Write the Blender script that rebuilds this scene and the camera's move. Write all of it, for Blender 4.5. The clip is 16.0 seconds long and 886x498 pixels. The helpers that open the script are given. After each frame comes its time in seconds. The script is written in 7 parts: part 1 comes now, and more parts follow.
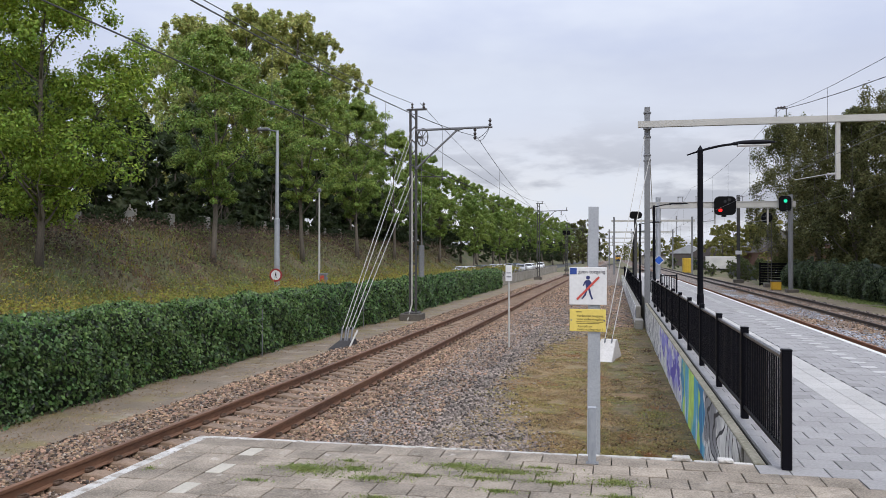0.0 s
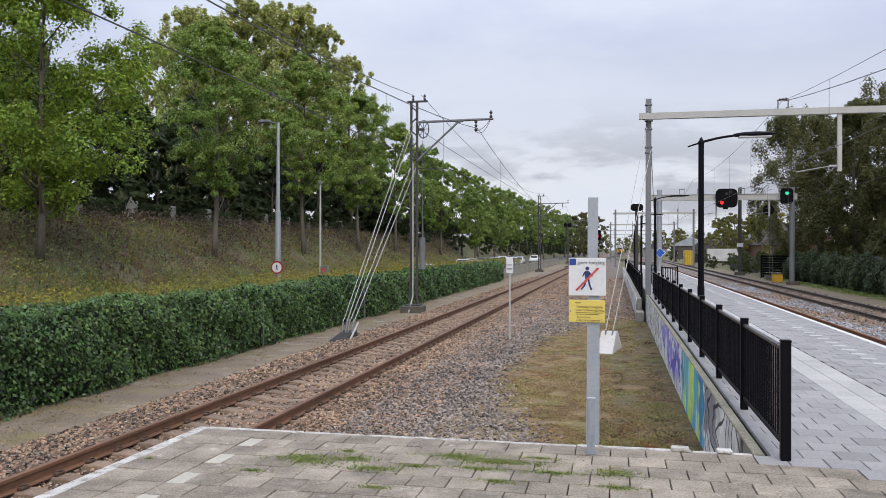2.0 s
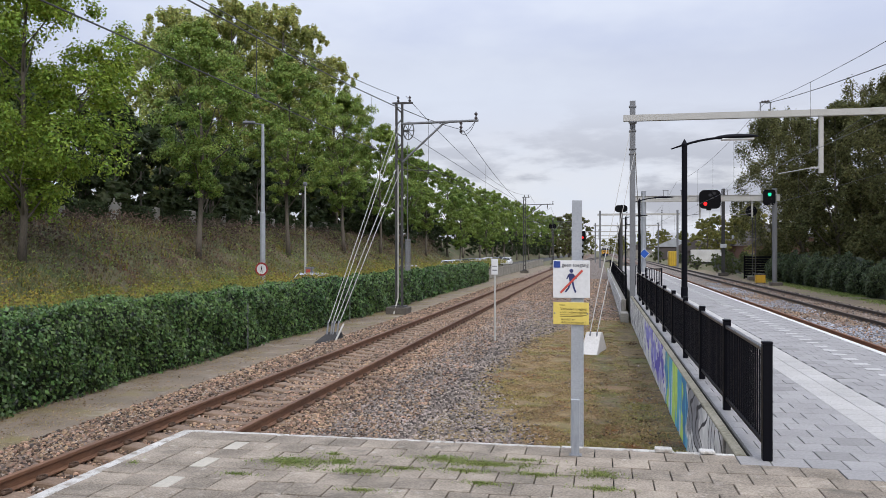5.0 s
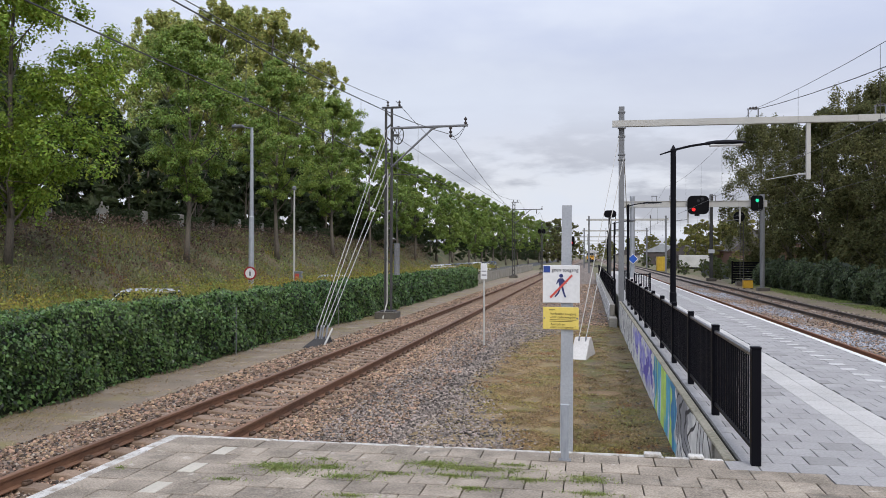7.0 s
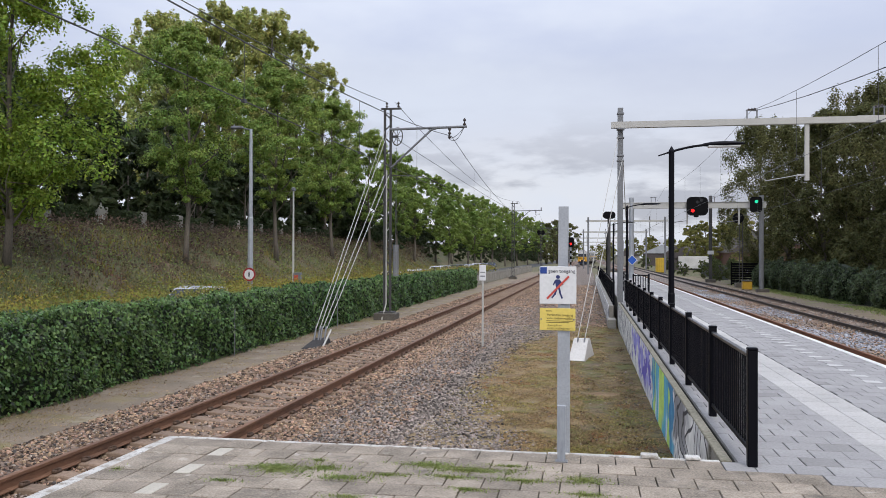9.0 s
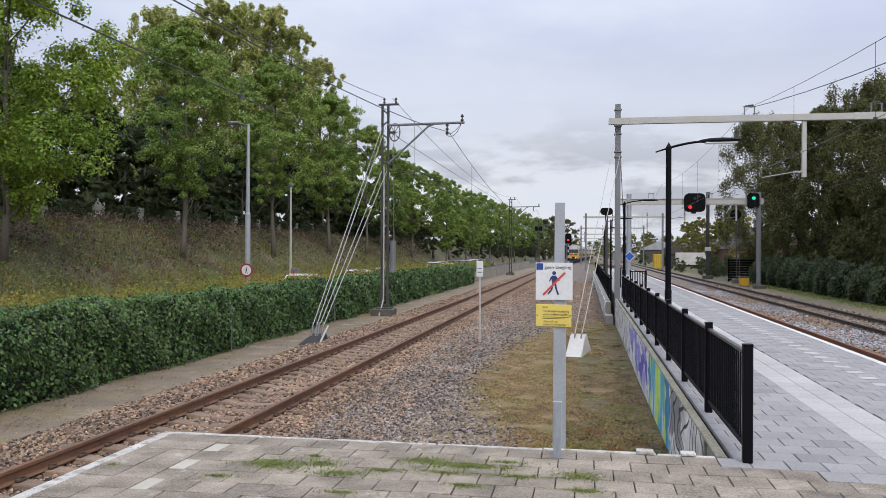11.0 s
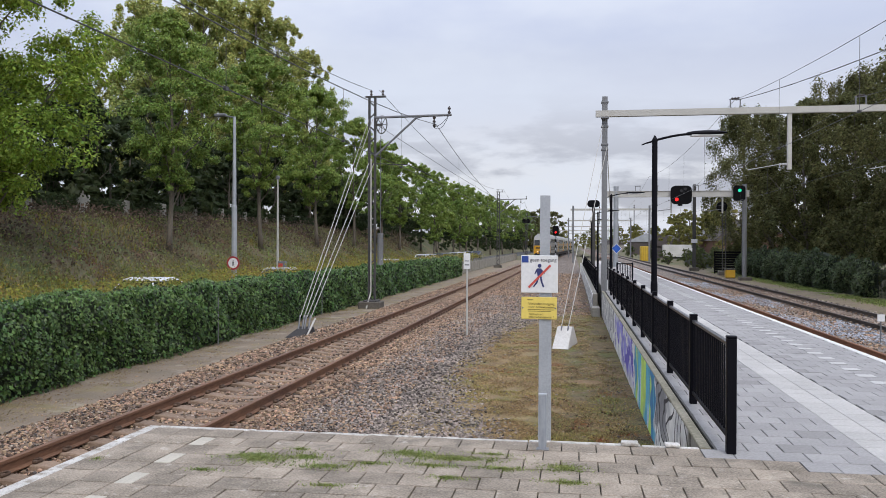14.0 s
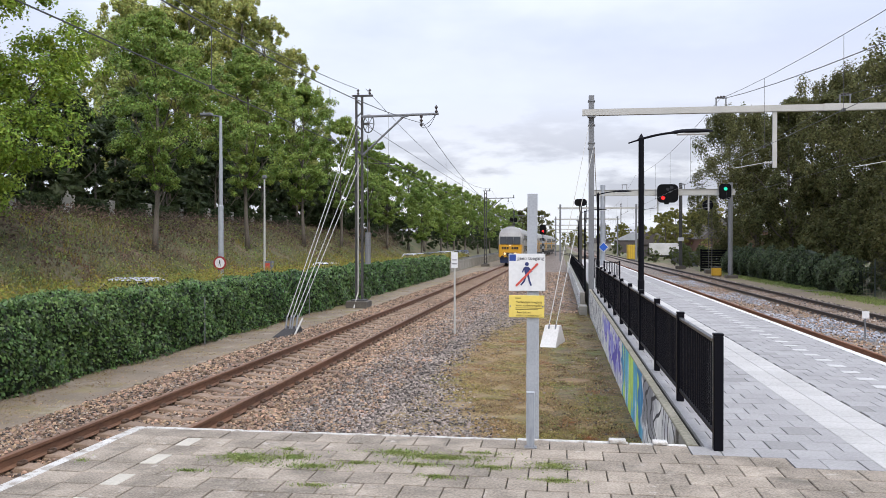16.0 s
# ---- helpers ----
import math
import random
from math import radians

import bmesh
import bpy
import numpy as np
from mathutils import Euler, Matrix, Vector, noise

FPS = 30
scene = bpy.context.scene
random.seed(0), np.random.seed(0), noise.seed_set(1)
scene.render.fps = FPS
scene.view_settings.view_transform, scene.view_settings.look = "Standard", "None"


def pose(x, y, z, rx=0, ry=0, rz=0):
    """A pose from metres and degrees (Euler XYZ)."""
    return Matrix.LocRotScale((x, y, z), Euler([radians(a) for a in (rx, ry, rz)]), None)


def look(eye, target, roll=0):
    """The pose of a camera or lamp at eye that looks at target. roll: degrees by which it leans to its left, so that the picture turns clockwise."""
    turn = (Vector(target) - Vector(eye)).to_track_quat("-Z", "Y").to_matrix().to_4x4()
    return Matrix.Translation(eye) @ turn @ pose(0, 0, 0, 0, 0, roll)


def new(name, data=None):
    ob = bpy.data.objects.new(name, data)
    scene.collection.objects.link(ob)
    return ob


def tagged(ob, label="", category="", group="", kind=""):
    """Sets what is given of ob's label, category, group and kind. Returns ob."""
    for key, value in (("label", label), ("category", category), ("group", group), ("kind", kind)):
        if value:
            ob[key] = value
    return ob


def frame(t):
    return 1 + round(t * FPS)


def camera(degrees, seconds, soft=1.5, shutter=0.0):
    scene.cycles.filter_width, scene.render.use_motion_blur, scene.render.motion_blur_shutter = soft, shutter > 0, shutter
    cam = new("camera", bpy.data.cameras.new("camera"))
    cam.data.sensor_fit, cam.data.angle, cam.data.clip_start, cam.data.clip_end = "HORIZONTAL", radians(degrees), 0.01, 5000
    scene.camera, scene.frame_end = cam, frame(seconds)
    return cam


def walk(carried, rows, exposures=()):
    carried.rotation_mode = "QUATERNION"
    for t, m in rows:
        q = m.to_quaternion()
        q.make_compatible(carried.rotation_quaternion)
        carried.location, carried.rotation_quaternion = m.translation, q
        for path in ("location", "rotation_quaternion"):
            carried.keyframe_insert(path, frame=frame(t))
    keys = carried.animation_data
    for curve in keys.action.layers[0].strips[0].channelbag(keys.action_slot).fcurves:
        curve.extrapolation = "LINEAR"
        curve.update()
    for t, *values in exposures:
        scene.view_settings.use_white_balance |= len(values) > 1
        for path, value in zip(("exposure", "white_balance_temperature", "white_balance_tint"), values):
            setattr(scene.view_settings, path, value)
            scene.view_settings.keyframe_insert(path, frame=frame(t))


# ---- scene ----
cam = camera(56.6, 16.0, soft=0.7)
PATH = [
    (0, (1.913, 0.073, 1.785), (1.507, 2.032, 1.803), 0.1),
    (0.5, (1.922, 0.09, 1.781), (1.516, 2.048, 1.796), -0.1),
    (1, (1.924, 0.091, 1.776), (1.517, 2.05, 1.788), 0.0),
    (1.5, (1.925, 0.083, 1.776), (1.516, 2.041, 1.783), -0.0),
    (2, (1.931, 0.086, 1.769), (1.522, 2.043, 1.769), 0.1),
    (2.5, (1.933, 0.08, 1.783), (1.524, 2.037, 1.778), 0.1),
    (3, (1.938, 0.068, 1.787), (1.531, 2.026, 1.783), 0.1),
    (3.5, (1.935, 0.061, 1.786), (1.533, 2.02, 1.783), 0.2),
    (4, (1.936, 0.061, 1.783), (1.543, 2.022, 1.78), 0.1),
    (6.5, (1.942, 0.058, 1.787), (1.59, 2.027, 1.8), 0.2),
    (7, (1.93, 0.069, 1.783), (1.582, 2.038, 1.797), 0.2),
    (7.5, (1.933, 0.078, 1.78), (1.584, 2.047, 1.795), 0.2),
    (8, (1.942, 0.055, 1.787), (1.593, 2.025, 1.802), 0.2),
    (8.5, (1.944, 0.057, 1.788), (1.597, 2.027, 1.803), 0.2),
    (9, (1.955, 0.071, 1.782), (1.608, 2.041, 1.799), 0.2),
    (11.5, (1.97, 0.075, 1.783), (1.63, 2.046, 1.784), 0.3),
    (12, (1.974, 0.082, 1.777), (1.635, 2.053, 1.77), 0.3),
    (12.5, (1.978, 0.088, 1.782), (1.644, 2.06, 1.767), 0.2),
    (13, (1.992, 0.085, 1.789), (1.663, 2.058, 1.771), 0.1),
    (13.5, (1.983, 0.077, 1.789), (1.66, 2.051, 1.772), 0.2),
    (14, (1.987, 0.079, 1.787), (1.675, 2.055, 1.776), 0.2),
    (14.5, (1.98, 0.082, 1.785), (1.674, 2.058, 1.774), 0.2),
    (15, (1.987, 0.077, 1.79), (1.685, 2.054, 1.777), 0.2),
    (15.5, (1.986, 0.091, 1.785), (1.697, 2.07, 1.772), -0.1),
    (16, (1.987, 0.093, 1.782), (1.705, 2.073, 1.769), -0.0),
]
walk(cam, [(t, look(eye, target, roll)) for t, eye, target, roll in PATH], [(0.0, -0.02), (12.0, -0.04), (14.4, -0.04), (15.0, 0.13), (15.5, 0.24), (16.0, 0.27)])

# ---- world, sun, exposure ----
world = bpy.data.worlds.new("overcast_sky")
scene.world = world
world.use_nodes = True
wn, wl = world.node_tree.nodes, world.node_tree.links
wn.clear()
w_out = wn.new("ShaderNodeOutputWorld")
w_bg = wn.new("ShaderNodeBackground")
w_sky = wn.new("ShaderNodeTexSky")
w_sky.sky_type, w_sky.sun_disc = "NISHITA", False
w_sky.sun_elevation, w_sky.sun_rotation = radians(38), radians(150)
w_scale = wn.new("ShaderNodeMix")
w_scale.data_type = "RGBA"
w_dim = wn.new("ShaderNodeVectorMath")
w_dim.operation = "SCALE"
w_dim.inputs["Scale"].default_value = 0.10
w_co = wn.new("ShaderNodeTexCoord")
w_sep = wn.new("ShaderNodeSeparateXYZ")
wl.new(w_co.outputs["Generated"], w_sep.inputs["Vector"])


def sky_noise(scale, squash, offset, detail, lo, hi):
    """Cloud cover from 0 to 1; squash flattens the clouds towards the horizon."""
    mp, nz, mr = wn.new("ShaderNodeMapping"), wn.new("ShaderNodeTexNoise"), wn.new("ShaderNodeMapRange")
    mp.inputs["Scale"].default_value, mp.inputs["Location"].default_value = (1, 1, squash), offset
    nz.inputs["Scale"].default_value, nz.inputs["Detail"].default_value, nz.inputs["Roughness"].default_value = scale, detail, 0.55
    mr.inputs["From Min"].default_value, mr.inputs["From Max"].default_value = lo, hi
    mr.interpolation_type = "SMOOTHSTEP"
    wl.new(w_co.outputs["Generated"], mp.inputs["Vector"])
    wl.new(mp.outputs["Vector"], nz.inputs["Vector"])
    wl.new(nz.outputs["Fac"], mr.inputs["Value"])
    return mr.outputs["Result"]


def sky_height(lo, hi, to_lo=0.0, to_hi=1.0):
    mr = wn.new("ShaderNodeMapRange")
    for key, value in (("From Min", lo), ("From Max", hi), ("To Min", to_lo), ("To Max", to_hi)):
        mr.inputs[key].default_value = value
    wl.new(w_sep.outputs["Z"], mr.inputs["Value"])
    return mr.outputs["Result"]


def sky_mix(factor, a, b):
    mx = wn.new("ShaderNodeMix")
    mx.data_type = "RGBA"
    wl.new(factor, mx.inputs["Factor"])
    for key, value in (("A", a), ("B", b)):
        if isinstance(value, tuple):
            mx.inputs[key].default_value = (*value, 1)
        else:
            wl.new(value, mx.inputs[key])
    return mx.outputs["Result"]


def sky_times(a, b):
    m = wn.new("ShaderNodeMath")
    m.operation = "MULTIPLY"
    wl.new(a, m.inputs[0])
    wl.new(b, m.inputs[1])
    return m.outputs[0]


# a thin veil, bluish higher up and whiter low down, with soft grey puffs near the horizon
w_veil = sky_mix(sky_height(0.07, 0.24), (0.84, 0.845, 0.895), (0.63, 0.685, 0.865))
w_veil = sky_mix(sky_noise(2.2, 2.6, (0.35, 0.1, 0.3), 5, 0.40, 0.66), w_veil, (0.765, 0.815, 0.945))
w_puff = sky_times(sky_noise(5.5, 3.6, (1.9, 0.4, 0.0), 7, 0.47, 0.60), sky_height(0.18, 0.09))
w_cloud = sky_mix(w_puff, w_veil, (0.49, 0.505, 0.59))
wl.new(w_sky.outputs["Color"], w_dim.inputs[0])
w_scale.inputs["Factor"].default_value = 0.9
wl.new(w_dim.outputs["Vector"], w_scale.inputs["A"])
# an overcast sky is brighter overhead than at the horizon
w_up = wn.new("ShaderNodeMapRange")
wl.new(w_sep.outputs["Z"], w_up.inputs["Value"])
w_up.inputs["From Min"].default_value, w_up.inputs["From Max"].default_value = 0.22, 1.0
w_up.inputs["To Min"].default_value, w_up.inputs["To Max"].default_value = 1.0, 2.35
w_zen = wn.new("ShaderNodeVectorMath")
w_zen.operation = "SCALE"
wl.new(w_cloud, w_zen.inputs[0])
wl.new(w_up.outputs["Result"], w_zen.inputs["Scale"])
wl.new(w_zen.outputs["Vector"], w_scale.inputs["B"])
wl.new(w_scale.outputs["Result"], w_bg.inputs["Color"])
w_bg.inputs["Strength"].default_value = 1.0
wl.new(w_bg.outputs["Background"], w_out.inputs["Surface"])

sun = new("sun", bpy.data.lights.new("sun", "SUN"))
sun.data.energy, sun.data.angle, sun.data.color = 1.5, radians(25), (1.0, 0.94, 0.84)
sun.matrix_basis = look((0, 0, 60), (-14, 26, 28))
scene.view_settings.exposure = 0.0


# ---- geometry helpers ----
class Geo:
    """Collects vertices and faces of one mesh."""

    def __init__(self):
        self.v, self.f = [], []

    def add(self, verts, faces):
        n = len(self.v)
        self.v.extend(tuple(p) for p in verts)
        self.f.extend(tuple(i + n for i in f) for f in faces)
        return self

    def box(self, x0, y0, z0, x1, y1, z1, c=0.0, m=None):
        """A box, with its edges cut off by c."""
        if c <= 0:
            vs = [(x, y, z) for x in (x0, x1) for y in (y0, y1) for z in (z0, z1)]
            fs = [(0, 1, 3, 2), (4, 6, 7, 5), (0, 4, 5, 1), (2, 3, 7, 6), (0, 2, 6, 4), (1, 5, 7, 3)]
        else:
            vs, ids = [], {}
            X, Y, Z = (x0, x1), (y0, y1), (z0, z1)
            for i in (0, 1):
                for j in (0, 1):
                    for k in (0, 1):
                        dx, dy, dz = c * (1 - 2 * i), c * (1 - 2 * j), c * (1 - 2 * k)
                        for a, p in enumerate(((X[i], Y[j] + dy, Z[k] + dz), (X[i] + dx, Y[j], Z[k] + dz), (X[i] + dx, Y[j] + dy, Z[k]))):
                            ids[i, j, k, a] = len(vs)
                            vs.append(p)
            fs = []
            for s in (0, 1):
                q = [ids[s, 0, 0, 0], ids[s, 1, 0, 0], ids[s, 1, 1, 0], ids[s, 0, 1, 0]]
                fs.append(tuple(q if s else q[::-1]))
                q = [ids[0, s, 0, 1], ids[0, s, 1, 1], ids[1, s, 1, 1], ids[1, s, 0, 1]]
                fs.append(tuple(q if s else q[::-1]))
                q = [ids[0, 0, s, 2], ids[1, 0, s, 2], ids[1, 1, s, 2], ids[0, 1, s, 2]]
                fs.append(tuple(q if s else q[::-1]))
            for i in (0, 1):
                for j in (0, 1):
                    q = [ids[i, j, 0, 0], ids[i, j, 1, 0], ids[i, j, 1, 1], ids[i, j, 0, 1]]
                    fs.append(tuple(q if i != j else q[::-1]))
                    q = [ids[i, 0, j, 0], ids[i, 1, j, 0], ids[i, 1, j, 2], ids[i, 0, j, 2]]
                    fs.append(tuple(q if i == j else q[::-1]))
                    q = [ids[0, i, j, 1], ids[1, i, j, 1], ids[1, i, j, 2], ids[0, i, j, 2]]
                    fs.append(tuple(q if i != j else q[::-1]))
            for i in (0, 1):
                for j in (0, 1):
                    for k in (0, 1):
                        q = (ids[i, j, k, 0], ids[i, j, k, 1], ids[i, j, k, 2])
                        fs.append(q if (i + j + k) % 2 else q[::-1])
        if m is not None:
            vs = [m @ Vector(p) for p in vs]
        return self.add(vs, fs)

    def tube(self, pts, r, n=8, cap=True):
        """A tube along points; r is one radius or one for each point."""
        pts = [Vector(p) for p in pts]
        rs = r if isinstance(r, (list, tuple)) else [r] * len(pts)
        vs, fs = [], []
        for i, p in enumerate(pts):
            d = (pts[min(i + 1, len(pts) - 1)] - pts[max(i - 1, 0)]).normalized()
            a = d.cross(Vector((0, 0, 1)) if abs(d.z) < 0.95 else Vector((1, 0, 0))).normalized()
            b = d.cross(a)
            for k in range(n):
                t = 2 * math.pi * (k + 0.5) / n
                vs.append(p + rs[i] * (math.cos(t) * a + math.sin(t) * b))
        for i in range(len(pts) - 1):
            for k in range(n):
                fs.append((i * n + k, i * n + (k + 1) % n, (i + 1) * n + (k + 1) % n, (i + 1) * n + k))
        if cap:
            fs.append(tuple(range(n))[::-1])
            fs.append(tuple((len(pts) - 1) * n + k for k in range(n)))
        return self.add(vs, fs)

    def sweep(self, prof, path, cap=True):
        """A closed (x, z) profile along (x, y, z) points that run mainly along y."""
        n, vs, fs = len(prof), [], []
        for i, p in enumerate(path):
            q, s = path[min(i + 1, len(path) - 1)], path[max(i - 1, 0)]
            d = Vector((q[0] - s[0], q[1] - s[1], 0)).normalized()
            for u, w in prof:
                vs.append((p[0] + u * d.y, p[1] - u * d.x, p[2] + w))
        for i in range(len(path) - 1):
            for k in range(n):
                fs.append((i * n + k, i * n + (k + 1) % n, (i + 1) * n + (k + 1) % n, (i + 1) * n + k))
        if cap:
            fs.append(tuple(range(n))[::-1])
            fs.append(tuple((len(path) - 1) * n + k for k in range(n)))
        return self.add(vs, fs)

    def mesh(self, name, smooth=False):
        me = bpy.data.meshes.new(name)
        me.from_pydata(self.v, [], self.f)
        me.validate()
        if smooth:
            me.polygons.foreach_set("use_smooth", [True] * len(me.polygons))
        return me


def part(name, g, material, parent, label="", smooth=False, m=None):
    """One mesh object under a thing or a part."""
    me = g.mesh(name, smooth) if isinstance(g, Geo) else g
    if not me.materials:
        me.materials.append(material)
    ob = new(name, me)
    ob.parent = parent
    if m is not None:
        ob.matrix_basis = m
    return tagged(ob, label)


def thing(name, label, category, m=None, group=""):
    ob = new(name)
    ob.empty_display_size = 0.2
    if m is not None:
        ob.matrix_basis = m
    return tagged(ob, label, category, group)


def structure(name, g, material, label="", smooth=False, kind="structure", category=""):
    me = g.mesh(name, smooth) if isinstance(g, Geo) else g
    if not me.materials:
        me.materials.append(material)
    return tagged(new(name, me), label, category, kind=kind)


def fast_mesh(name, verts, faces, material, smooth=False):
    """A mesh from numpy arrays; all faces have the same number of corners."""
    me = bpy.data.meshes.new(name)
    k = faces.shape[1]
    me.vertices.add(len(verts))
    me.vertices.foreach_set("co", np.asarray(verts, dtype=np.float32).ravel())
    me.loops.add(faces.size)
    me.loops.foreach_set("vertex_index", np.asarray(faces, dtype=np.int32).ravel())
    me.polygons.add(len(faces))
    me.polygons.foreach_set("loop_start", np.arange(0, faces.size, k, dtype=np.int32))
    me.polygons.foreach_set("loop_total", np.full(len(faces), k, dtype=np.int32))
    if smooth:
        me.polygons.foreach_set("use_smooth", np.ones(len(faces), dtype=bool))
    me.update(calc_edges=True)
    me.materials.append(material)
    return me


# ---- materials ----
def mat(name, color, rough=0.7, metal=0.0, vary=0.25, scale=4.0, color2=None, bump=0.1, bump_scale=60.0, rand="", spread=0.25, coarse=0.0,
        emit=None, spec=0.5, stretch=(1, 1, 1), cells=0.0, hue=0.0, patches=()):
    """A surface with two scales of variation. rand: 'object' or 'island' adds variation from piece to piece."""
    m = bpy.data.materials.new(name)
    m.use_nodes = True
    nt = m.node_tree
    n, l = nt.nodes, nt.links
    b = n["Principled BSDF"]
    b.inputs["Roughness"].default_value, b.inputs["Metallic"].default_value = rough, metal
    b.inputs["Specular IOR Level"].default_value = spec
    co = n.new("ShaderNodeTexCoord")
    geo = n.new("ShaderNodeNewGeometry")
    mp = n.new("ShaderNodeMapping")
    mp.inputs["Scale"].default_value = stretch
    l.new(geo.outputs["Position"] if rand != "local" else co.outputs["Object"], mp.inputs["Vector"])
    big, fine = n.new("ShaderNodeTexNoise"), n.new("ShaderNodeTexNoise")
    big.inputs["Scale"].default_value, big.inputs["Detail"].default_value = scale * 0.25, 5
    fine.inputs["Scale"].default_value, fine.inputs["Detail"].default_value = scale * 5, 4
    l.new(mp.outputs["Vector"], big.inputs["Vector"])
    l.new(mp.outputs["Vector"], fine.inputs["Vector"])
    mix = n.new("ShaderNodeMix")
    mix.data_type = "RGBA"
    c2 = color2 or tuple(c * (1 - vary) for c in color)
    mix.inputs["A"].default_value, mix.inputs["B"].default_value = (*color, 1), (*c2, 1)
    add = n.new("ShaderNodeMath")
    add.operation = "ADD"
    l.new(big.outputs["Fac"], add.inputs[0])
    l.new(fine.outputs["Fac"], add.inputs[1])
    ramp = n.new("ShaderNodeMapRange")
    ramp.inputs["From Min"].default_value, ramp.inputs["From Max"].default_value = 0.75, 1.25
    l.new(add.outputs[0], ramp.inputs["Value"])
    l.new(ramp.outputs["Result"], mix.inputs["Factor"])
    last = mix.outputs["Result"]
    for k, (pc, ps, lo, hi) in enumerate(patches):
        # stains and growth of another colour, in ragged patches
        pn, pr, pm, po = n.new("ShaderNodeTexNoise"), n.new("ShaderNodeMapRange"), n.new("ShaderNodeMix"), n.new("ShaderNodeVectorMath")
        pn.inputs["Scale"].default_value, pn.inputs["Detail"].default_value, pn.inputs["Roughness"].default_value = ps, 8, 0.68
        po.inputs[1].default_value = (17.3 * (k + 1), 5.1, 3.7 * k)
        l.new(mp.outputs["Vector"], po.inputs[0])
        l.new(po.outputs["Vector"], pn.inputs["Vector"])
        pr.inputs["From Min"].default_value, pr.inputs["From Max"].default_value = lo, hi
        l.new(pn.outputs["Fac"], pr.inputs["Value"])
        pm.data_type = "RGBA"
        l.new(pr.outputs["Result"], pm.inputs["Factor"])
        l.new(last, pm.inputs["A"])
        pm.inputs["B"].default_value = (*pc, 1)
        last = pm.outputs["Result"]
    if rand in ("object", "island"):
        src = n.new("ShaderNodeObjectInfo").outputs["Random"] if rand == "object" else geo.outputs["Random Per Island"]
        hs = n.new("ShaderNodeHueSaturation")
        mr = n.new("ShaderNodeMapRange")
        mr.inputs["To Min"].default_value, mr.inputs["To Max"].default_value = 1 - spread, 1 + spread
        l.new(src, mr.inputs["Value"])
        l.new(mr.outputs["Result"], hs.inputs["Value"])
        if hue:
            mh = n.new("ShaderNodeMath")
            mh.operation = "MULTIPLY"
            mh.inputs[1].default_value = 7.31
            fr = n.new("ShaderNodeMath")
            fr.operation = "FRACT"
            m2 = n.new("ShaderNodeMapRange")
            m2.inputs["To Min"].default_value, m2.inputs["To Max"].default_value = 0.5 - hue, 0.5 + hue
            l.new(src, mh.inputs[0])
            l.new(mh.outputs[0], fr.inputs[0])
            l.new(fr.outputs[0], m2.inputs["Value"])
            l.new(m2.outputs["Result"], hs.inputs["Hue"])
        l.new(last, hs.inputs["Color"])
        last = hs.outputs["Color"]
    if cells:
        vo = n.new("ShaderNodeTexVoronoi")
        vo.inputs["Scale"].default_value = cells
        l.new(geo.outputs["Position"], vo.inputs["Vector"])
        vm = n.new("ShaderNodeHueSaturation")
        sep = n.new("ShaderNodeSeparateColor")
        l.new(vo.outputs["Color"], sep.inputs["Color"])
        mr = n.new("ShaderNodeMapRange")
        mr.inputs["To Min"].default_value, mr.inputs["To Max"].default_value = 0.45, 1.5
        l.new(sep.outputs["Red"], mr.inputs["Value"])
        l.new(mr.outputs["Result"], vm.inputs["Value"])
        l.new(last, vm.inputs["Color"])
        last = vm.outputs["Color"]
    l.new(last, b.inputs["Base Color"])
    rr = n.new("ShaderNodeMapRange")
    rr.inputs["To Min"].default_value, rr.inputs["To Max"].default_value = max(rough - 0.12, 0.03), min(rough + 0.12, 1.0)
    l.new(fine.outputs["Fac"], rr.inputs["Value"])
    l.new(rr.outputs["Result"], b.inputs["Roughness"])
    if bump > 0:
        bn, bp = n.new("ShaderNodeTexNoise"), n.new("ShaderNodeBump")
        bn.inputs["Scale"].default_value, bn.inputs["Detail"].default_value = bump_scale, 3
        l.new(mp.outputs["Vector"], bn.inputs["Vector"])
        bp.inputs["Strength"].default_value, bp.inputs["Distance"].default_value = bump, 0.02
        src = bn.outputs["Fac"]
        if cells:
            src = vo.outputs["Distance"]
            bp.inputs["Distance"].default_value = 0.6 / cells
            bp.invert = True
        l.new(src, bp.inputs["Height"])
        l.new(bp.outputs["Normal"], b.inputs["Normal"])
    if emit:
        b.inputs["Emission Color"].default_value, b.inputs["Emission Strength"].default_value = (*emit[:3], 1), emit[3]
    return m


def leaf_mat(name, color, color2, spread=0.35, hue=0.03, gloss=0.5, scale=0.6, patches=()):
    """Leaves: light shines through a little; colour varies leaf by leaf and over the crown."""
    m = mat(name, color, gloss, vary=0.3, scale=scale, color2=color2, bump=0, rand="island", spread=spread, hue=hue, spec=0.45 if gloss < 0.4 else 0.22, patches=patches)
    n, l = m.node_tree.nodes, m.node_tree.links
    b, out = n["Principled BSDF"], n["Material Output"]
    tr, mx = n.new("ShaderNodeBsdfTranslucent"), n.new("ShaderNodeMixShader")
    l.new(b.inputs["Base Color"].links[0].from_socket, tr.inputs["Color"])
    mx.inputs["Fac"].default_value = 0.48
    l.new(b.outputs["BSDF"], mx.inputs[1])
    l.new(tr.outputs["BSDF"], mx.inputs[2])
    l.new(mx.outputs["Shader"], out.inputs["Surface"])
    return m


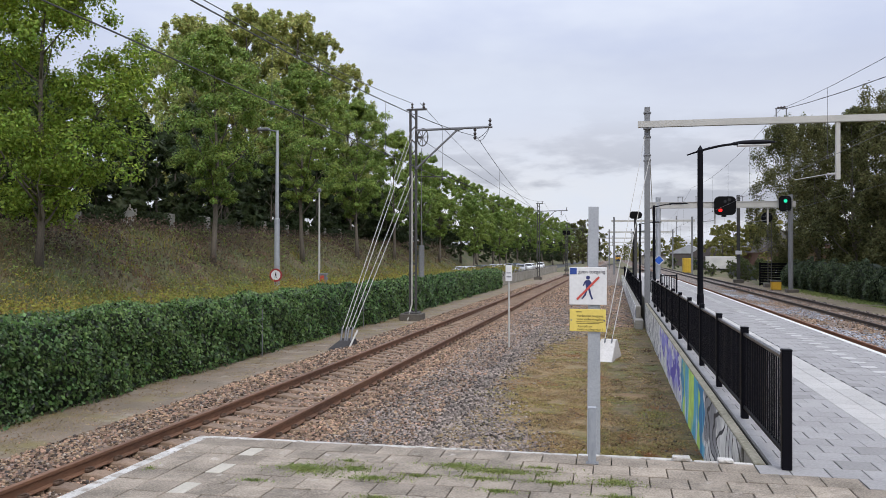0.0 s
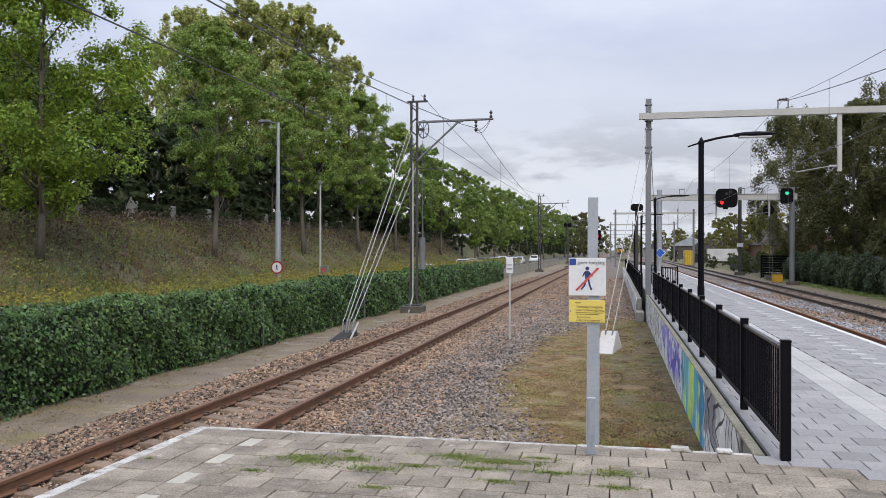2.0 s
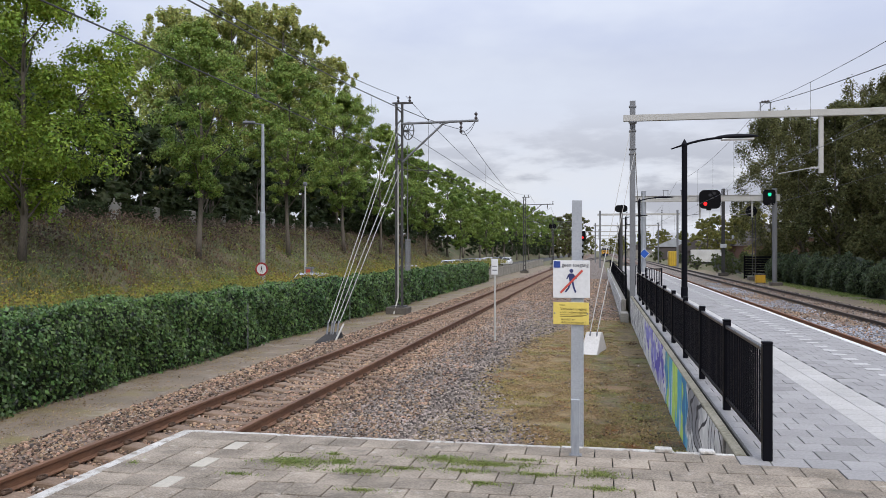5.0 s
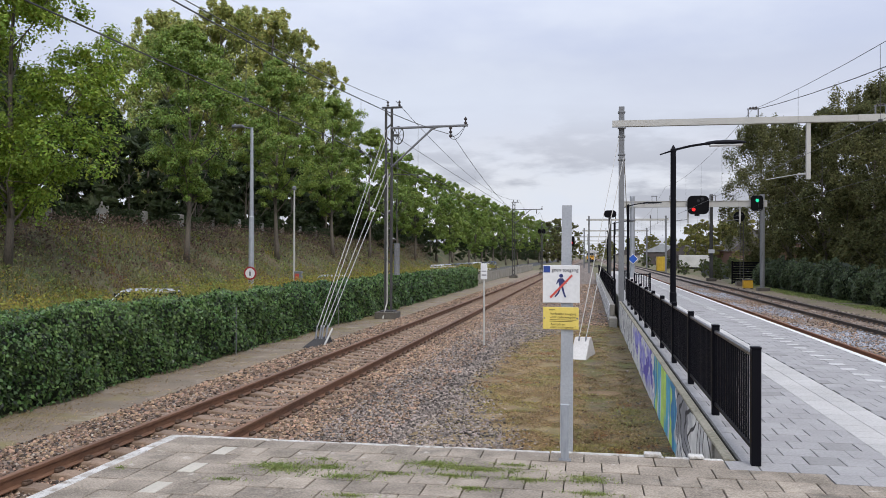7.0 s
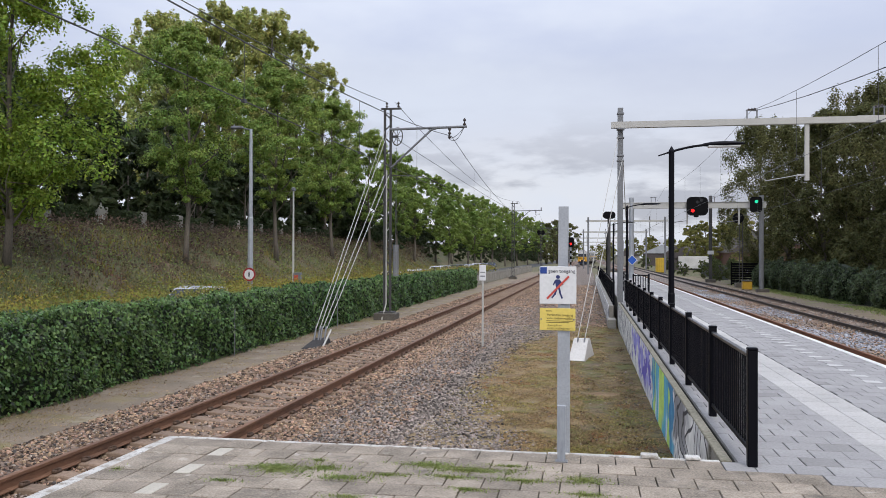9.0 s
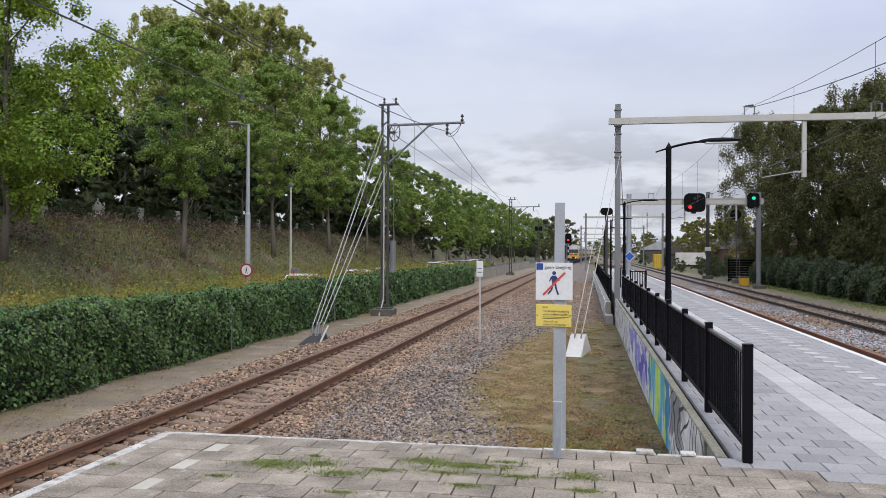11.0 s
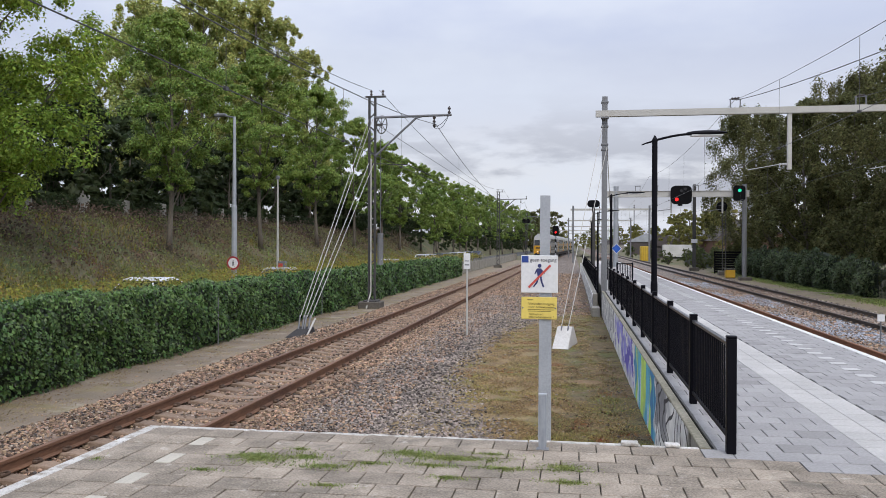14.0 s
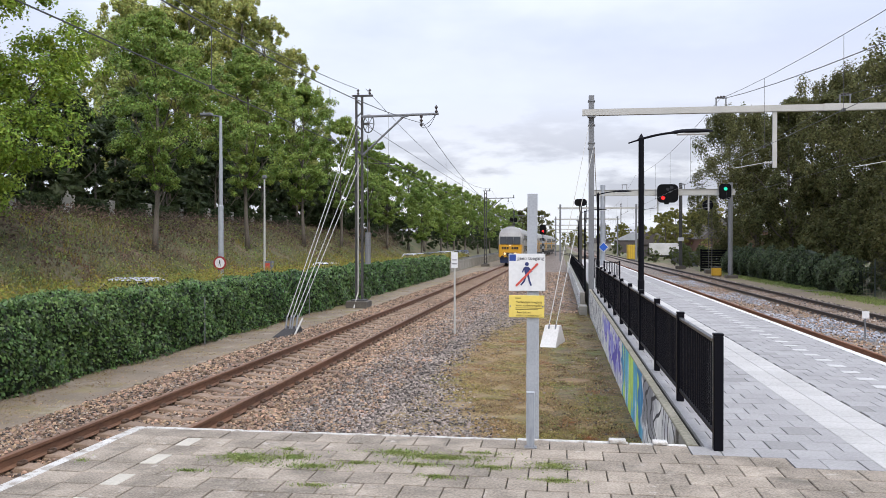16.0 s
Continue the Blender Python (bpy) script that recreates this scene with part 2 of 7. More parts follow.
M_ground = mat("dry_grass_ground", (0.33, 0.235, 0.115), 0.95, color2=(0.17, 0.118, 0.06), scale=9, bump=0.9, bump_scale=70,
               patches=(((0.15, 0.15, 0.045), 0.9, 0.50, 0.64), ((0.20, 0.115, 0.062), 1.1, 0.53, 0.66), ((0.085, 0.062, 0.04), 2.6, 0.56, 0.66)))
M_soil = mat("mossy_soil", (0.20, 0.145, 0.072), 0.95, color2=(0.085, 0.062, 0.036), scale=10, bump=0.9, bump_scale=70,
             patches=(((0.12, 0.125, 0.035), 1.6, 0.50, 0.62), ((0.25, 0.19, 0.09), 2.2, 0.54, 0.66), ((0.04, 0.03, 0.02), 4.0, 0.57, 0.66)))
M_path = mat("trodden_earth", (0.25, 0.193, 0.137), 0.95, color2=(0.155, 0.125, 0.09), scale=6.0, bump=0.5, bump_scale=50,
             patches=(((0.20, 0.165, 0.07), 0.7, 0.50, 0.64), ((0.31, 0.265, 0.21), 1.2, 0.54, 0.68)))
M_sand = mat("sandy_earth", (0.21, 0.165, 0.105), 0.95, color2=(0.14, 0.105, 0.07), scale=6, bump=0.5, bump_scale=50, patches=(((0.17, 0.18, 0.06), 0.9, 0.54, 0.66),))
M_bank = mat("bank_grass", (0.105, 0.122, 0.042), 0.95, color2=(0.135, 0.098, 0.06), scale=1.6, bump=0.8, bump_scale=20,
             patches=(((0.07, 0.09, 0.03), 0.35, 0.50, 0.62), ((0.20, 0.14, 0.095), 0.5, 0.54, 0.66)))
M_ballast = mat("ballast_bed", (0.27, 0.195, 0.14), 0.95, color2=(0.15, 0.105, 0.08), scale=3, bump=1.0, cells=14)
M_ballast_grey = mat("grey_gravel_bed", (0.22, 0.175, 0.14), 0.95, color2=(0.125, 0.10, 0.085), scale=3, bump=1.0, cells=17)
M_stone = mat("ballast_stone", (0.325, 0.213, 0.136), 0.9, color2=(0.165, 0.11, 0.075), scale=3, bump=0.2, rand="island", spread=0.85, hue=0.015)
M_stone_grey = mat("grey_gravel_stone", (0.275, 0.228, 0.195), 0.9, color2=(0.152, 0.127, 0.11), scale=3, bump=0.2, rand="island", spread=0.85, hue=0.02)
M_stone_pale = mat("pale_stone", (0.44, 0.365, 0.295), 0.9, color2=(0.30, 0.245, 0.195), scale=3, bump=0.2, rand="island", spread=0.3, hue=0.02)
M_stone_dark = mat("dark_stone", (0.075, 0.062, 0.055), 0.9, color2=(0.045, 0.038, 0.034), scale=3, bump=0.2, rand="island", spread=0.4, hue=0.02)
M_stone_blue = mat("blue_grey_ballast_stone", (0.35, 0.365, 0.40), 0.9, color2=(0.2, 0.205, 0.225), scale=2, bump=0.2, rand="island", spread=0.6)
M_rail = mat("rusty_rail", (0.20, 0.10, 0.054), 0.7, metal=0.1, color2=(0.12, 0.062, 0.038), scale=8, bump=0.15, stretch=(1, 0.2, 1))
M_rail_top = mat("worn_rail_head", (0.20, 0.125, 0.088), 0.5, metal=0.5, color2=(0.15, 0.09, 0.06), scale=8, bump=0.1, stretch=(1, 0.1, 1))
M_rail_orange = mat("orange_rusty_rail", (0.25, 0.11, 0.055), 0.75, metal=0.1, color2=(0.17, 0.075, 0.04), scale=8, bump=0.2, stretch=(1, 0.2, 1))
M_rail_dark = mat("dark_rail", (0.07, 0.055, 0.047), 0.6, metal=0.3, color2=(0.045, 0.035, 0.03), scale=8, bump=0.15, stretch=(1, 0.2, 1))
M_sleeper = mat("dusty_concrete_sleeper", (0.27, 0.19, 0.13), 0.9, color2=(0.17, 0.115, 0.08), scale=6, bump=0.3, rand="object", spread=0.15)
M_clip = mat("rusty_rail_clip", (0.12, 0.075, 0.05), 0.8, metal=0.2, scale=20, bump=0.2)
M_tile = mat("weathered_paving_tile", (0.40, 0.335, 0.265), 0.9, color2=(0.175, 0.147, 0.112), scale=11, bump=0.6, bump_scale=110, rand="object", spread=0.17, patches=(((0.13, 0.115, 0.09), 2.5, 0.54, 0.72), ((0.47, 0.42, 0.36), 6.0, 0.60, 0.72)))
M_tile_far = mat("weathered_paving_tile_far", (0.35, 0.302, 0.247), 0.9, color2=(0.23, 0.20, 0.162), scale=9, bump=0.35, bump_scale=90, rand="island", spread=0.12)
M_tile_light = mat("pale_half_tile", (0.50, 0.455, 0.38), 0.9, color2=(0.40, 0.37, 0.31), scale=9, bump=0.3, bump_scale=90)
M_tile_grey = mat("new_grey_paving_tile", (0.335, 0.324, 0.316), 0.85, color2=(0.265, 0.256, 0.25), scale=7, bump=0.15, bump_scale=120, rand="object", spread=0.07)
M_tile_grey_far = mat("new_grey_paving_tile_far", (0.335, 0.324, 0.316), 0.85, color2=(0.265, 0.256, 0.25), scale=7, bump=0.15, bump_scale=120, rand="island", spread=0.07)
M_tile_dark = mat("dark_grey_paving_tile", (0.265, 0.255, 0.248), 0.85, color2=(0.215, 0.208, 0.20), scale=7, bump=0.15, bump_scale=120)
M_tile_white = mat("white_ribbed_tile", (0.50, 0.485, 0.46), 0.8, color2=(0.40, 0.385, 0.365), scale=6, bump=0.3, bump_scale=70, rand="object", spread=0.05)
M_white_edge = mat("worn_white_edge_paint", (0.62, 0.60, 0.565), 0.8, color2=(0.40, 0.38, 0.345), scale=14, bump=0.3, patches=(((0.27, 0.235, 0.19), 7.0, 0.49, 0.62), ((0.14, 0.12, 0.09), 16.0, 0.60, 0.68)))
M_joint = mat("dark_tile_joint", (0.05, 0.045, 0.033), 0.95, color2=(0.03, 0.03, 0.02), scale=8, bump=0.4)
M_concrete = mat("old_concrete", (0.34, 0.32, 0.28), 0.9, color2=(0.22, 0.205, 0.17), scale=4, bump=0.3, bump_scale=50)
M_concrete_pale = mat("pale_concrete", (0.52, 0.50, 0.46), 0.85, color2=(0.42, 0.40, 0.36), scale=5, bump=0.2, bump_scale=60)
M_concrete_dark = mat("dark_dirty_concrete", (0.13, 0.115, 0.095), 0.9, color2=(0.075, 0.065, 0.055), scale=6, bump=0.4, bump_scale=40)
M_black = mat("black_powder_coat", (0.0028, 0.003, 0.0055), 0.5, color2=(0.004, 0.004, 0.007), scale=10, bump=0.05, spec=0.12)
M_render_white = mat("white_render", (0.62, 0.61, 0.58), 0.8, scale=3, bump=0.1)
M_black_gloss = mat("glossy_black_powder_coat", (0.012, 0.012, 0.015), 0.3, color2=(0.018, 0.018, 0.02), scale=10, bump=0.03, spec=0.7)
M_galv = mat("galvanised_steel", (0.44, 0.46, 0.49), 0.5, metal=0.35, color2=(0.34, 0.36, 0.39), scale=12, bump=0.06)
M_galv_dark = mat("weathered_galvanised_steel", (0.23, 0.235, 0.245), 0.6, metal=0.3, color2=(0.16, 0.165, 0.175), scale=8, bump=0.1, stretch=(1, 1, 0.3))
M_steel_dark = mat("dark_weathered_steel", (0.085, 0.082, 0.08), 0.65, metal=0.3, color2=(0.05, 0.048, 0.047), scale=8, bump=0.1, stretch=(1, 1, 0.3))
M_beam_pale = mat("pale_grey_beam_paint", (0.50, 0.49, 0.46), 0.6, color2=(0.42, 0.41, 0.38), scale=6, bump=0.05)
M_wire = mat("dull_wire", (0.10, 0.10, 0.105), 0.5, metal=0.6, scale=20, bump=0)
M_wire_pale = mat("pale_guy_wire", (0.50, 0.48, 0.44), 0.6, metal=0.2, scale=20, bump=0)
M_insul = mat("brown_insulator", (0.05, 0.035, 0.03), 0.3, scale=20, bump=0)
# near-black filler inside foliage: the shade between leaves, put into its colour
M_shade_core = mat("hedge_inside", (0.022, 0.035, 0.014), 1.0, color2=(0.012, 0.018, 0.008), scale=5, bump=0.5)
M_ivy = leaf_mat("ivy_leaf", (0.062, 0.128, 0.042), (0.14, 0.22, 0.066), 0.95, 0.02, 0.28)
M_weed = leaf_mat("yellow_green_weed", (0.34, 0.27, 0.055), (0.19, 0.205, 0.05), 0.5, 0.04, 0.8)
M_grass = leaf_mat("bank_grass_blade", (0.18, 0.215, 0.07), (0.25, 0.19, 0.115), 0.6, 0.03, 0.8, 0.9, (((0.21, 0.125, 0.085), 0.22, 0.50, 0.60),))
M_grass_dry = leaf_mat("dry_grass_blade", (0.46, 0.335, 0.165), (0.27, 0.185, 0.09), 0.65, 0.03, 0.8, 2.5,
                       (((0.33, 0.275, 0.09), 0.45, 0.48, 0.56), ((0.30, 0.125, 0.055), 0.8, 0.57, 0.63), ((0.11, 0.075, 0.042), 0.9, 0.56, 0.63)))
M_grass_green = leaf_mat("fresh_grass_blade", (0.20, 0.27, 0.08), (0.28, 0.31, 0.11), 0.5, 0.02, 0.8)
M_bark = mat("grey_brown_bark", (0.17, 0.145, 0.115), 0.95, color2=(0.09, 0.075, 0.06), scale=6, bump=0.8, bump_scale=25, stretch=(1, 1, 0.25))
M_leaf = leaf_mat("ash_leaf", (0.185, 0.285, 0.072), (0.285, 0.36, 0.082), 0.6, 0.025)
M_leaf_yellow = leaf_mat("yellowing_leaf", (0.315, 0.385, 0.05), (0.19, 0.295, 0.055), 0.55, 0.02)
M_leaf_poplar = leaf_mat("poplar_leaf", (0.31, 0.385, 0.13), (0.43, 0.41, 0.125), 0.5, 0.025)
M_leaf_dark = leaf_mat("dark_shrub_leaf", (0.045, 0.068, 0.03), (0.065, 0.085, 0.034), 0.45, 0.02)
M_leaf_birch = leaf_mat("dull_birch_leaf", (0.10, 0.112, 0.045), (0.165, 0.158, 0.06), 0.6, 0.02, 0.75)
M_leaf_far = leaf_mat("far_tree_leaf", (0.17, 0.185, 0.055), (0.26, 0.235, 0.06), 0.4, 0.03)


# ---- large structure ----
GZ = -1.02          # level of the ground beside the tracks
RZ = -0.76          # top of the rails; the platform is at 0
TRACK_L, TRACK_A, TRACK_B = -3.85, 8.5, 12.5
ROAD_UP = 0.03       # how far the road lies above the ground beside the tracks


def bank(x, y):
    """Height of the ground: a bank rises beyond the road on one side."""
    z = GZ + ROAD_UP * min(max((-10.4 - x) / 0.9, 0.0), 1.0)
    if x < -18:
        s = min((-18 - x) / 9.5, 1.0)
        z += (4.4 - ROAD_UP) * (s * s * (3 - 2 * s))
        z += 0.25 * noise.noise(Vector((x * 0.2, y * 0.15, 0))) * min(s * 3, 1)
    return z


def build_ground():
    xs = [-700, -300, -150, -80, -50, -40] + list(np.arange(-34, -17, 0.7)) + [-16, -13, -11.3, -10.85, -10.4, -8, -3, 2, 8, 14, 20, 28, 40, 60, 100, 200, 400, 800]
    ys = [-80, -40, -20] + list(np.arange(-5, 130, 2.5)) + [140, 160, 200, 260, 350, 500, 800, 1300, 2200]
    g = Geo()
    vs = [(x, y, bank(x, y)) for y in ys for x in xs]
    n = len(xs)
    fs = [(j * n + i, j * n + i + 1, (j + 1) * n + i + 1, (j + 1) * n + i) for j in range(len(ys) - 1) for i in range(n - 1)]
    g.add(vs, fs)
    return structure("ground", g, M_bank, "rough grassy ground rising to a bank beside the railway", True)


build_ground()


def strip(name, x0, x1, y0, y1, z, material, label, dy=1.0, bumpy=0.0, edge=0.0, sides=(1, 1)):
    """A strip of ground along the tracks, gently uneven, with ragged edges."""
    ys = np.concatenate([np.arange(y0, min(y1, 60), dy), np.arange(60, y1 + 6, 6.0)]) if y1 > 60 else np.arange(y0, y1 + dy, dy)
    xs = np.linspace(x0, x1, max(int(abs(x1 - x0) / 0.5), 2) + 1)
    vs = []
    for y in ys:
        for i, x in enumerate(xs):
            o = edge * noise.noise(Vector((y * 0.6, x, 3.0))) * sides[i > 0] if i in (0, len(xs) - 1) else 0
            vs.append((x + o, y, z + bumpy * noise.noise(Vector((x * 1.7, y * 1.7, 1.0)))))
    n = len(xs)
    fs = [(j * n + i, j * n + i + 1, (j + 1) * n + i + 1, (j + 1) * n + i) for j in range(len(ys) - 1) for i in range(n - 1)]
    return structure(name, Geo().add(vs, fs), material, label, True)


strip("path", -8.4, -5.9, -12, 150, GZ + 0.02, M_path, "trodden earth path between hedge and track", bumpy=0.012, edge=0.25)
strip("far_gravel_strip", -0.8, 2.78, 33.0, 300, GZ + 0.046, M_ballast_grey, "brown-grey gravel between the track and the far wall", bumpy=0.02, edge=0.3, sides=(1, 0))
strip("dry_grass_strip", -0.9, 3.1, 7.5, 40, GZ + 0.035, M_ground, "dry mossy grass between gravel and wall", bumpy=0.03, edge=0.4, sides=(1, 0))
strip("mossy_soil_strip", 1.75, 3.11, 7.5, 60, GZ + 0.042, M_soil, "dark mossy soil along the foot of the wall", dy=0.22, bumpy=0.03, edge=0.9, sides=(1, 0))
strip("earth_verge", 14.3, 16.5, 18, 120, GZ + 0.012, M_sand, "bare sandy earth beside the far track", dy=0.5, bumpy=0.01, edge=0.7)
strip("road", -17.5, -11.35, -40, 600, GZ + ROAD_UP + 0.03, mat("road_asphalt", (0.055, 0.055, 0.057), 0.9, scale=3, bump=0.3, bump_scale=60), "grey asphalt road behind the hedge")


def bed(name, pts, y0, y1, material, label):
    """A ballast bed: a cross section of (x, z) run along y, slightly uneven."""
    ys = list(np.arange(y0, 60, 0.8)) + list(np.arange(60, y1 + 10, 10.0))
    vs = [(x, y, z + 0.018 * noise.noise(Vector((x * 3, y * 3, 2)))) for y in ys for x, z in pts]
    n = len(pts)
    fs = [(j * n + i, j * n + i + 1, (j + 1) * n + i + 1, (j + 1) * n + i) for j in range(len(ys) - 1) for i in range(n - 1)]
    return structure(name, Geo().add(vs, fs), material, label, True)


bed("ballast", [(-6.4, GZ - 0.05), (-6.0, GZ + 0.05), (-5.5, -0.93), (-5.2, -0.915), (-4.95, -0.965), (-4.6, -0.98), (-3.85, -0.99), (-3.1, -0.98), (-2.75, -0.965), (-2.5, -0.915), (-2.2, -0.92)],
    -20, 600, M_ballast, "brown railway ballast around the rusty track")
bed("gravel", [(-2.25, -0.925), (-1.6, -0.94), (-1.1, -0.955), (-0.7, -0.99), (-0.2, -1.03), (0.8, -1.08)], 7.4, 600, M_ballast_grey, "dark grey gravel beside the track")
bed("ballast_right", [(6.6, -1.0), (7.2, -0.94), (8.5, -0.95), (9.8, -0.94), (10.4, -0.97), (11, -0.94), (12.5, -0.95), (14, -0.94), (14.8, -1.06)],
    -20, 700, mat("mixed_ballast_bed", (0.24, 0.19, 0.15), 0.95, color2=(0.16, 0.14, 0.125), scale=1.5, bump=1.0, cells=13), "grey and brown ballast under two tracks")

# ---- tracks ----
RAIL = [(-0.036, 0), (-0.03, 0.004), (0.03, 0.004), (0.036, 0), (0.036, -0.035), (0.009, -0.05), (0.009, -0.135), (0.07, -0.15), (0.07, -0.162),
        (-0.07, -0.162), (-0.07, -0.15), (-0.009, -0.135), (-0.009, -0.05), (-0.036, -0.035)]
RAIL = [(u, w - 0.004) for u, w in RAIL][::-1]


def train_x(y):
    """Where the train's way lies: from the far tracks over a crossover to the near track."""
    pts = [(-100, -3.85), (120, -3.85), (138, -3.75), (152, -3.3), (178, -2.3), (205, -1.5), (238, -0.6), (265, 0.1), (280, 0.8), (302, 2.0), (327, 3.3), (360, 4.3), (390, 4.6), (900, 4.6)]
    for (a, b), (c, d) in zip(pts, pts[1:]):
        if a <= y <= c:
            return b + (d - b) * (y - a) / (c - a)
    return pts[-1][1]


def smooth_x(y):
    return sum(train_x(y + k * 4) for k in range(-4, 5)) / 9


def build_track(name, centre, y0, y1, rail_mat, label, sleepers, near=(), step=8.0):
    """Two rails on sleepers; near: the stretch along which sleepers and clips are pieces of their own."""
    t = thing(name, label, "railway track")
    ys = list(np.arange(y0, y1, step)) + [y1]
    for s in (-0.7535, 0.7535):
        g = Geo().sweep(RAIL, [(centre(y) + s, y, RZ) for y in ys])
        part("rail", g, rail_mat, t)
    # one sleeper with a worn, slightly sunk middle
    sg = Geo()
    secs = [(-1.28, 0.10, -0.035), (-1.22, 0.12, 0.0), (-0.95, 0.125, 0.004), (-0.52, 0.125, 0.004), (-0.34, 0.11, -0.03), (0.0, 0.105, -0.042),
            (0.34, 0.11, -0.03), (0.52, 0.125, 0.004), (0.95, 0.125, 0.004), (1.22, 0.12, 0.0), (1.28, 0.10, -0.035)]
    vs = [p for x, w, z in secs for p in ((x, -w - 0.03, -0.2), (x, -w, z - 0.015), (x, -w + 0.015, z), (x, w - 0.015, z), (x, w, z - 0.015), (x, w + 0.03, -0.2))]
    sg.add(vs, [(k * 6 + i, k * 6 + i + 1, k * 6 + i + 7, k * 6 + i + 6) for k in range(len(secs) - 1) for i in range(5)]
           + [(0, 1, 2, 3, 4, 5), tuple((len(secs) - 1) * 6 + i for i in range(5, -1, -1))])
    sl = sg.mesh("sleeper")
    sl.materials.append(M_sleeper)
    clip = Geo().box(-0.03, -0.075, 0.0, 0.03, 0.075, 0.045, 0.01)
    clip.tube([(-0.03, -0.05, 0.043), (0.02, -0.02, 0.06), (0.02, 0.03, 0.05), (-0.03, 0.05, 0.043)], 0.011, 6)
    cm = clip.mesh("rail_clip", True)
    cm.materials.append(M_clip)
    rest = Geo()
    y, i = y0 + 0.3, 0
    while y < sleepers:
        x = centre(y)
        if near and near[0] <= y <= near[1]:
            j = 0.02 * math.sin(i * 12.9)
            so = part("sleeper", sl, M_sleeper, t, m=pose(x + j, y, -0.925, 0, 0, 0.4 * math.sin(i * 7.7)))
            for s in (-0.7535, 0.7535):
                for q in (-0.09, 0.09):
                    part("rail_clip", cm, M_clip, so, m=pose(s - j + q, 0, 0.006, 0, 0, 0 if q > 0 else 180))
        else:
            rest.box(x - 1.28, y - 0.12, -1.1, x + 1.28, y + 0.12, -0.93)
            if y < 70:
                for s in (-0.7535, 0.7535):
                    for q in (-0.09, 0.09):
                        rest.box(x + s + q - 0.03, y - 0.07, -0.92, x + s + q + 0.03, y + 0.07, -0.87)
        y += 0.6
        i += 1
    tagged(part("sleepers", rest, M_sleeper, t), kind="stuff")
    return t


build_track("railway_track", lambda y: TRACK_L, -18, 420, M_rail, "rust-brown railway track on concrete sleepers in ballast", 110, (7, 46))
build_track("railway_track", lambda y: TRACK_A, -18, 700, M_rail_orange, "railway track with orange rust beside the grey platform", 60)
build_track("railway_track", lambda y: TRACK_B, -18, 700, M_rail_dark, "dark railway track beyond the platform track", 80)
build_track("railway_track", smooth_x, 128, 700, M_rail_dark, "far crossover track curving between the lines", 200, step=6.0)
build_track("railway_track", lambda y: TRACK_A - 5.5 * min(max((y - 120) / 110, 0), 1) ** 2 * (3 - 2 * min(max((y - 120) / 110, 0), 1)), 118, 420, M_rail_dark,
            "far connecting track between the lines", 160, step=8.0)

# ---- platform with the paving in front ----
PL, PE = -2.115, 7.62        # the platform's side towards the track and its end


def build_platform():
    g = Geo()
    g.box(PL + 0.04, -12, -1.1, 7.0 - 0.25, PE - 0.04, -0.03)
    structure("platform_base", g, M_joint, "platform body under the weathered paving")
    g = Geo()
    y = -12.0
    while y < PE - 0.1:
        y1 = min(y + 1.0, PE)
        g.box(PL, y + 0.004, -0.12, PL + 0.11, y1 - 0.004, 0.0, 0.008)
        y = y1
    structure("platform_edge_side", g, M_white_edge, "white-painted concrete platform edge stones, worn")
    g = Geo()
    x, i = PL + 0.11, 0
    while x < 3.08:
        x1 = min(x + (1.0, 0.62, 1.0, 0.98)[i % 4], 3.10)
        o = 0.012 * math.sin(i * 5.1)
        g.box(x + 0.004, PE - 0.062 + o, -0.12, x1 - 0.004, PE + o, 0.002 + 0.004 * math.sin(i * 3.3), 0.008)
        x, i = x1, i + 1
    g.box(2.42, PE - 0.09, 0.0, 2.57, PE + 0.02, 0.035, 0.008)
    g.box(2.80, PE - 0.075, 0.0, 2.93, PE + 0.03, 0.03, 0.008)
    structure("platform_edge_end", g, M_white_edge, "white-painted edge stones along the platform end, uneven")
    g = Geo()
    g.box(PL + 0.05, PE - 0.05, -1.15, 3.13, PE - 0.02, -0.1)
    g.box(PL + 0.02, -12, -1.15, PL + 0.06, PE - 0.03, -0.1)
    structure("platform_wall", g, M_concrete, "concrete face of the platform")


build_platform()


def build_grey_platform():
    g = Geo()
    g.box(3.235, 7.40, -1.1, 6.76, 34.4, -0.032)
    g.box(3.20, 34.4, -1.1, 6.76, 96, -0.034)
    structure("grey_platform_base", g, M_joint, "platform body under the new grey paving")
    g = Geo()
    y = 7.42
    while y < 96:
        g.box(6.70, y + 0.004, -0.25, 6.82, min(y + 1.0, 96) - 0.004, 0.0, 0.008)
        y += 1.0
    structure("grey_platform_edge", g, mat("white_edge_band", (0.72, 0.71, 0.68), 0.75, color2=(0.58, 0.57, 0.54), scale=8, bump=0.2), "white edge stones of the grey platform")
    g = Geo().box(6.60, -12, -1.1, 6.70, 96, -0.1)
    structure("grey_platform_wall", g, M_concrete, "concrete face below the platform edge")


build_grey_platform()


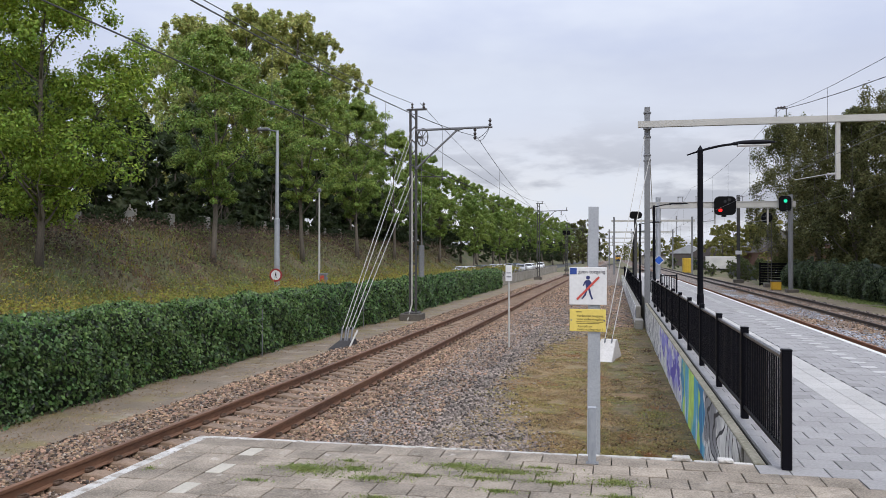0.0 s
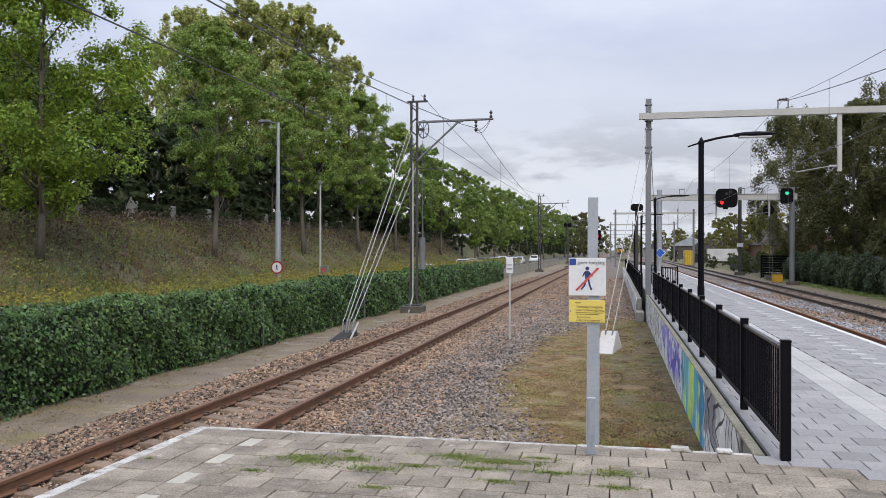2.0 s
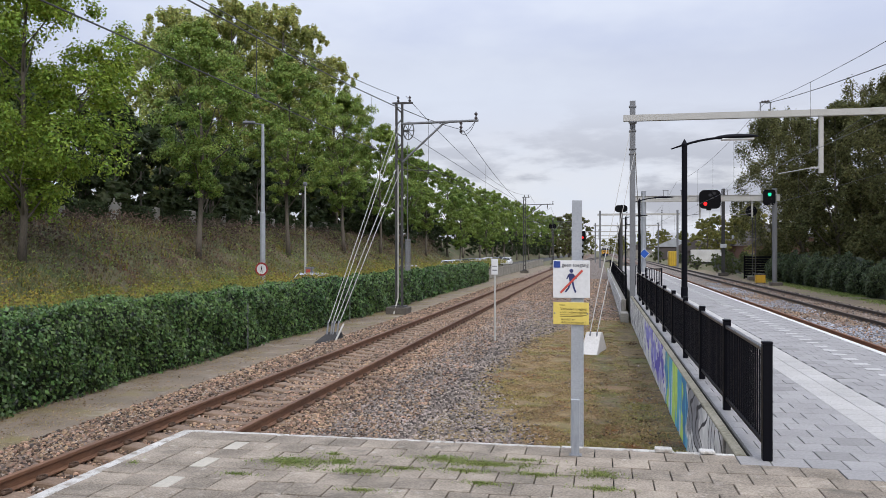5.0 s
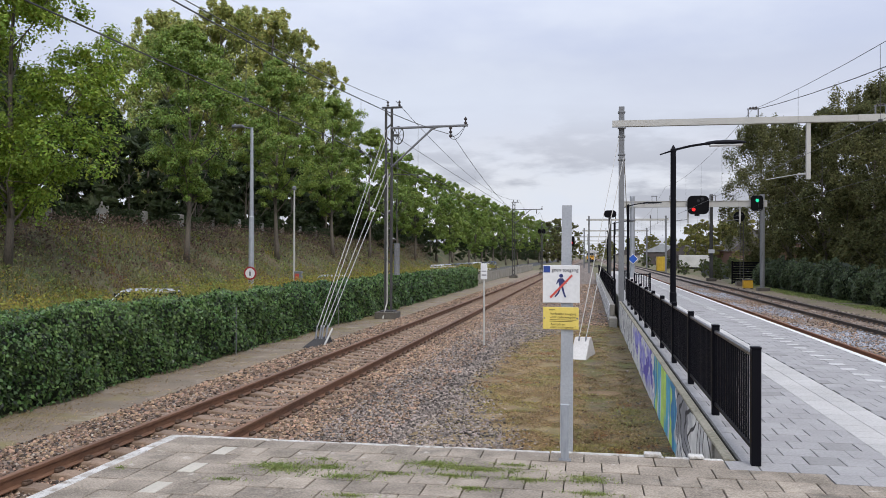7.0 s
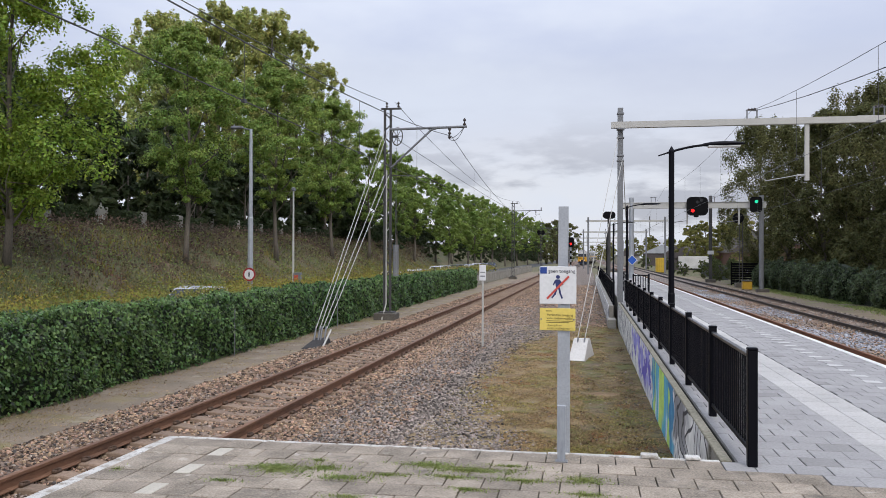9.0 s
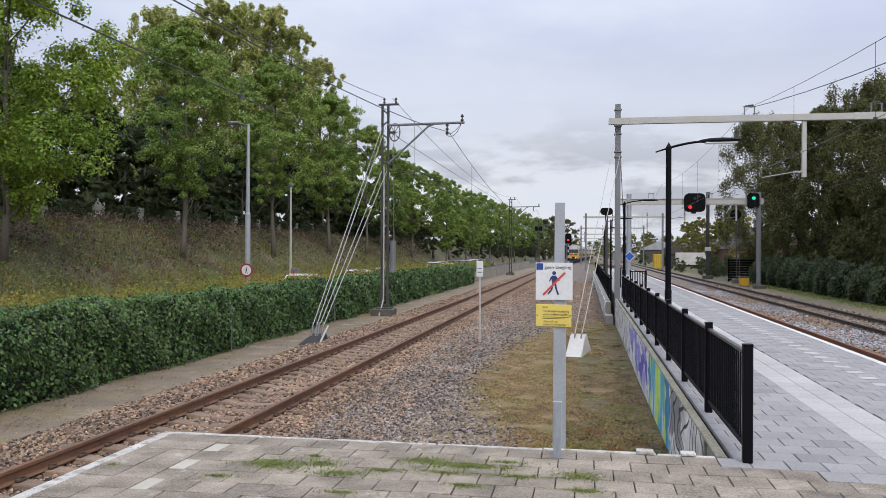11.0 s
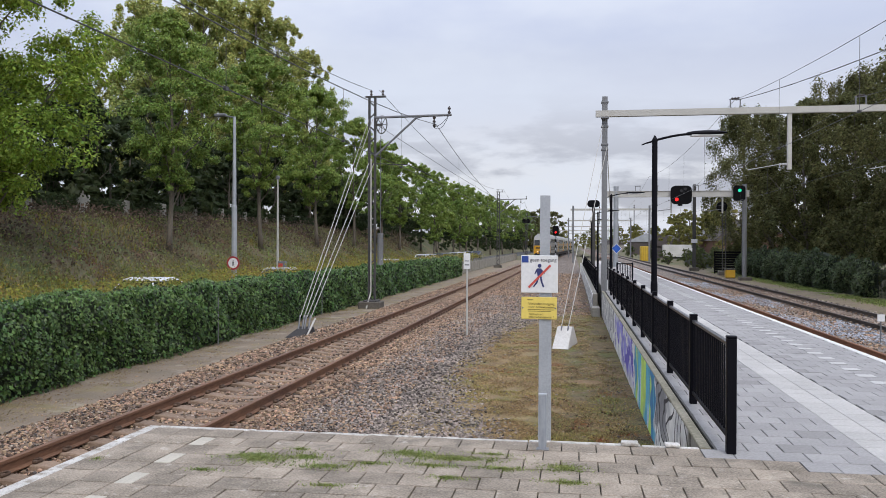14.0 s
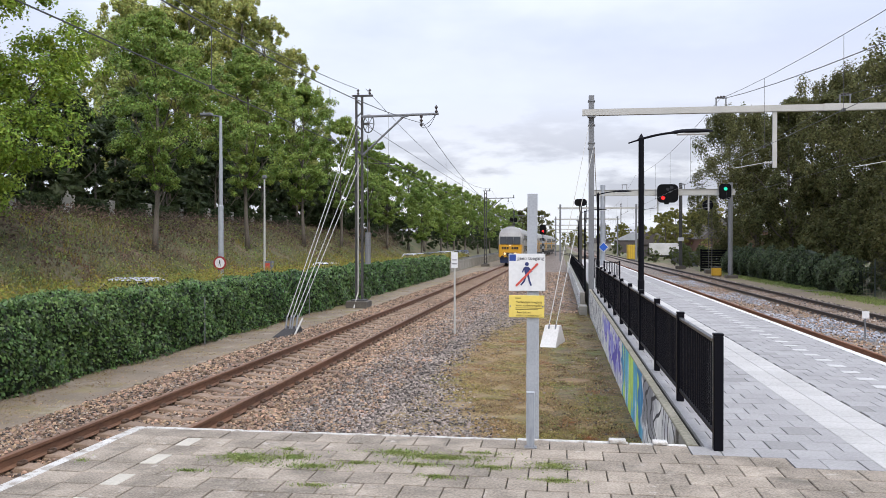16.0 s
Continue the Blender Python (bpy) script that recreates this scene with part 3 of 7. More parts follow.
# ---- the low retaining wall with sprayed paint ----
def graffiti_material():
    """Sprayed paint: fields of colour along the wall, with upright strokes and outlines."""
    m = bpy.data.materials.new("sprayed_wall_paint")
    m.use_nodes = True
    n, l = m.node_tree.nodes, m.node_tree.links
    b = n["Principled BSDF"]
    b.inputs["Roughness"].default_value = 0.75
    geo = n.new("ShaderNodeNewGeometry")
    sep = n.new("ShaderNodeSeparateXYZ")
    l.new(geo.outputs["Position"], sep.inputs["Vector"])

    def clouds(sy, sz, off, detail=2, rough=0.5):
        mp, nz = n.new("ShaderNodeMapping"), n.new("ShaderNodeTexNoise")
        mp.inputs["Scale"].default_value, mp.inputs["Location"].default_value = (0, sy, sz), (off, off, 0)
        nz.inputs["Scale"].default_value, nz.inputs["Detail"].default_value, nz.inputs["Roughness"].default_value = 1.0, detail, rough
        l.new(geo.outputs["Position"], mp.inputs["Vector"])
        l.new(mp.outputs["Vector"], nz.inputs["Vector"])
        return nz.outputs["Fac"]

    def ranged(src, a, c, lo=0.0, hi=1.0):
        mr = n.new("ShaderNodeMapRange")
        for key, value in (("From Min", a), ("From Max", c), ("To Min", lo), ("To Max", hi)):
            mr.inputs[key].default_value = value
        l.new(src, mr.inputs["Value"])
        return mr.outputs["Result"]

    def times(a, c):
        q = n.new("ShaderNodeMath")
        q.operation = "MULTIPLY"
        l.new(a, q.inputs[0])
        l.new(c, q.inputs[1])
        return q.outputs[0]

    def over(last, color, mask):
        mx = n.new("ShaderNodeMix")
        mx.data_type = "RGBA"
        l.new(mask, mx.inputs["Factor"])
        l.new(last, mx.inputs["A"])
        mx.inputs["B"].default_value = (*color, 1)
        return mx.outputs["Result"]

    # the fields' borders waver
    warp = n.new("ShaderNodeMath")
    warp.operation = "ADD"
    l.new(sep.outputs["Y"], warp.inputs[0])
    l.new(ranged(clouds(0.9, 2.2, 3.1), 0, 1, -0.9, 0.9), warp.inputs[1])
    along = warp.outputs[0]

    def field(y0, y1, soft=0.12):
        return times(ranged(along, y0, y0 + soft), ranged(along, y1 + soft, y1))

    base = n.new("ShaderNodeRGB")
    base.outputs[0].default_value = (0.56, 0.555, 0.535, 1)
    last = over(base.outputs[0], (0.36, 0.36, 0.37), ranged(clouds(1.6, 3.0, 9.0, 4), 0.50, 0.62))
    # purple scribble on pale ground
    last = over(last, (0.22, 0.21, 0.50), times(field(15.4, 22.4, 0.5), times(ranged(clouds(0.9, 2.0, 1.7, 3), 0.46, 0.56), ranged(sep.outputs["Z"], -0.95, -0.6))))
    last = over(last, (0.09, 0.07, 0.34), times(field(15.6, 22.4, 0.3), times(ranged(clouds(1.3, 2.4, 6.3, 4, 0.6), 0.50, 0.54), ranged(sep.outputs["Z"], -1.0, -0.75))))
    # turquoise field with green and deep blue strokes
    last = over(last, (0.085, 0.33, 0.45), field(11.7, 15.4))
    last = over(last, (0.035, 0.16, 0.32), times(field(11.7, 15.4), ranged(clouds(1.9, 0.35, 4.4, 3), 0.53, 0.57)))
    last = over(last, (0.40, 0.56, 0.12), times(field(12.2, 15.0), ranged(clouds(1.25, 0.28, 12.2, 2), 0.53, 0.56)))
    last = over(last, (0.46, 0.55, 0.60), times(field(11.9, 15.4), ranged(clouds(2.6, 0.5, 7.7, 2), 0.62, 0.65)))
    # black outlines on grey and white
    wv, mp = n.new("ShaderNodeTexWave"), n.new("ShaderNodeMapping")
    mp.inputs["Scale"].default_value = (0, 0.8, 2.6)
    wv.inputs["Scale"].default_value, wv.inputs["Distortion"].default_value, wv.inputs["Detail"].default_value = 0.55, 12.0, 1.6
    wv.inputs["Detail Scale"].default_value = 1.1
    wv.bands_direction = "Y"
    l.new(geo.outputs["Position"], mp.inputs["Vector"])
    l.new(mp.outputs["Vector"], wv.inputs["Vector"])
    last = over(last, (0.20, 0.20, 0.21), times(field(7.0, 11.6), ranged(clouds(1.1, 1.6, 2.2, 2), 0.52, 0.56)))
    last = over(last, (0.018, 0.018, 0.022), times(field(7.0, 11.6), times(ranged(wv.outputs["Fac"], 0.28, 0.36), ranged(wv.outputs["Fac"], 0.66, 0.58))))
    last = over(last, (0.13, 0.13, 0.15), times(field(23.2, 60.0), ranged(wv.outputs["Fac"], 0.80, 0.90)))
    # grime
    last = over(last, (0.10, 0.085, 0.055), times(ranged(sep.outputs["Y"], 9.1, 8.4), ranged(clouds(2.2, 2.2, 5.0, 5, 0.6), 0.42, 0.60)))
    grime = clouds(5.0, 6.0, 0.4, 6, 0.6)
    hs = n.new("ShaderNodeHueSaturation")
    l.new(ranged(grime, 0.25, 0.75, 1.0, 1.6), hs.inputs["Value"])
    l.new(last, hs.inputs["Color"])
    l.new(hs.outputs["Color"], b.inputs["Base Color"])
    bp = n.new("ShaderNodeBump")
    bp.inputs["Strength"].default_value, bp.inputs["Distance"].default_value = 0.3, 0.02
    l.new(grime, bp.inputs["Height"])
    l.new(bp.outputs["Normal"], b.inputs["Normal"])
    return m


M_graffiti = graffiti_material()


M_coping = mat("mossy_coping", (0.34, 0.31, 0.24), 0.9, color2=(0.18, 0.165, 0.11), scale=5, bump=0.3)


def build_wall():
    w = structure("wall_retaining", Geo().box(3.14, PE - 0.02, -1.15, 3.20, 33.4, -0.04, 0.01), M_concrete, "low concrete retaining wall with sprayed graffiti along the platform")
    y, i = 8.40, 0
    while y < 33.0:
        y1 = min(y + 2.46, 33.3)
        part("wall_panel", Geo().box(3.115, y + 0.008, -1.15, 3.15, y1 - 0.008, -0.035, 0.006), M_graffiti, w, "graffiti-covered concrete wall panel")
        y, i = y1, i + 1
    y = PE
    while y < 33.4:
        y1 = min(y + 1.23, 33.4)
        part("coping", Geo().box(3.11, y + 0.004, -0.034, 3.205, y1 - 0.004, -0.004, 0.008), M_coping, w, "mossy concrete coping stone")
        y = y1
    w = structure("wall_retaining_far", Geo().box(2.80, 34.0, -1.15, 2.98, 92, -0.20, 0.01), M_concrete, "pale low retaining wall farther along the platform")
    y = 34.0
    while y < 92:
        part("wall_panel", Geo().box(2.775, y + 0.01, -1.15, 2.81, min(y + 2.46, 92) - 0.01, -0.21, 0.006), M_graffiti, w, "graffiti-covered concrete wall panel")
        y += 2.46


build_wall()


# ---- fence along the platform ----
def build_fence_bay(y, x, z, pieces, length=2.25, last=False, h=1.0):
    t = thing("fence", "black steel bar fence panel on the platform edge", "fence", pose(x, y, z), "fence panels along the platform")
    p = Geo().box(-0.04, -0.04, 0.0, 0.04, 0.04, h - 0.01, 0.006)
    post = part("post", p, M_black, t)
    part("cap", Geo().box(-0.0425, -0.0425, h - 0.012, 0.0425, 0.0425, h + 0.012, 0.006), M_black, post)
    part("top_rail", Geo().box(-0.022, 0.04, h - 0.085, 0.022, length - 0.04, h - 0.05, 0.006), M_black_gloss, t)
    part("bottom_rail", Geo().box(-0.02, 0.04, 0.11, 0.02, length - 0.04, 0.15, 0.005), M_black, t)
    n = int((length - 0.12) / 0.105)
    if pieces:
        for k in range(n):
            yy = 0.11 + k * (length - 0.2) / (n - 1)
            part("bar", BAR, M_black, t, m=pose(0, yy, 0.15))
    else:
        g = Geo()
        for k in range(n):
            yy = 0.11 + k * (length - 0.2) / (n - 1)
            g.box(-0.0075, yy - 0.0075, 0.15, 0.0075, yy + 0.0075, h - 0.085)
        tagged(part("bars", g, M_black, t), kind="stuff")
    return t


BAR = Geo().box(-0.0078, -0.0078, 0, 0.0078, 0.0078, 0.765).mesh("bar")
BAR.materials.append(M_black)
for i in range(11):
    build_fence_bay(7.44 + 2.25 * i, 3.335, 0.0, i < 9)
for i in range(24):
    build_fence_bay(34.6 + 2.3 * i, 3.0, -0.2, False, 2.3)


def build_end_gate():
    t = thing("barrier", "black steel bar barrier across the platform end of the ramp", "fence", pose(3.6, 31.0, 0))
    for x in (0.0, 0.55):
        part("post", Geo().box(x - 0.03, -0.03, 0, x + 0.03, 0.03, 1.15, 0.005), M_black, t)
    for z in (0.25, 1.1):
        part("rail", Geo().box(0.0, -0.015, z - 0.02, 0.55, 0.015, z + 0.02, 0.004), M_black, t)
    for k in range(8):
        part("bar", Geo().box(0.07 + k * 0.06 - 0.012, -0.012, 0.25, 0.07 + k * 0.06 + 0.012, 0.012, 1.1), M_black, t)
    t2 = thing("handrail", "thin black tubular handrail beside the ramp", "handrail", pose(3.75, 40.0, 0))
    for k in range(4):
        part("post", Geo().tube([(0, k * 1.6, 0), (0, k * 1.6, 1.0)], 0.025, 8), M_black, t2)
    for z in (0.55, 1.0):
        part("rail", Geo().tube([(0, 0, z), (0, 4.8, z)], 0.022, 8), M_black, t2)


build_end_gate()


# ---- warning sign on its post ----
def text_mesh(body, size, material, parent, m, label="", name="lettering"):
    cu = bpy.data.curves.new("lettering_curve", "FONT")
    cu.body, cu.size, cu.align_x, cu.align_y, cu.extrude = body, size, "CENTER", "CENTER", 0.0006
    tmp = bpy.data.objects.new("lettering_tmp", cu)
    scene.collection.objects.link(tmp)
    me = bpy.data.meshes.new_from_object(tmp.evaluated_get(bpy.context.evaluated_depsgraph_get()))
    bpy.data.objects.remove(tmp)
    bpy.data.curves.remove(cu)
    me.materials.clear()
    me.materials.append(material)
    ob = new(name, me)
    ob.parent = parent
    ob.matrix_basis = m
    return tagged(ob, label)


M_sign_white = mat("white_sign_face", (0.74, 0.74, 0.74), 0.45, color2=(0.64, 0.64, 0.64), scale=6, bump=0)
M_sign_blue = mat("blue_sign_paint", (0.022, 0.06, 0.28), 0.45, scale=6, bump=0)
M_sign_navy = mat("navy_sign_paint", (0.03, 0.04, 0.15), 0.45, scale=6, bump=0)
M_sign_red = mat("red_sign_paint", (0.62, 0.09, 0.07), 0.45, scale=6, bump=0)
M_sign_yellow = mat("yellow_sign_face", (0.74, 0.58, 0.13), 0.45, color2=(0.66, 0.51, 0.12), scale=6, bump=0)
M_letter = mat("dark_lettering", (0.07, 0.07, 0.09), 0.5, scale=6, bump=0)
M_letter_brown = mat("brown_lettering", (0.17, 0.13, 0.03), 0.5, scale=6, bump=0)


M_galv_stub = mat("blue_grey_galvanised_steel", (0.36, 0.385, 0.42), 0.5, metal=0.35, color2=(0.27, 0.29, 0.325), scale=9, bump=0.06, stretch=(1, 1, 0.3))


def build_no_entry_sign():
    t = thing("warning_sign", "galvanised post with a white no-entry sign and a yellow notice", "sign", pose(1.7236, 7.683, -0.0945) @ Matrix.Scale(1.053, 4))
    # an open channel section post
    prof = [(-0.043, -0.03), (0.043, -0.03), (0.043, 0.03), (0.036, 0.03), (0.036, -0.022), (-0.036, -0.022), (-0.036, 0.03), (-0.043, 0.03)]
    g = Geo()
    n = len(prof)
    vs = [(u, w, z) for z in (-0.88, 2.215) for u, w in prof]
    g.add(vs, [(k, (k + 1) % n, n + (k + 1) % n, n + k) for k in range(n)] + [(0, 5, 4, 1), (0, 7, 6, 5), (1, 4, 3, 2), (8, 9, 12, 13), (8, 13, 14, 15), (9, 10, 11, 12)])
    post = part("post", g, M_galv, t)
    post.matrix_basis = pose(0, 0, 0, 0, 0.3, 0)
    part("back_channel", Geo().box(0.036, -0.026, -0.88, 0.068, 0.03, 1.40, 0.004), M_galv, t)
    part("stub_post", Geo().box(-0.024, -0.385, 0.09, 0.040, -0.33, 0.545, 0.004), M_galv_stub, t, "short galvanised stake on the platform")
    part("stub_foot", Geo().box(-0.042, -0.40, 0.0895, 0.06, -0.32, 0.10, 0.002), M_galv_dark, t)
    part("stub_cap", Geo().box(-0.026, -0.387, 0.545, 0.042, -0.328, 0.552, 0.002), M_galv, t)
    # white panel
    tilt = pose(-0.035, -0.045, 1.533, 0, 0, 0)
    s = part("white_panel", Geo().box(-0.158, -0.006, -0.162, 0.158, 0.0, 0.162, 0.003), M_sign_white, t, "white enamel no-entry panel", m=tilt)
    part("blue_square", Geo().box(-0.152, -0.0085, 0.10, -0.095, -0.0064, 0.156), M_sign_blue, s, "blue corner square")
    text_mesh("geen toegang", 0.043, M_letter, s, pose(0.032, -0.0075, 0.122, 90, 0, 0), "dark lettering")
    # walking figure made of plain shapes
    f = Geo()
    f.tube([(0.0, -0.0066, 0.072), (0.0, -0.0082, 0.072)], 0.017, 14)
    y0, y1 = -0.0084, -0.0066

    def plate(poly):
        k = len(poly)
        f.add([(u, yy, w) for yy in (y0, y1) for u, w in poly], [tuple(range(k)), tuple(range(2 * k - 1, k - 1, -1))] + [(i, (i + 1) % k, k + (i + 1) % k, k + i) for i in range(k)])

    plate([(-0.018, 0.05), (0.016, 0.05), (0.022, 0.03), (0.018, -0.02), (-0.016, -0.02), (-0.022, 0.02)])
    plate([(-0.018, 0.048), (-0.028, 0.04), (-0.044, 0.002), (-0.036, -0.002), (-0.018, 0.03)])
    plate([(0.016, 0.048), (0.030, 0.03), (0.048, 0.008), (0.042, 0.001), (0.02, 0.02)])
    plate([(-0.016, -0.02), (0.002, -0.02), (-0.018, -0.08), (-0.048, -0.115), (-0.056, -0.106), (-0.03, -0.07)])
    plate([(0.0, -0.02), (0.018, -0.02), (0.028, -0.07), (0.044, -0.112), (0.03, -0.116), (0.012, -0.07)])
    part("pictogram", f, M_sign_navy, s, "navy walking pictogram")
    part("red_bar", Geo().box(-0.135, -0.0105, -0.009, 0.135, -0.0088, 0.009, m=pose(0, 0, -0.02, 0, -46, 0)), M_sign_red, s, "red diagonal bar")
    # yellow notice
    s = part("yellow_panel", Geo().box(-0.153, -0.006, -0.096, 0.153, 0.0, 0.096, 0.003), M_sign_yellow, t, "yellow notice panel", m=pose(-0.038, -0.045, 1.238, 0, 0.4, 0))
    text_mesh("Verboden toegang", 0.030, M_letter_brown, s, pose(0.02, -0.0075, 0.038, 90, 0, 0), "dark lettering")
    text_mesh("voor onbevoegden", 0.030, M_letter_brown, s, pose(0.02, -0.0075, 0.010, 90, 0, 0), "dark lettering")
    text_mesh("Aanrijd- en", 0.027, M_letter_brown, s, pose(-0.025, -0.0075, -0.052, 90, 0, 0), "dark lettering")
    text_mesh("elektrocutiegevaar !", 0.027, M_letter_brown, s, pose(0.02, -0.0075, -0.077, 90, 0, 0), "dark lettering")
    for x0, x1, z0, z1 in ((-0.10, -0.05, 0.068, 0.075), (-0.095, 0.13, -0.016, -0.011), (-0.095, 0.10, -0.029, -0.024)):
        part("print_bar", Geo().box(x0, -0.0075, z0, x1, -0.0063, z1), M_letter_brown, s, "small dark print")
    for x in (-0.14, 0.14):
        part("bolt", Geo().tube([(x, -0.0062, 0), (x, -0.011, 0)], 0.007, 8), M_galv_dark, s)


build_no_entry_sign()


# ---- platform lamps ----
def build_platform_lamp(y, x=3.69, turn=0):
    t = thing("platform_lamp", "black lamp post with a curved arm and flat lamp head", "street lamp", pose(x, y, 0, 0, 0, turn), "lamps along the platform")
    part("pole", Geo().tube([(0, 0, 0), (0, 0, 1.0), (0, 0, 1.02), (0, 0, 3.98)], [0.072, 0.072, 0.062, 0.058], 12), M_black, t, smooth=False)
    part("finial", Geo().tube([(0, 0, 3.98), (0, 0, 4.02), (0, 0, 4.12)], [0.062, 0.062, 0.005], 12), M_black, t)
    part("base_flange", Geo().box(-0.13, -0.13, 0, 0.13, 0.13, 0.02, 0.004), M_black, t)
    arm = [(-0.27 + 0.9 * k / 10, 0, 3.88 + 0.25 * math.sin(0.15 + k / 10 * 1.2)) for k in range(11)]
    part("arm", Geo().tube(arm, [0.014 + 0.012 * min(k, 4) / 4 for k in range(11)], 8), M_black, t, smooth=True)
    # lamp head: a flat tapered shell
    g, n = Geo(), 14
    rows = [(0.60, 0.02, 0.03), (0.68, 0.06, 0.055), (0.85, 0.11, 0.075), (1.10, 0.14, 0.075), (1.32, 0.12, 0.055), (1.45, 0.06, 0.03), (1.48, 0.015, 0.008)]
    vs = []
    for u, wy, hz in rows:
        for k in range(n):
            a = 2 * math.pi * k / n
            zz = math.sin(a)
            vs.append((u, wy * math.cos(a), 4.115 + 0.03 * (u - 0.6) + (hz * zz if zz > 0 else 0.35 * hz * zz)))
    fs = [(i * n + k, i * n + (k + 1) % n, (i + 1) * n + (k + 1) % n, (i + 1) * n + k) for i in range(len(rows) - 1) for k in range(n)]
    g.add(vs, fs + [tuple(range(n)), tuple((len(rows) - 1) * n + k for k in range(n))[::-1]])
    h = part("lamp_head", g, M_black, t, smooth=True)
    part("diffuser", Geo().box(0.74, -0.1, 4.076, 1.38, 0.1, 4.106, 0.006), M_diffuser, h, "pale frosted diffuser")


M_diffuser = mat("frosted_diffuser", (0.75, 0.75, 0.74), 0.35, scale=8, bump=0)
for y in (18.0, 38.0, 58.0, 78.0):
    build_platform_lamp(y)


# ---- masts and gantries ----
def h_section(g, x, y, z0, z1, w, d, t):
    """An upright H-shaped steel section, w across its flanges and d deep."""
    a, b, c, e = w / 2, d / 2, t / 2, d / 2 - t
    prof = [(-a, -b), (a, -b), (a, -e), (c, -e), (c, e), (a, e), (a, b), (-a, b), (-a, e), (-c, e), (-c, -e), (-a, -e)]
    vs = [(x + u, y + v, z) for z in (z0, z1) for u, v in prof]
    caps = [(0, 1, 2, 3, 10, 11), (3, 4, 9, 10), (4, 5, 6, 7, 8, 9)]
    return g.add(vs, [(k, (k + 1) % 12, 12 + (k + 1) % 12, 12 + k) for k in range(12)] + [q[::-1] for q in caps] + [tuple(i + 12 for i in q) for q in caps])


def insulator(p, q, r=0.045, n=3):
    """A ribbed insulator from p to q."""
    p, q = Vector(p), Vector(q)
    pts, rs = [p], [r * 0.35]
    for k in range(n):
        for a, s in ((0.1, 0.4), (0.3, 1.0), (0.6, 1.0), (0.8, 0.4)):
            pts.append(p.lerp(q, (k + a) / n))
            rs.append(r * s)
    pts.append(q)
    rs.append(r * 0.35)
    return Geo().tube(pts, rs, 8)


def build_gantry_near():
    t = thing("gantry", "grey steel catenary gantry with a pale cross beam over tracks", "gantry", pose(0, 33.0, 0))
    part("column", h_section(Geo(), 3.2, 0, -1.05, 7.6, 0.21, 0.24, 0.02), M_galv_dark, t, "weathered galvanised column")
    part("column", h_section(Geo(), 16.2, 0, -1.05, 7.4, 0.21, 0.24, 0.02), M_galv_dark, t, "weathered galvanised column")
    part("cross_beam", h_section(Geo(), 0, 0, 0, 1, 0.24, 0.22, 0.016).mesh("cross_beam"), M_beam_pale, t, "pale grey cross beam")
    t.children[-1].matrix_basis = Matrix(((0, 0, 13.8, 2.84), (0, 1, 0, -0.23), (1, 0, 0, 6.90), (0, 0, 0, 1)))
    for x in (3.2, 16.2):
        part("bracket", Geo().box(x - 0.16, -0.13, 6.76, x + 0.16, -0.1, 7.04, 0.004).box(x - 0.15, -0.36, 6.72, x + 0.15, 0.0, 6.76, 0.004), M_galv_dark, t)
    for z in (6.4, 5.7, 5.5, 7.35):
        part("clamp", Geo().box(3.06, -0.15, z, 3.34, 0.15, z + 0.06, 0.01), M_galv_dark, t)
    for x in (8.07, 12.55):
        b = part("insulator_bracket", Geo().box(x - 0.20, -0.26, 7.02, x - 0.16, -0.2, 7.36).box(x + 0.16, -0.26, 7.02, x + 0.20, -0.2, 7.36).box(x - 0.22, -0.25, 7.33, x + 0.22, -0.21, 7.37), M_galv_dark, t)
        part("insulator", insulator((x - 0.16, -0.23, 7.37), (x + 0.16, -0.23, 7.40), 0.05, 3), M_insul, b)
    for x in (10.03, 14.4):
        d = part("drop_post", Geo().box(x - 0.075, -0.30, 4.66, x + 0.075, -0.16, 6.78, 0.006), M_beam_pale, t, "pale drop post")
        part("steady_arm", Geo().tube([(x - 0.08, -0.23, 4.86), (x - 0.35, -0.23, 4.86), (x - 0.40, -0.23, 4.85), (x - 1.5, -0.23, 4.66)], [0.03, 0.03, 0.016, 0.016], 8), M_beam_pale, d)
        part("insulator", insulator((x - 0.08, -0.23, 4.86), (x - 0.38, -0.23, 4.86), 0.05, 3), M_beam_pale, d)
    part("foundation", Geo().box(2.72, -0.9, -1.12, 3.02, 0.2, -0.62, 0.02), M_concrete, t, "concrete foundation block")
    part("beam_splice", Geo().box(11.75, -0.36, 6.77, 12.75, -0.345, 7.03, 0.004), M_beam_pale, t)
    return t


build_gantry_near()

M_signal_black = mat("signal_black", (0.006, 0.006, 0.007), 0.6, scale=10, bump=0, spec=0.1)
M_red_light = mat("red_signal_lens", (0.4, 0.01, 0.01), 0.2, bump=0, emit=(1.0, 0.012, 0.012, 1.6))
M_green_light = mat("green_signal_lens", (0.02, 0.4, 0.3), 0.2, bump=0, emit=(0.02, 0.85, 0.42, 0.8))
M_dark_lens = mat("unlit_signal_lens", (0.015, 0.015, 0.018), 0.15, bump=0)


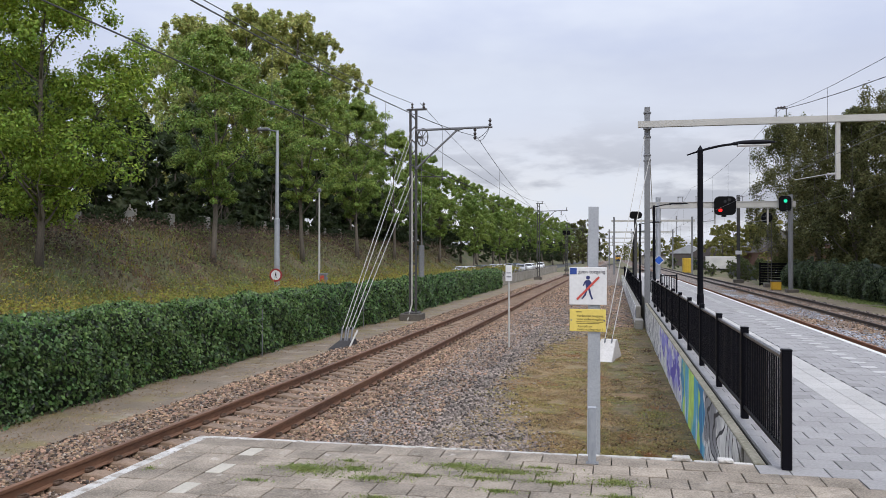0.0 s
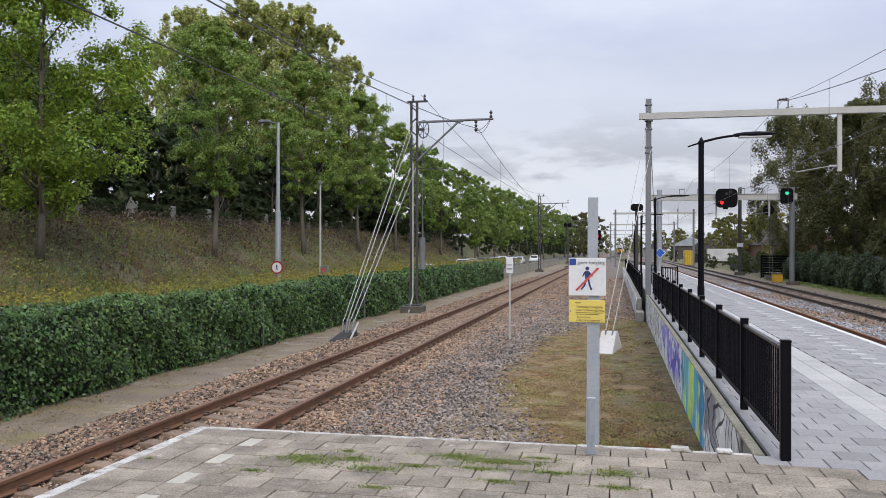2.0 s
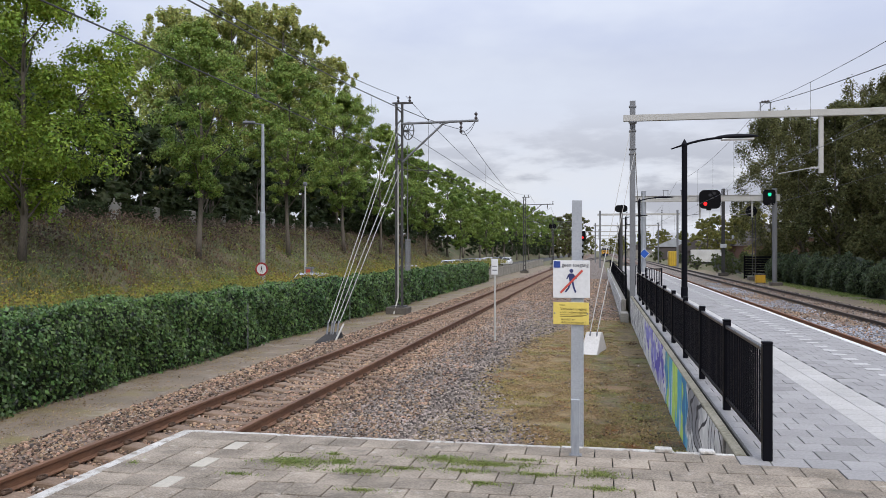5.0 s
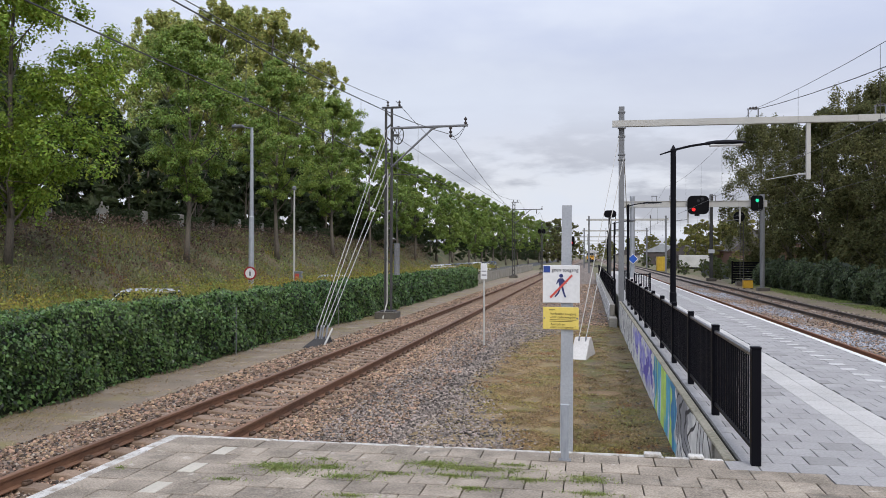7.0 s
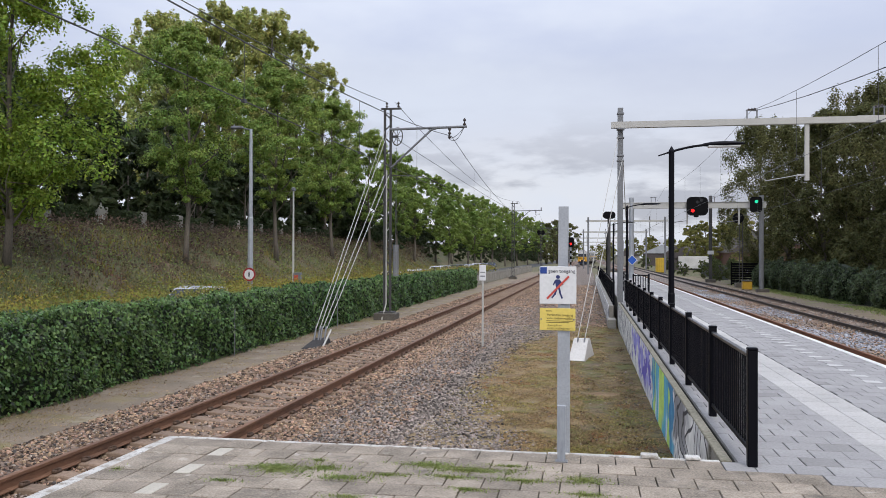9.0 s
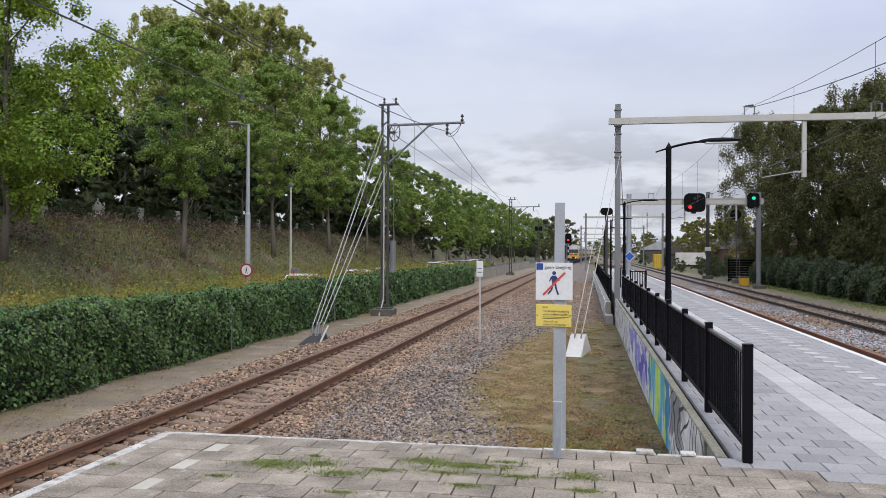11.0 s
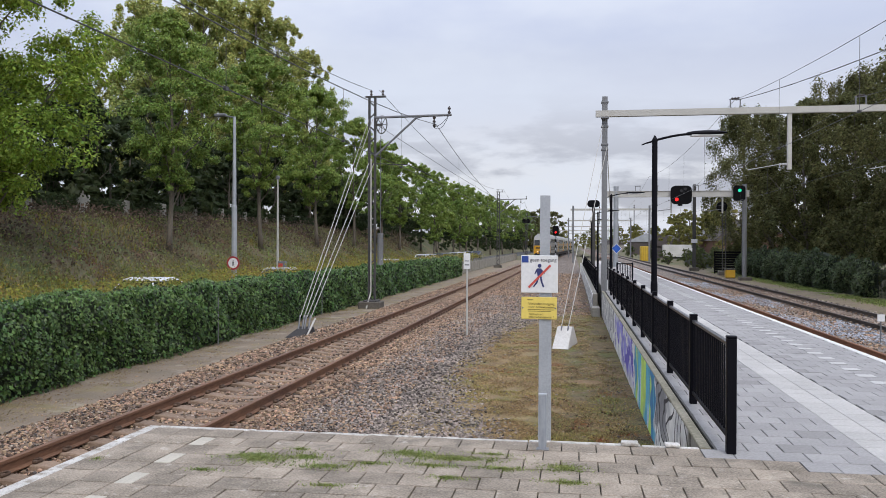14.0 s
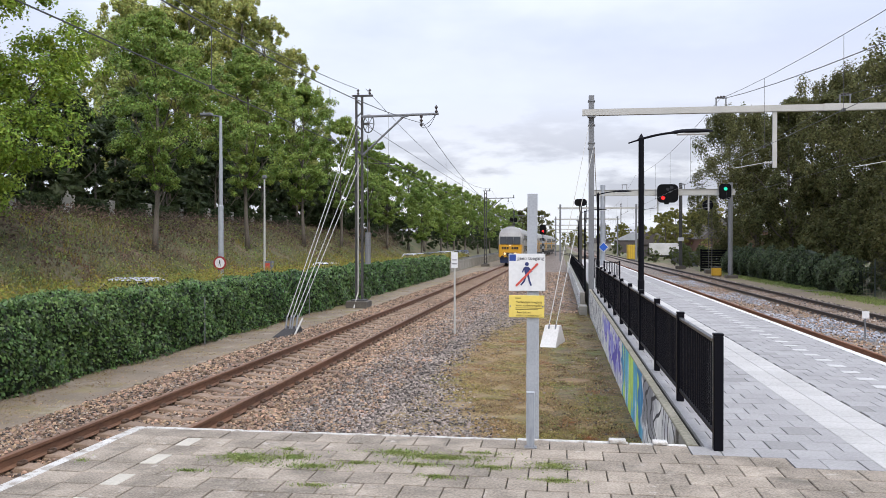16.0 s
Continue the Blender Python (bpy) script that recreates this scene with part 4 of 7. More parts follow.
def rounded_plate(w, h, r, d, n=6):
    """A plate w by h with rounded corners, d thick, facing -y."""
    pts = []
    for cx, cz, a0 in ((w / 2 - r, h / 2 - r, 0), (-w / 2 + r, h / 2 - r, 90), (-w / 2 + r, -h / 2 + r, 180), (w / 2 - r, -h / 2 + r, 270)):
        for k in range(n + 1):
            a = radians(a0 + 90 * k / n)
            pts.append((cx + r * math.cos(a), cz + r * math.sin(a)))
    k = len(pts)
    return Geo().add([(u, yy, v) for yy in (0, d) for u, v in pts],
                     [tuple(range(k))[::-1], tuple(range(k, 2 * k))] + [(i, (i + 1) % k, k + (i + 1) % k, k + i) for i in range(k)][::-1])


def disc(x, z, y, r, d=0.05, n=16):
    return Geo().tube([(x, y, z), (x, y - d, z)], r, n)


def signal_head(t, x, y, z, w, h, lit, lx, lz, r):
    s = part("signal_head", rounded_plate(w, h, min(w, h) * 0.26, 0.14), M_signal_black, t, "black rounded signal screen", m=pose(x, y, z))
    part("lens", disc(lx, lz, -0.002, r, 0.03), lit, s, "lit signal lens")
    for dx, dz in ((0.0, 0.0), (lx * -0.9, lz * -0.4)):
        part("dark_lens", disc(dx, dz + h * 0.22, -0.002, r * 0.9, 0.02), M_dark_lens, s)
    part("hood", Geo().tube([(lx, -0.03, lz + r * 1.2), (lx, -0.22, lz + r * 1.1)], r * 0.35, 8), M_signal_black, s)
    return s


def build_gantry_signals():
    t = thing("gantry", "pale steel signal gantry with a red and a green light", "gantry", pose(0, 69.0, 0))
    part("column", Geo().tube([(5.46, 0, -1.05), (5.46, 0, 6.6)], 0.2, 14), M_galv, t, "grey tubular column", smooth=False)
    part("column", Geo().tube([(15.56, 0, -1.05), (15.56, 0, 6.7)], 0.19, 14), M_galv_dark, t, "grey tubular column")
    part("cross_beam", Geo().box(4.75, -0.15, 5.74, 15.9, 0.15, 6.16, 0.015), M_beam_pale, t, "pale box beam")
    for z in (5.72, 6.18):
        part("flange", Geo().box(4.75, -0.2, z - 0.02, 15.9, 0.2, z + 0.02, 0.005), M_beam_pale, t)
    for x in (7.2, 8.6, 11.8, 13.2):
        part("insulator_bracket", Geo().box(x - 0.2, -0.05, 6.2, x - 0.16, 0.05, 6.62).box(x + 0.16, -0.05, 6.2, x + 0.2, 0.05, 6.62).box(x - 0.24, -0.04, 6.58, x + 0.24, 0.04, 6.64), M_galv_dark, t)
    s = signal_head(t, 10.6, -0.4, 5.85, 1.66, 1.50, M_red_light, -0.36, -0.36, 0.14)
    part("lower_box", Geo().box(-0.28, -0.02, -0.88, 0.10, 0.12, -0.70, 0.02), M_signal_black, s)
    part("hanger", Geo().box(10.5, -0.26, 5.6, 10.7, -0.1, 6.4, 0.01), M_galv_dark, t)
    signal_head(t, 15.08, -0.45, 5.96, 0.92, 1.22, M_green_light, 0.02, 0.22, 0.14)
    part("hanger", Geo().box(15.0, -0.31, 5.6, 15.16, -0.1, 6.4, 0.01), M_galv_dark, t)
    d = part("diamond_board", Geo().box(-0.30, -0.02, -0.30, 0.30, 0.0, 0.30, 0.004), M_sign_white, t, "white-edged blue diamond board", m=pose(5.5, -0.33, 1.50, 0, 45, 0))
    part("blue_face", Geo().box(-0.26, -0.026, -0.26, 0.26, -0.021, 0.26), mat("bright_blue_board", (0.02, 0.11, 0.52), 0.45, scale=6, bump=0), d, "blue face")
    for x in (8.5, 12.5):
        part("drop_post", Geo().box(x + 1.3, -0.06, 4.4, x + 1.42, 0.06, 5.7, 0.01), M_beam_pale, t)
        part("steady_arm", Geo().tube([(x + 1.3, 0, 4.7), (x, 0, 4.55)], 0.025, 6), M_galv_dark, t)
    part("foundation", Geo().box(15.2, -0.4, -1.1, 16.1, 0.5, -0.75, 0.02), M_concrete_dark, t)


build_gantry_signals()


def build_plain_gantry(y, x0, x1, z):
    t = thing("gantry", "distant dark steel catenary gantry over the tracks", "gantry", pose(0, y, 0), "distant gantries")
    for x in (x0, x1):
        part("column", h_section(Geo(), x, 0, -1.05, z + 0.6, 0.28, 0.3, 0.03), M_galv_dark, t)
    part("cross_beam", Geo().box(x0 - 0.4, -0.12, z - 0.15, x1 + 0.4, 0.12, z + 0.15, 0.01), M_beam_pale, t)
    for x in (x0 + 0.35 * (x1 - x0), x0 + 0.8 * (x1 - x0)):
        part("drop_post", Geo().box(x - 0.06, -0.06, z - 2.3, x + 0.06, 0.06, z - 0.1, 0.01), M_galv_dark, t)
        part("insulator", insulator((x, 0, z + 0.15), (x, 0, z + 0.7), 0.09, 2), M_insul, t)


build_plain_gantry(130, 2.0, 13.6, 7.3)
build_plain_gantry(185, 1.0, 14.5, 7.2)
build_plain_gantry(245, -5.5, 15, 7.2)
build_plain_gantry(315, -5.0, 15, 7.2)
build_plain_gantry(400, -4.0, 14, 7.2)


def build_side_mast(x, y, full):
    t = thing("catenary_mast", "dark grey lattice catenary mast with a bracket arm over the track", "catenary mast", pose(x, y, 0), "masts beside the left track")
    for s in (-1, 1):
        part("channel", Geo().box(s * 0.13 - 0.045, -0.06, -0.9, s * 0.13 + 0.045, 0.06, 8.2, 0.006), M_steel_dark, t)
    for k in range(17):
        z = -0.6 + k * 0.53
        part("lattice_bar", Geo().box(-0.15, -0.075, -0.03, 0.15, -0.061, 0.03, m=pose(0, 0, z, 0, 42 * (-1) ** k, 0)), M_steel_dark, t)
    part("foundation", Geo().box(-0.5, -0.45, -1.12, 0.45, 0.45, -0.70, 0.03), M_concrete_dark, t, "dark concrete foundation block")
    part("base_frame", Geo().box(-0.3, -0.35, -0.70, 0.3, 0.35, -0.64, 0.01), M_steel_dark, t)
    part("head_plate", Geo().box(-0.3, -0.05, 8.16, 0.6, 0.05, 8.24, 0.01), M_steel_dark, t)
    for xx in (0.0, 0.52):
        part("insulator", insulator((xx - 0.05, 0, 8.24), (xx - 0.05, 0, 8.50), 0.06, 2), M_insul, t)
    a = part("bracket_arm", Geo().tube([(0.1, -0.1, 7.28), (3.5, -0.1, 7.33)], 0.055, 8), M_galv_dark, t)
    part("brace", Geo().tube([(0.15, -0.1, 5.6), (1.95, -0.1, 7.22), (2.2, -0.1, 7.29)], 0.045, 8), M_galv_dark, t)
    part("arm_insulator", insulator((3.4, -0.1, 7.35), (3.4, -0.1, 7.7), 0.07, 2), M_insul, a)
    part("hang_insulator", insulator((2.75, -0.1, 7.3), (2.75, -0.1, 6.8), 0.07, 3), M_insul, a)
    part("steady_arm", Geo().tube([(0.2, -0.1, 5.28), (1.6, -0.1, 5.22), (2.6, -0.1, 4.75)], 0.018, 6), M_steel_dark, t)
    if full:
        w = part("tension_wheel", Geo(), M_steel_dark, t)
        g = Geo()
        ring = [(0.42 + 0.0, 0.30 * math.cos(2 * math.pi * k / 28), 6.98 + 0.38 * math.sin(2 * math.pi * k / 28)) for k in range(29)]
        g.tube(ring, 0.025, 6)
        for k in range(4):
            b = math.pi * k / 4
            g.tube([(0.42, 0.30 * math.cos(b), 6.98 + 0.38 * math.sin(b)), (0.42, -0.30 * math.cos(b), 6.98 - 0.38 * math.sin(b))], 0.014, 5)
        bpy.data.objects.remove(w)
        w = part("tension_wheel", g, M_steel_dark, t, "spoked tension wheel")
        w.matrix_basis = Matrix.Translation((0.42, 0, 0)) @ pose(0, 0, 0, 0, 0, 62) @ Matrix.Translation((-0.42, 0, 0))
        part("wheel_bracket", Geo().box(0.1, -0.03, 6.93, 0.45, 0.03, 7.03, 0.005), M_steel_dark, t)
        for k in range(12):
            part("counterweight", Geo().tube([(0.38, -0.02, 0.9 + k * 0.115), (0.38, -0.02, 1.005 + k * 0.115)], 0.13, 10), M_galv_dark, t)
        part("weight_rod", Geo().tube([(0.38, -0.02, 0.85), (0.38, -0.02, 6.5)], 0.012, 6), M_galv_dark, t)
        part("pale_conduit", Geo().tube([(-0.02, -0.12, 5.5), (-0.02, -0.12, -0.3), (-0.12, -0.5, -0.98)], 0.035, 6), M_wire_pale, t, "pale cable conduit")


build_side_mast(-6.66, 35.0, True)
build_side_mast(-7.0, 100.0, False)
build_side_mast(-7.0, 162.0, False)


def wire(name, pts, r, material, label, category="wire"):
    ob = structure(name, Geo().tube(pts, r, 5), material, label, kind="structure")
    return ob


def sag(p, q, s, n=16):
    p, q = Vector(p), Vector(q)
    return [p.lerp(q, k / n) - Vector((0, 0, 4 * s * (k / n) * (1 - k / n))) for k in range(n + 1)]


def build_catenary(x, spans, zc, zm, drop_63, name):
    """Contact wire, carrier wire and droppers over one track."""
    for y0, y1 in spans:
        n = max(int((y1 - y0) / 7), 3)
        contact = sag((x, y0, zc), (x, y1, zc), 0.05)
        drop = drop_63 * ((y1 - y0) / 63.0) ** 2
        carrier = sag((x, y0, zm), (x, y1, zm), drop)
        wire("contact_wire", contact, 0.011 if x < 0 else 0.007, M_wire, "dark contact wire over the track")
        wire("carrier_wire", carrier, 0.013 if x < 0 else 0.008, M_wire, "dark sagging carrier wire over the track")
        g = Geo()
        for k in range(1, n):
            f = k / n
            y = y0 + f * (y1 - y0)
            g.tube([(x, y, zc - 0.2 * f * (1 - f)), (x, y, zm - 4 * drop * f * (1 - f))], 0.006, 4)
            g.box(x - 0.03, y - 0.05, zc - 0.2 * f * (1 - f) - 0.03, x + 0.03, y + 0.05, zc - 0.2 * f * (1 - f) + 0.03)
        structure("droppers", g, M_wire, "thin wire droppers")


build_catenary(-3.85, [(-30, 35), (35, 100), (100, 162), (162, 230)], 4.47, 6.95, 1.6, "left")
build_catenary(8.07, [(-30, 33), (33, 69), (69, 130), (130, 185), (185, 245)], 4.72, 7.35, 1.5, "a")
build_catenary(12.5, [(-30, 33), (33, 69), (69, 130), (130, 185)], 4.72, 7.35, 1.5, "b")
wire("feeder_wire", sag((-6.7, 35, 8.48), (-5.2, -30, 8.0), 1.6), 0.012, M_wire, "dark feeder wire from the mast")
wire("feeder_wire", sag((-6.35, 35, 8.48), (-6.4, 100, 8.48), 1.2), 0.012, M_wire, "dark feeder wire from the mast")
wire("feeder_wire", sag((-6.4, 100, 8.48), (-6.4, 162, 8.48), 1.2), 0.012, M_wire, "dark feeder wire from the mast")
wire("feeder_wire", sag((8.15, 33, 7.35), (8.6, -30, 5.0), 1.4), 0.012, M_wire, "dark feeder wire over the platform track")
wire("tension_wire", sag((-6.4, 35, 6.95), (-3.9, 75, 5.4), 0.1), 0.012, M_wire, "wire from the tension wheel to the line")

for q, d in ((0.55, 0.28), (0.75, 0.42)):
    wire("jumper_wire", sag((-6.66 + 3.4, 34.9, 7.36), (-6.66 + 2.7, 34.9, 6.85), q * d, 12), 0.012, M_wire, "slack dark jumper wire under the bracket arm")
for x, z in ((0.0, 6.4), (0.05, 5.7)):
    wire("stay_wire", [(3.26 + x, 33.1, z), (4.25, 47.5, -0.02)], 0.011, M_wire_pale, "pale steel stay wire behind the gantry column")


def build_guys(name, top, foot, side):
    for i, (a, b) in enumerate(zip(top, foot)):
        wire("guy_wire", [a, b], 0.012, M_wire_pale, "pale steel guy wire bracing the mast")


build_guys("guys", [(-6.78, 34.9, 7.2), (-6.62, 34.9, 7.2), (-6.78, 34.9, 5.3), (-6.56, 34.9, 5.3)],
           [(-6.33, 24.5, -0.48), (-6.21, 24.5, -0.48), (-6.16, 24.6, -0.52), (-6.03, 24.6, -0.52)], 0)
build_guys("guys", [(3.12, 32.9, 6.5), (3.28, 32.9, 5.6)], [(1.69, 22.72, -0.42), (1.88, 22.70, -0.42)], 0)


def build_anchor():
    t = thing("guy_anchor", "dark sloping anchor block with turnbuckles beside the track", "anchor block", pose(-6.18, 24.1, GZ))
    g = Geo()
    g.add([(-0.28, -0.75, 0), (0.26, -0.75, 0), (0.28, 0.65, 0), (-0.28, 0.65, 0), (-0.20, -0.55, 0.07), (0.18, -0.55, 0.07), (0.22, 0.58, 0.24), (-0.22, 0.58, 0.24)],
          [(3, 2, 1, 0), (0, 1, 5, 4), (4, 5, 6, 7), (7, 6, 2, 3), (0, 4, 7, 3), (1, 2, 6, 5)])
    part("block", g, mat("tarred_concrete", (0.035, 0.031, 0.03), 0.9, scale=6, bump=0.3), t)
    for x in (-0.18, -0.05, 0.02, 0.15):
        part("turnbuckle", Geo().tube([(x, 0.30, 0.17), (x, 0.5, 0.60)], 0.028, 6), M_galv_dark, t)
    part("pale_strut", Geo().tube([(0.30, -0.3, 0.05), (0.30, 0.5, 0.5)], 0.03, 6), M_wire_pale, t)
    # pale block with chamfered sides
    t = thing("anchor_block", "pale concrete anchor block with a sloping face holding two guy wires", "anchor block", pose(1.66, 22.02, GZ, 0, 0, -9))
    g = Geo()
    g.add([(-0.21, 0, 0.06), (0.21, 0, 0.06), (0.23, 1.55, 0.06), (-0.23, 1.55, 0.06), (-0.20, 0.74, 0.56), (0.20, 0.74, 0.56), (0.20, 1.02, 0.56), (-0.20, 1.02, 0.56)],
          [(3, 2, 1, 0), (0, 1, 5, 4), (4, 5, 6, 7), (7, 6, 2, 3), (0, 4, 7, 3), (1, 2, 6, 5)])
    part("block", g, mat("white_concrete", (0.60, 0.58, 0.55), 0.85, color2=(0.46, 0.44, 0.41), scale=5, bump=0.2), t)
    part("plinth", Geo().box(-0.215, -0.008, -0.03, 0.225, 1.56, 0.058, 0.01), M_concrete, t, "grey concrete plinth")
    for x in (-0.08, 0.10):
        part("eye_bolt", Geo().tube([(x, 0.62, 0.44), (x + 0.01, 0.70, 0.60)], 0.022, 6), M_galv_dark, t)


build_anchor()


def build_small_posts():
    t = thing("marker_post", "thin pale post with a small white plate in the gravel", "marker post", pose(-1.15, 24.6, GZ + 0.02))
    part("pole", Geo().tube([(0, 0, 0), (0, 0, 2.3)], 0.03, 8), M_beam_pale, t)
    p = part("plate", Geo().box(-0.1, -0.05, 2.05, 0.1, -0.035, 2.52, 0.006), M_sign_white, t, "small white plate")
    grey_print = mat("grey_print", (0.3, 0.3, 0.32), 0.5, bump=0)
    for z0, z1 in ((2.16, 2.20), (2.28, 2.31)):
        part("print_bar", Geo().box(-0.07, -0.0525, z0, 0.07, -0.051, z1), grey_print, p)
    t = thing("marker_post", "short grey post with a square white plate in the ballast", "marker post", pose(10.6, 25.0, GZ + 0.05))
    part("pole", Geo().tube([(0, 0, 0), (0, 0, 0.75)], 0.022, 8), M_galv_dark, t)
    part("plate", Geo().box(-0.1, -0.04, 0.62, 0.1, -0.025, 0.82, 0.006), M_sign_white, t)
    # far signal beside the near track
    t = thing("railway_signal", "black railway signal on a striped post showing red", "railway signal", pose(-0.15, 104, -0.95))
    part("pole", Geo().tube([(0, 0, 0), (0, 0, 4.3)], 0.09, 10), M_galv, t)
    for k in range(4):
        part("black_band", Geo().tube([(0, 0, 1.0 + k * 0.7), (0, 0, 1.35 + k * 0.7)], 0.095, 10), M_signal_black, t)
    part("foundation", Geo().box(-0.35, -0.35, 0, 0.35, 0.35, 0.25, 0.02), M_concrete_dark, t)
    s = part("signal_head", rounded_plate(0.75, 1.25, 0.2, 0.2), M_signal_black, t, m=pose(0, -0.25, 4.5))
    part("lens", disc(0, -0.2, -0.002, 0.13, 0.03), M_red_light, s, "lit red lens")
    part("hood", Geo().tube([(0, -0.03, 0.0), (0, -0.3, -0.02)], 0.05, 8), M_signal_black, s)
    # two black heads on a slim lattice, turned away, beside the near track
    t = thing("railway_signal", "dark lattice signal post with two round black heads turned away", "railway signal", pose(-4.63, 118, -0.95))
    for q in (-0.12, 0.12):
        part("leg", Geo().box(q - 0.03, -0.03, 0, q + 0.03, 0.03, 5.6, 0.004), M_steel_dark, t)
    for k in range(18):
        part("rung", Geo().box(-0.12, -0.02, 0.3 + k * 0.29, 0.12, 0.02, 0.34 + k * 0.29), M_steel_dark, t)
    part("foundation", Geo().box(-0.4, -0.4, 0, 0.4, 0.4, 0.3, 0.02), M_concrete_dark, t)
    for q in (-0.28, 0.28):
        part("signal_head", rounded_plate(0.52, 0.62, 0.22, 0.25), M_signal_black, t, m=pose(q, -0.2, 6.11))
    # signal turned away, on the platform
    t = thing("railway_signal", "black oval signal head on a dark post above the platform fence", "railway signal", pose(3.30, 54.5, -0.2))
    part("pole", Geo().tube([(0, 0, 0), (0, 0, 4.6)], 0.1, 10), M_steel_dark, t)
    part("signal_head", rounded_plate(0.80, 0.46, 0.22, 0.22), M_signal_black, t, m=pose(0, -0.3, 4.66))
    # signal mast beyond the right tracks, seen from behind
    t = thing("railway_signal", "dark lattice signal mast with a round black head", "railway signal", pose(15.75, 79, -0.95))
    for s in (-0.14, 0.14):
        part("leg", Geo().box(s - 0.03, -0.03, 0, s + 0.03, 0.03, 6.2, 0.004), M_steel_dark, t)
    for k in range(20):
        part("rung", Geo().box(-0.14, -0.02, 0.4 + k * 0.29, 0.14, 0.02, 0.43 + k * 0.29), M_steel_dark, t)
    part("signal_head", Geo().tube([(-0.25, -0.2, 6.3), (-0.25, 0.1, 6.3)], 0.48, 18), M_signal_black, t)
    part("foundation", Geo().box(-0.5, -0.5, 0, 0.5, 0.5, 0.35, 0.02), M_concrete_dark, t)
    t = thing("catenary_mast", "dark steel mast with a small white number plate", "catenary mast", pose(14.9, 92, -0.95))
    part("column", h_section(Geo(), 0, 0, 0, 9.3, 0.32, 0.34, 0.03), M_steel_dark, t)
    part("plate", Geo().box(-0.32, -0.22, 3.0, 0.32, -0.19, 3.4, 0.01), M_sign_white, t)
    part("foundation", Geo().box(-0.5, -0.4, 0, 0.5, 0.4, 0.35, 0.03), M_concrete_dark, t)
    # yellow box
    t = thing("trackside_box", "yellow trackside cabinet with a dark lid beside the tracks", "cabinet", pose(15.1, 72.5, GZ + 0.04))
    part("body", Geo().box(-0.38, -0.3, 0.05, 0.38, 0.3, 0.72, 0.03), mat("yellow_cabinet", (0.62, 0.36, 0.03), 0.5, scale=6, bump=0.05), t)
    part("lid", Geo().box(-0.42, -0.34, 0.72, 0.42, 0.34, 0.80, 0.02), M_steel_dark, t)
    for x in (-0.3, 0.3):
        part("foot", Geo().box(x - 0.05, -0.2, 0, x + 0.05, 0.2, 0.06), M_steel_dark, t)


build_small_posts()


# ---- street furniture behind the hedge ----
def build_street_side():
    t = thing("street_lamp", "tall grey street lamp post behind the hedge", "street lamp", pose(-15.9, 41.8, GZ))
    part("pole", Geo().tube([(0, 0, 0), (0, 0, 4.8), (0, 0, 4.85), (0, 0, 9.6)], [0.15, 0.14, 0.11, 0.075], 12), M_galv, t)
    part("arm", Geo().tube([(0, 0, 9.55), (-0.7, 0.1, 9.7)], 0.04, 8), M_galv_dark, t)
    part("lamp_head", Geo().box(-1.15, -0.08, 9.63, -0.5, 0.22, 9.78, 0.04), M_galv_dark, t)
    t = thing("road_sign", "round white road sign with a red rim on a lamp post", "road sign", pose(-15.85, 41.55, 0.76))
    d = part("disc", disc(0, 0, 0, 0.36, 0.02, 28), mat("dark_red_sign_rim", (0.36, 0.03, 0.035), 0.5, scale=6, bump=0), t, "red sign rim")
    part("face", disc(0, 0, -0.021, 0.268, 0.004, 28), M_sign_white, d, "white sign face")
    f = Geo()
    f.tube([(0, -0.026, 0.115), (0, -0.030, 0.115)], 0.032, 12)
    f.box(-0.035, -0.030, -0.03, 0.035, -0.026, 0.08)
    f.box(-0.035, -0.030, -0.15, -0.008, -0.026, -0.03, m=pose(0, 0, 0, 0, 8, 0))
    f.box(0.008, -0.030, -0.15, 0.035, -0.026, -0.03, m=pose(0, 0, 0, 0, -8, 0))
    part("pictogram", f, M_signal_black, d, "black walking pictogram")
    part("bracket", Geo().box(-0.08, 0.0, -0.1, 0.04, 0.14, 0.1), M_galv_dark, t)
    t = thing("street_lamp", "slim pale lamp post by the bank", "street lamp", pose(-18.0, 54.0, bank(-18, 54) - 0.05))
    part("pole", Geo().tube([(0, 0, 0), (0, 0, 7.3)], [0.09, 0.055], 10), M_beam_pale, t)
    part("lamp_head", Geo().box(-0.12, -0.12, 7.25, 0.12, 0.12, 7.5, 0.04), M_galv_dark, t)
    t = thing("notice_board", "small pale utility box with a red notice", "utility box", pose(-17.3, 53.0, GZ))
    part("body", Geo().box(-0.25, -0.2, 0, 0.25, 0.2, 1.65, 0.02), M_galv_dark, t)
    part("notice", Geo().box(-0.2, -0.215, 1.0, 0.1, -0.201, 1.5), M_sign_red, t)
    # low rail fence running on behind the hedge end
    picket = Geo().box(-0.015, 0, 0, 0.015, 0.18, 1.0).mesh("picket")
    for k in range(34):
        y = 72 + k * 2.4
        f = thing("low_fence", "weathered grey mesh fence panel beside the path", "fence", pose(-8.3, y, GZ), "fence panels beside the path")
        part("post", Geo().box(-0.05, -0.05, 0, 0.05, 0.05, 1.25, 0.008), M_concrete, f)
        for j in range(9):
            part("picket", picket, M_concrete, f, m=pose(0, 0.12 + j * 0.25, 0.1))
        part("rail", Geo().box(-0.03, 0, 0.95, 0.03, 2.4, 1.03), M_concrete, f)


build_street_side()


# ---- plants ----
rng = np.random.default_rng(7)


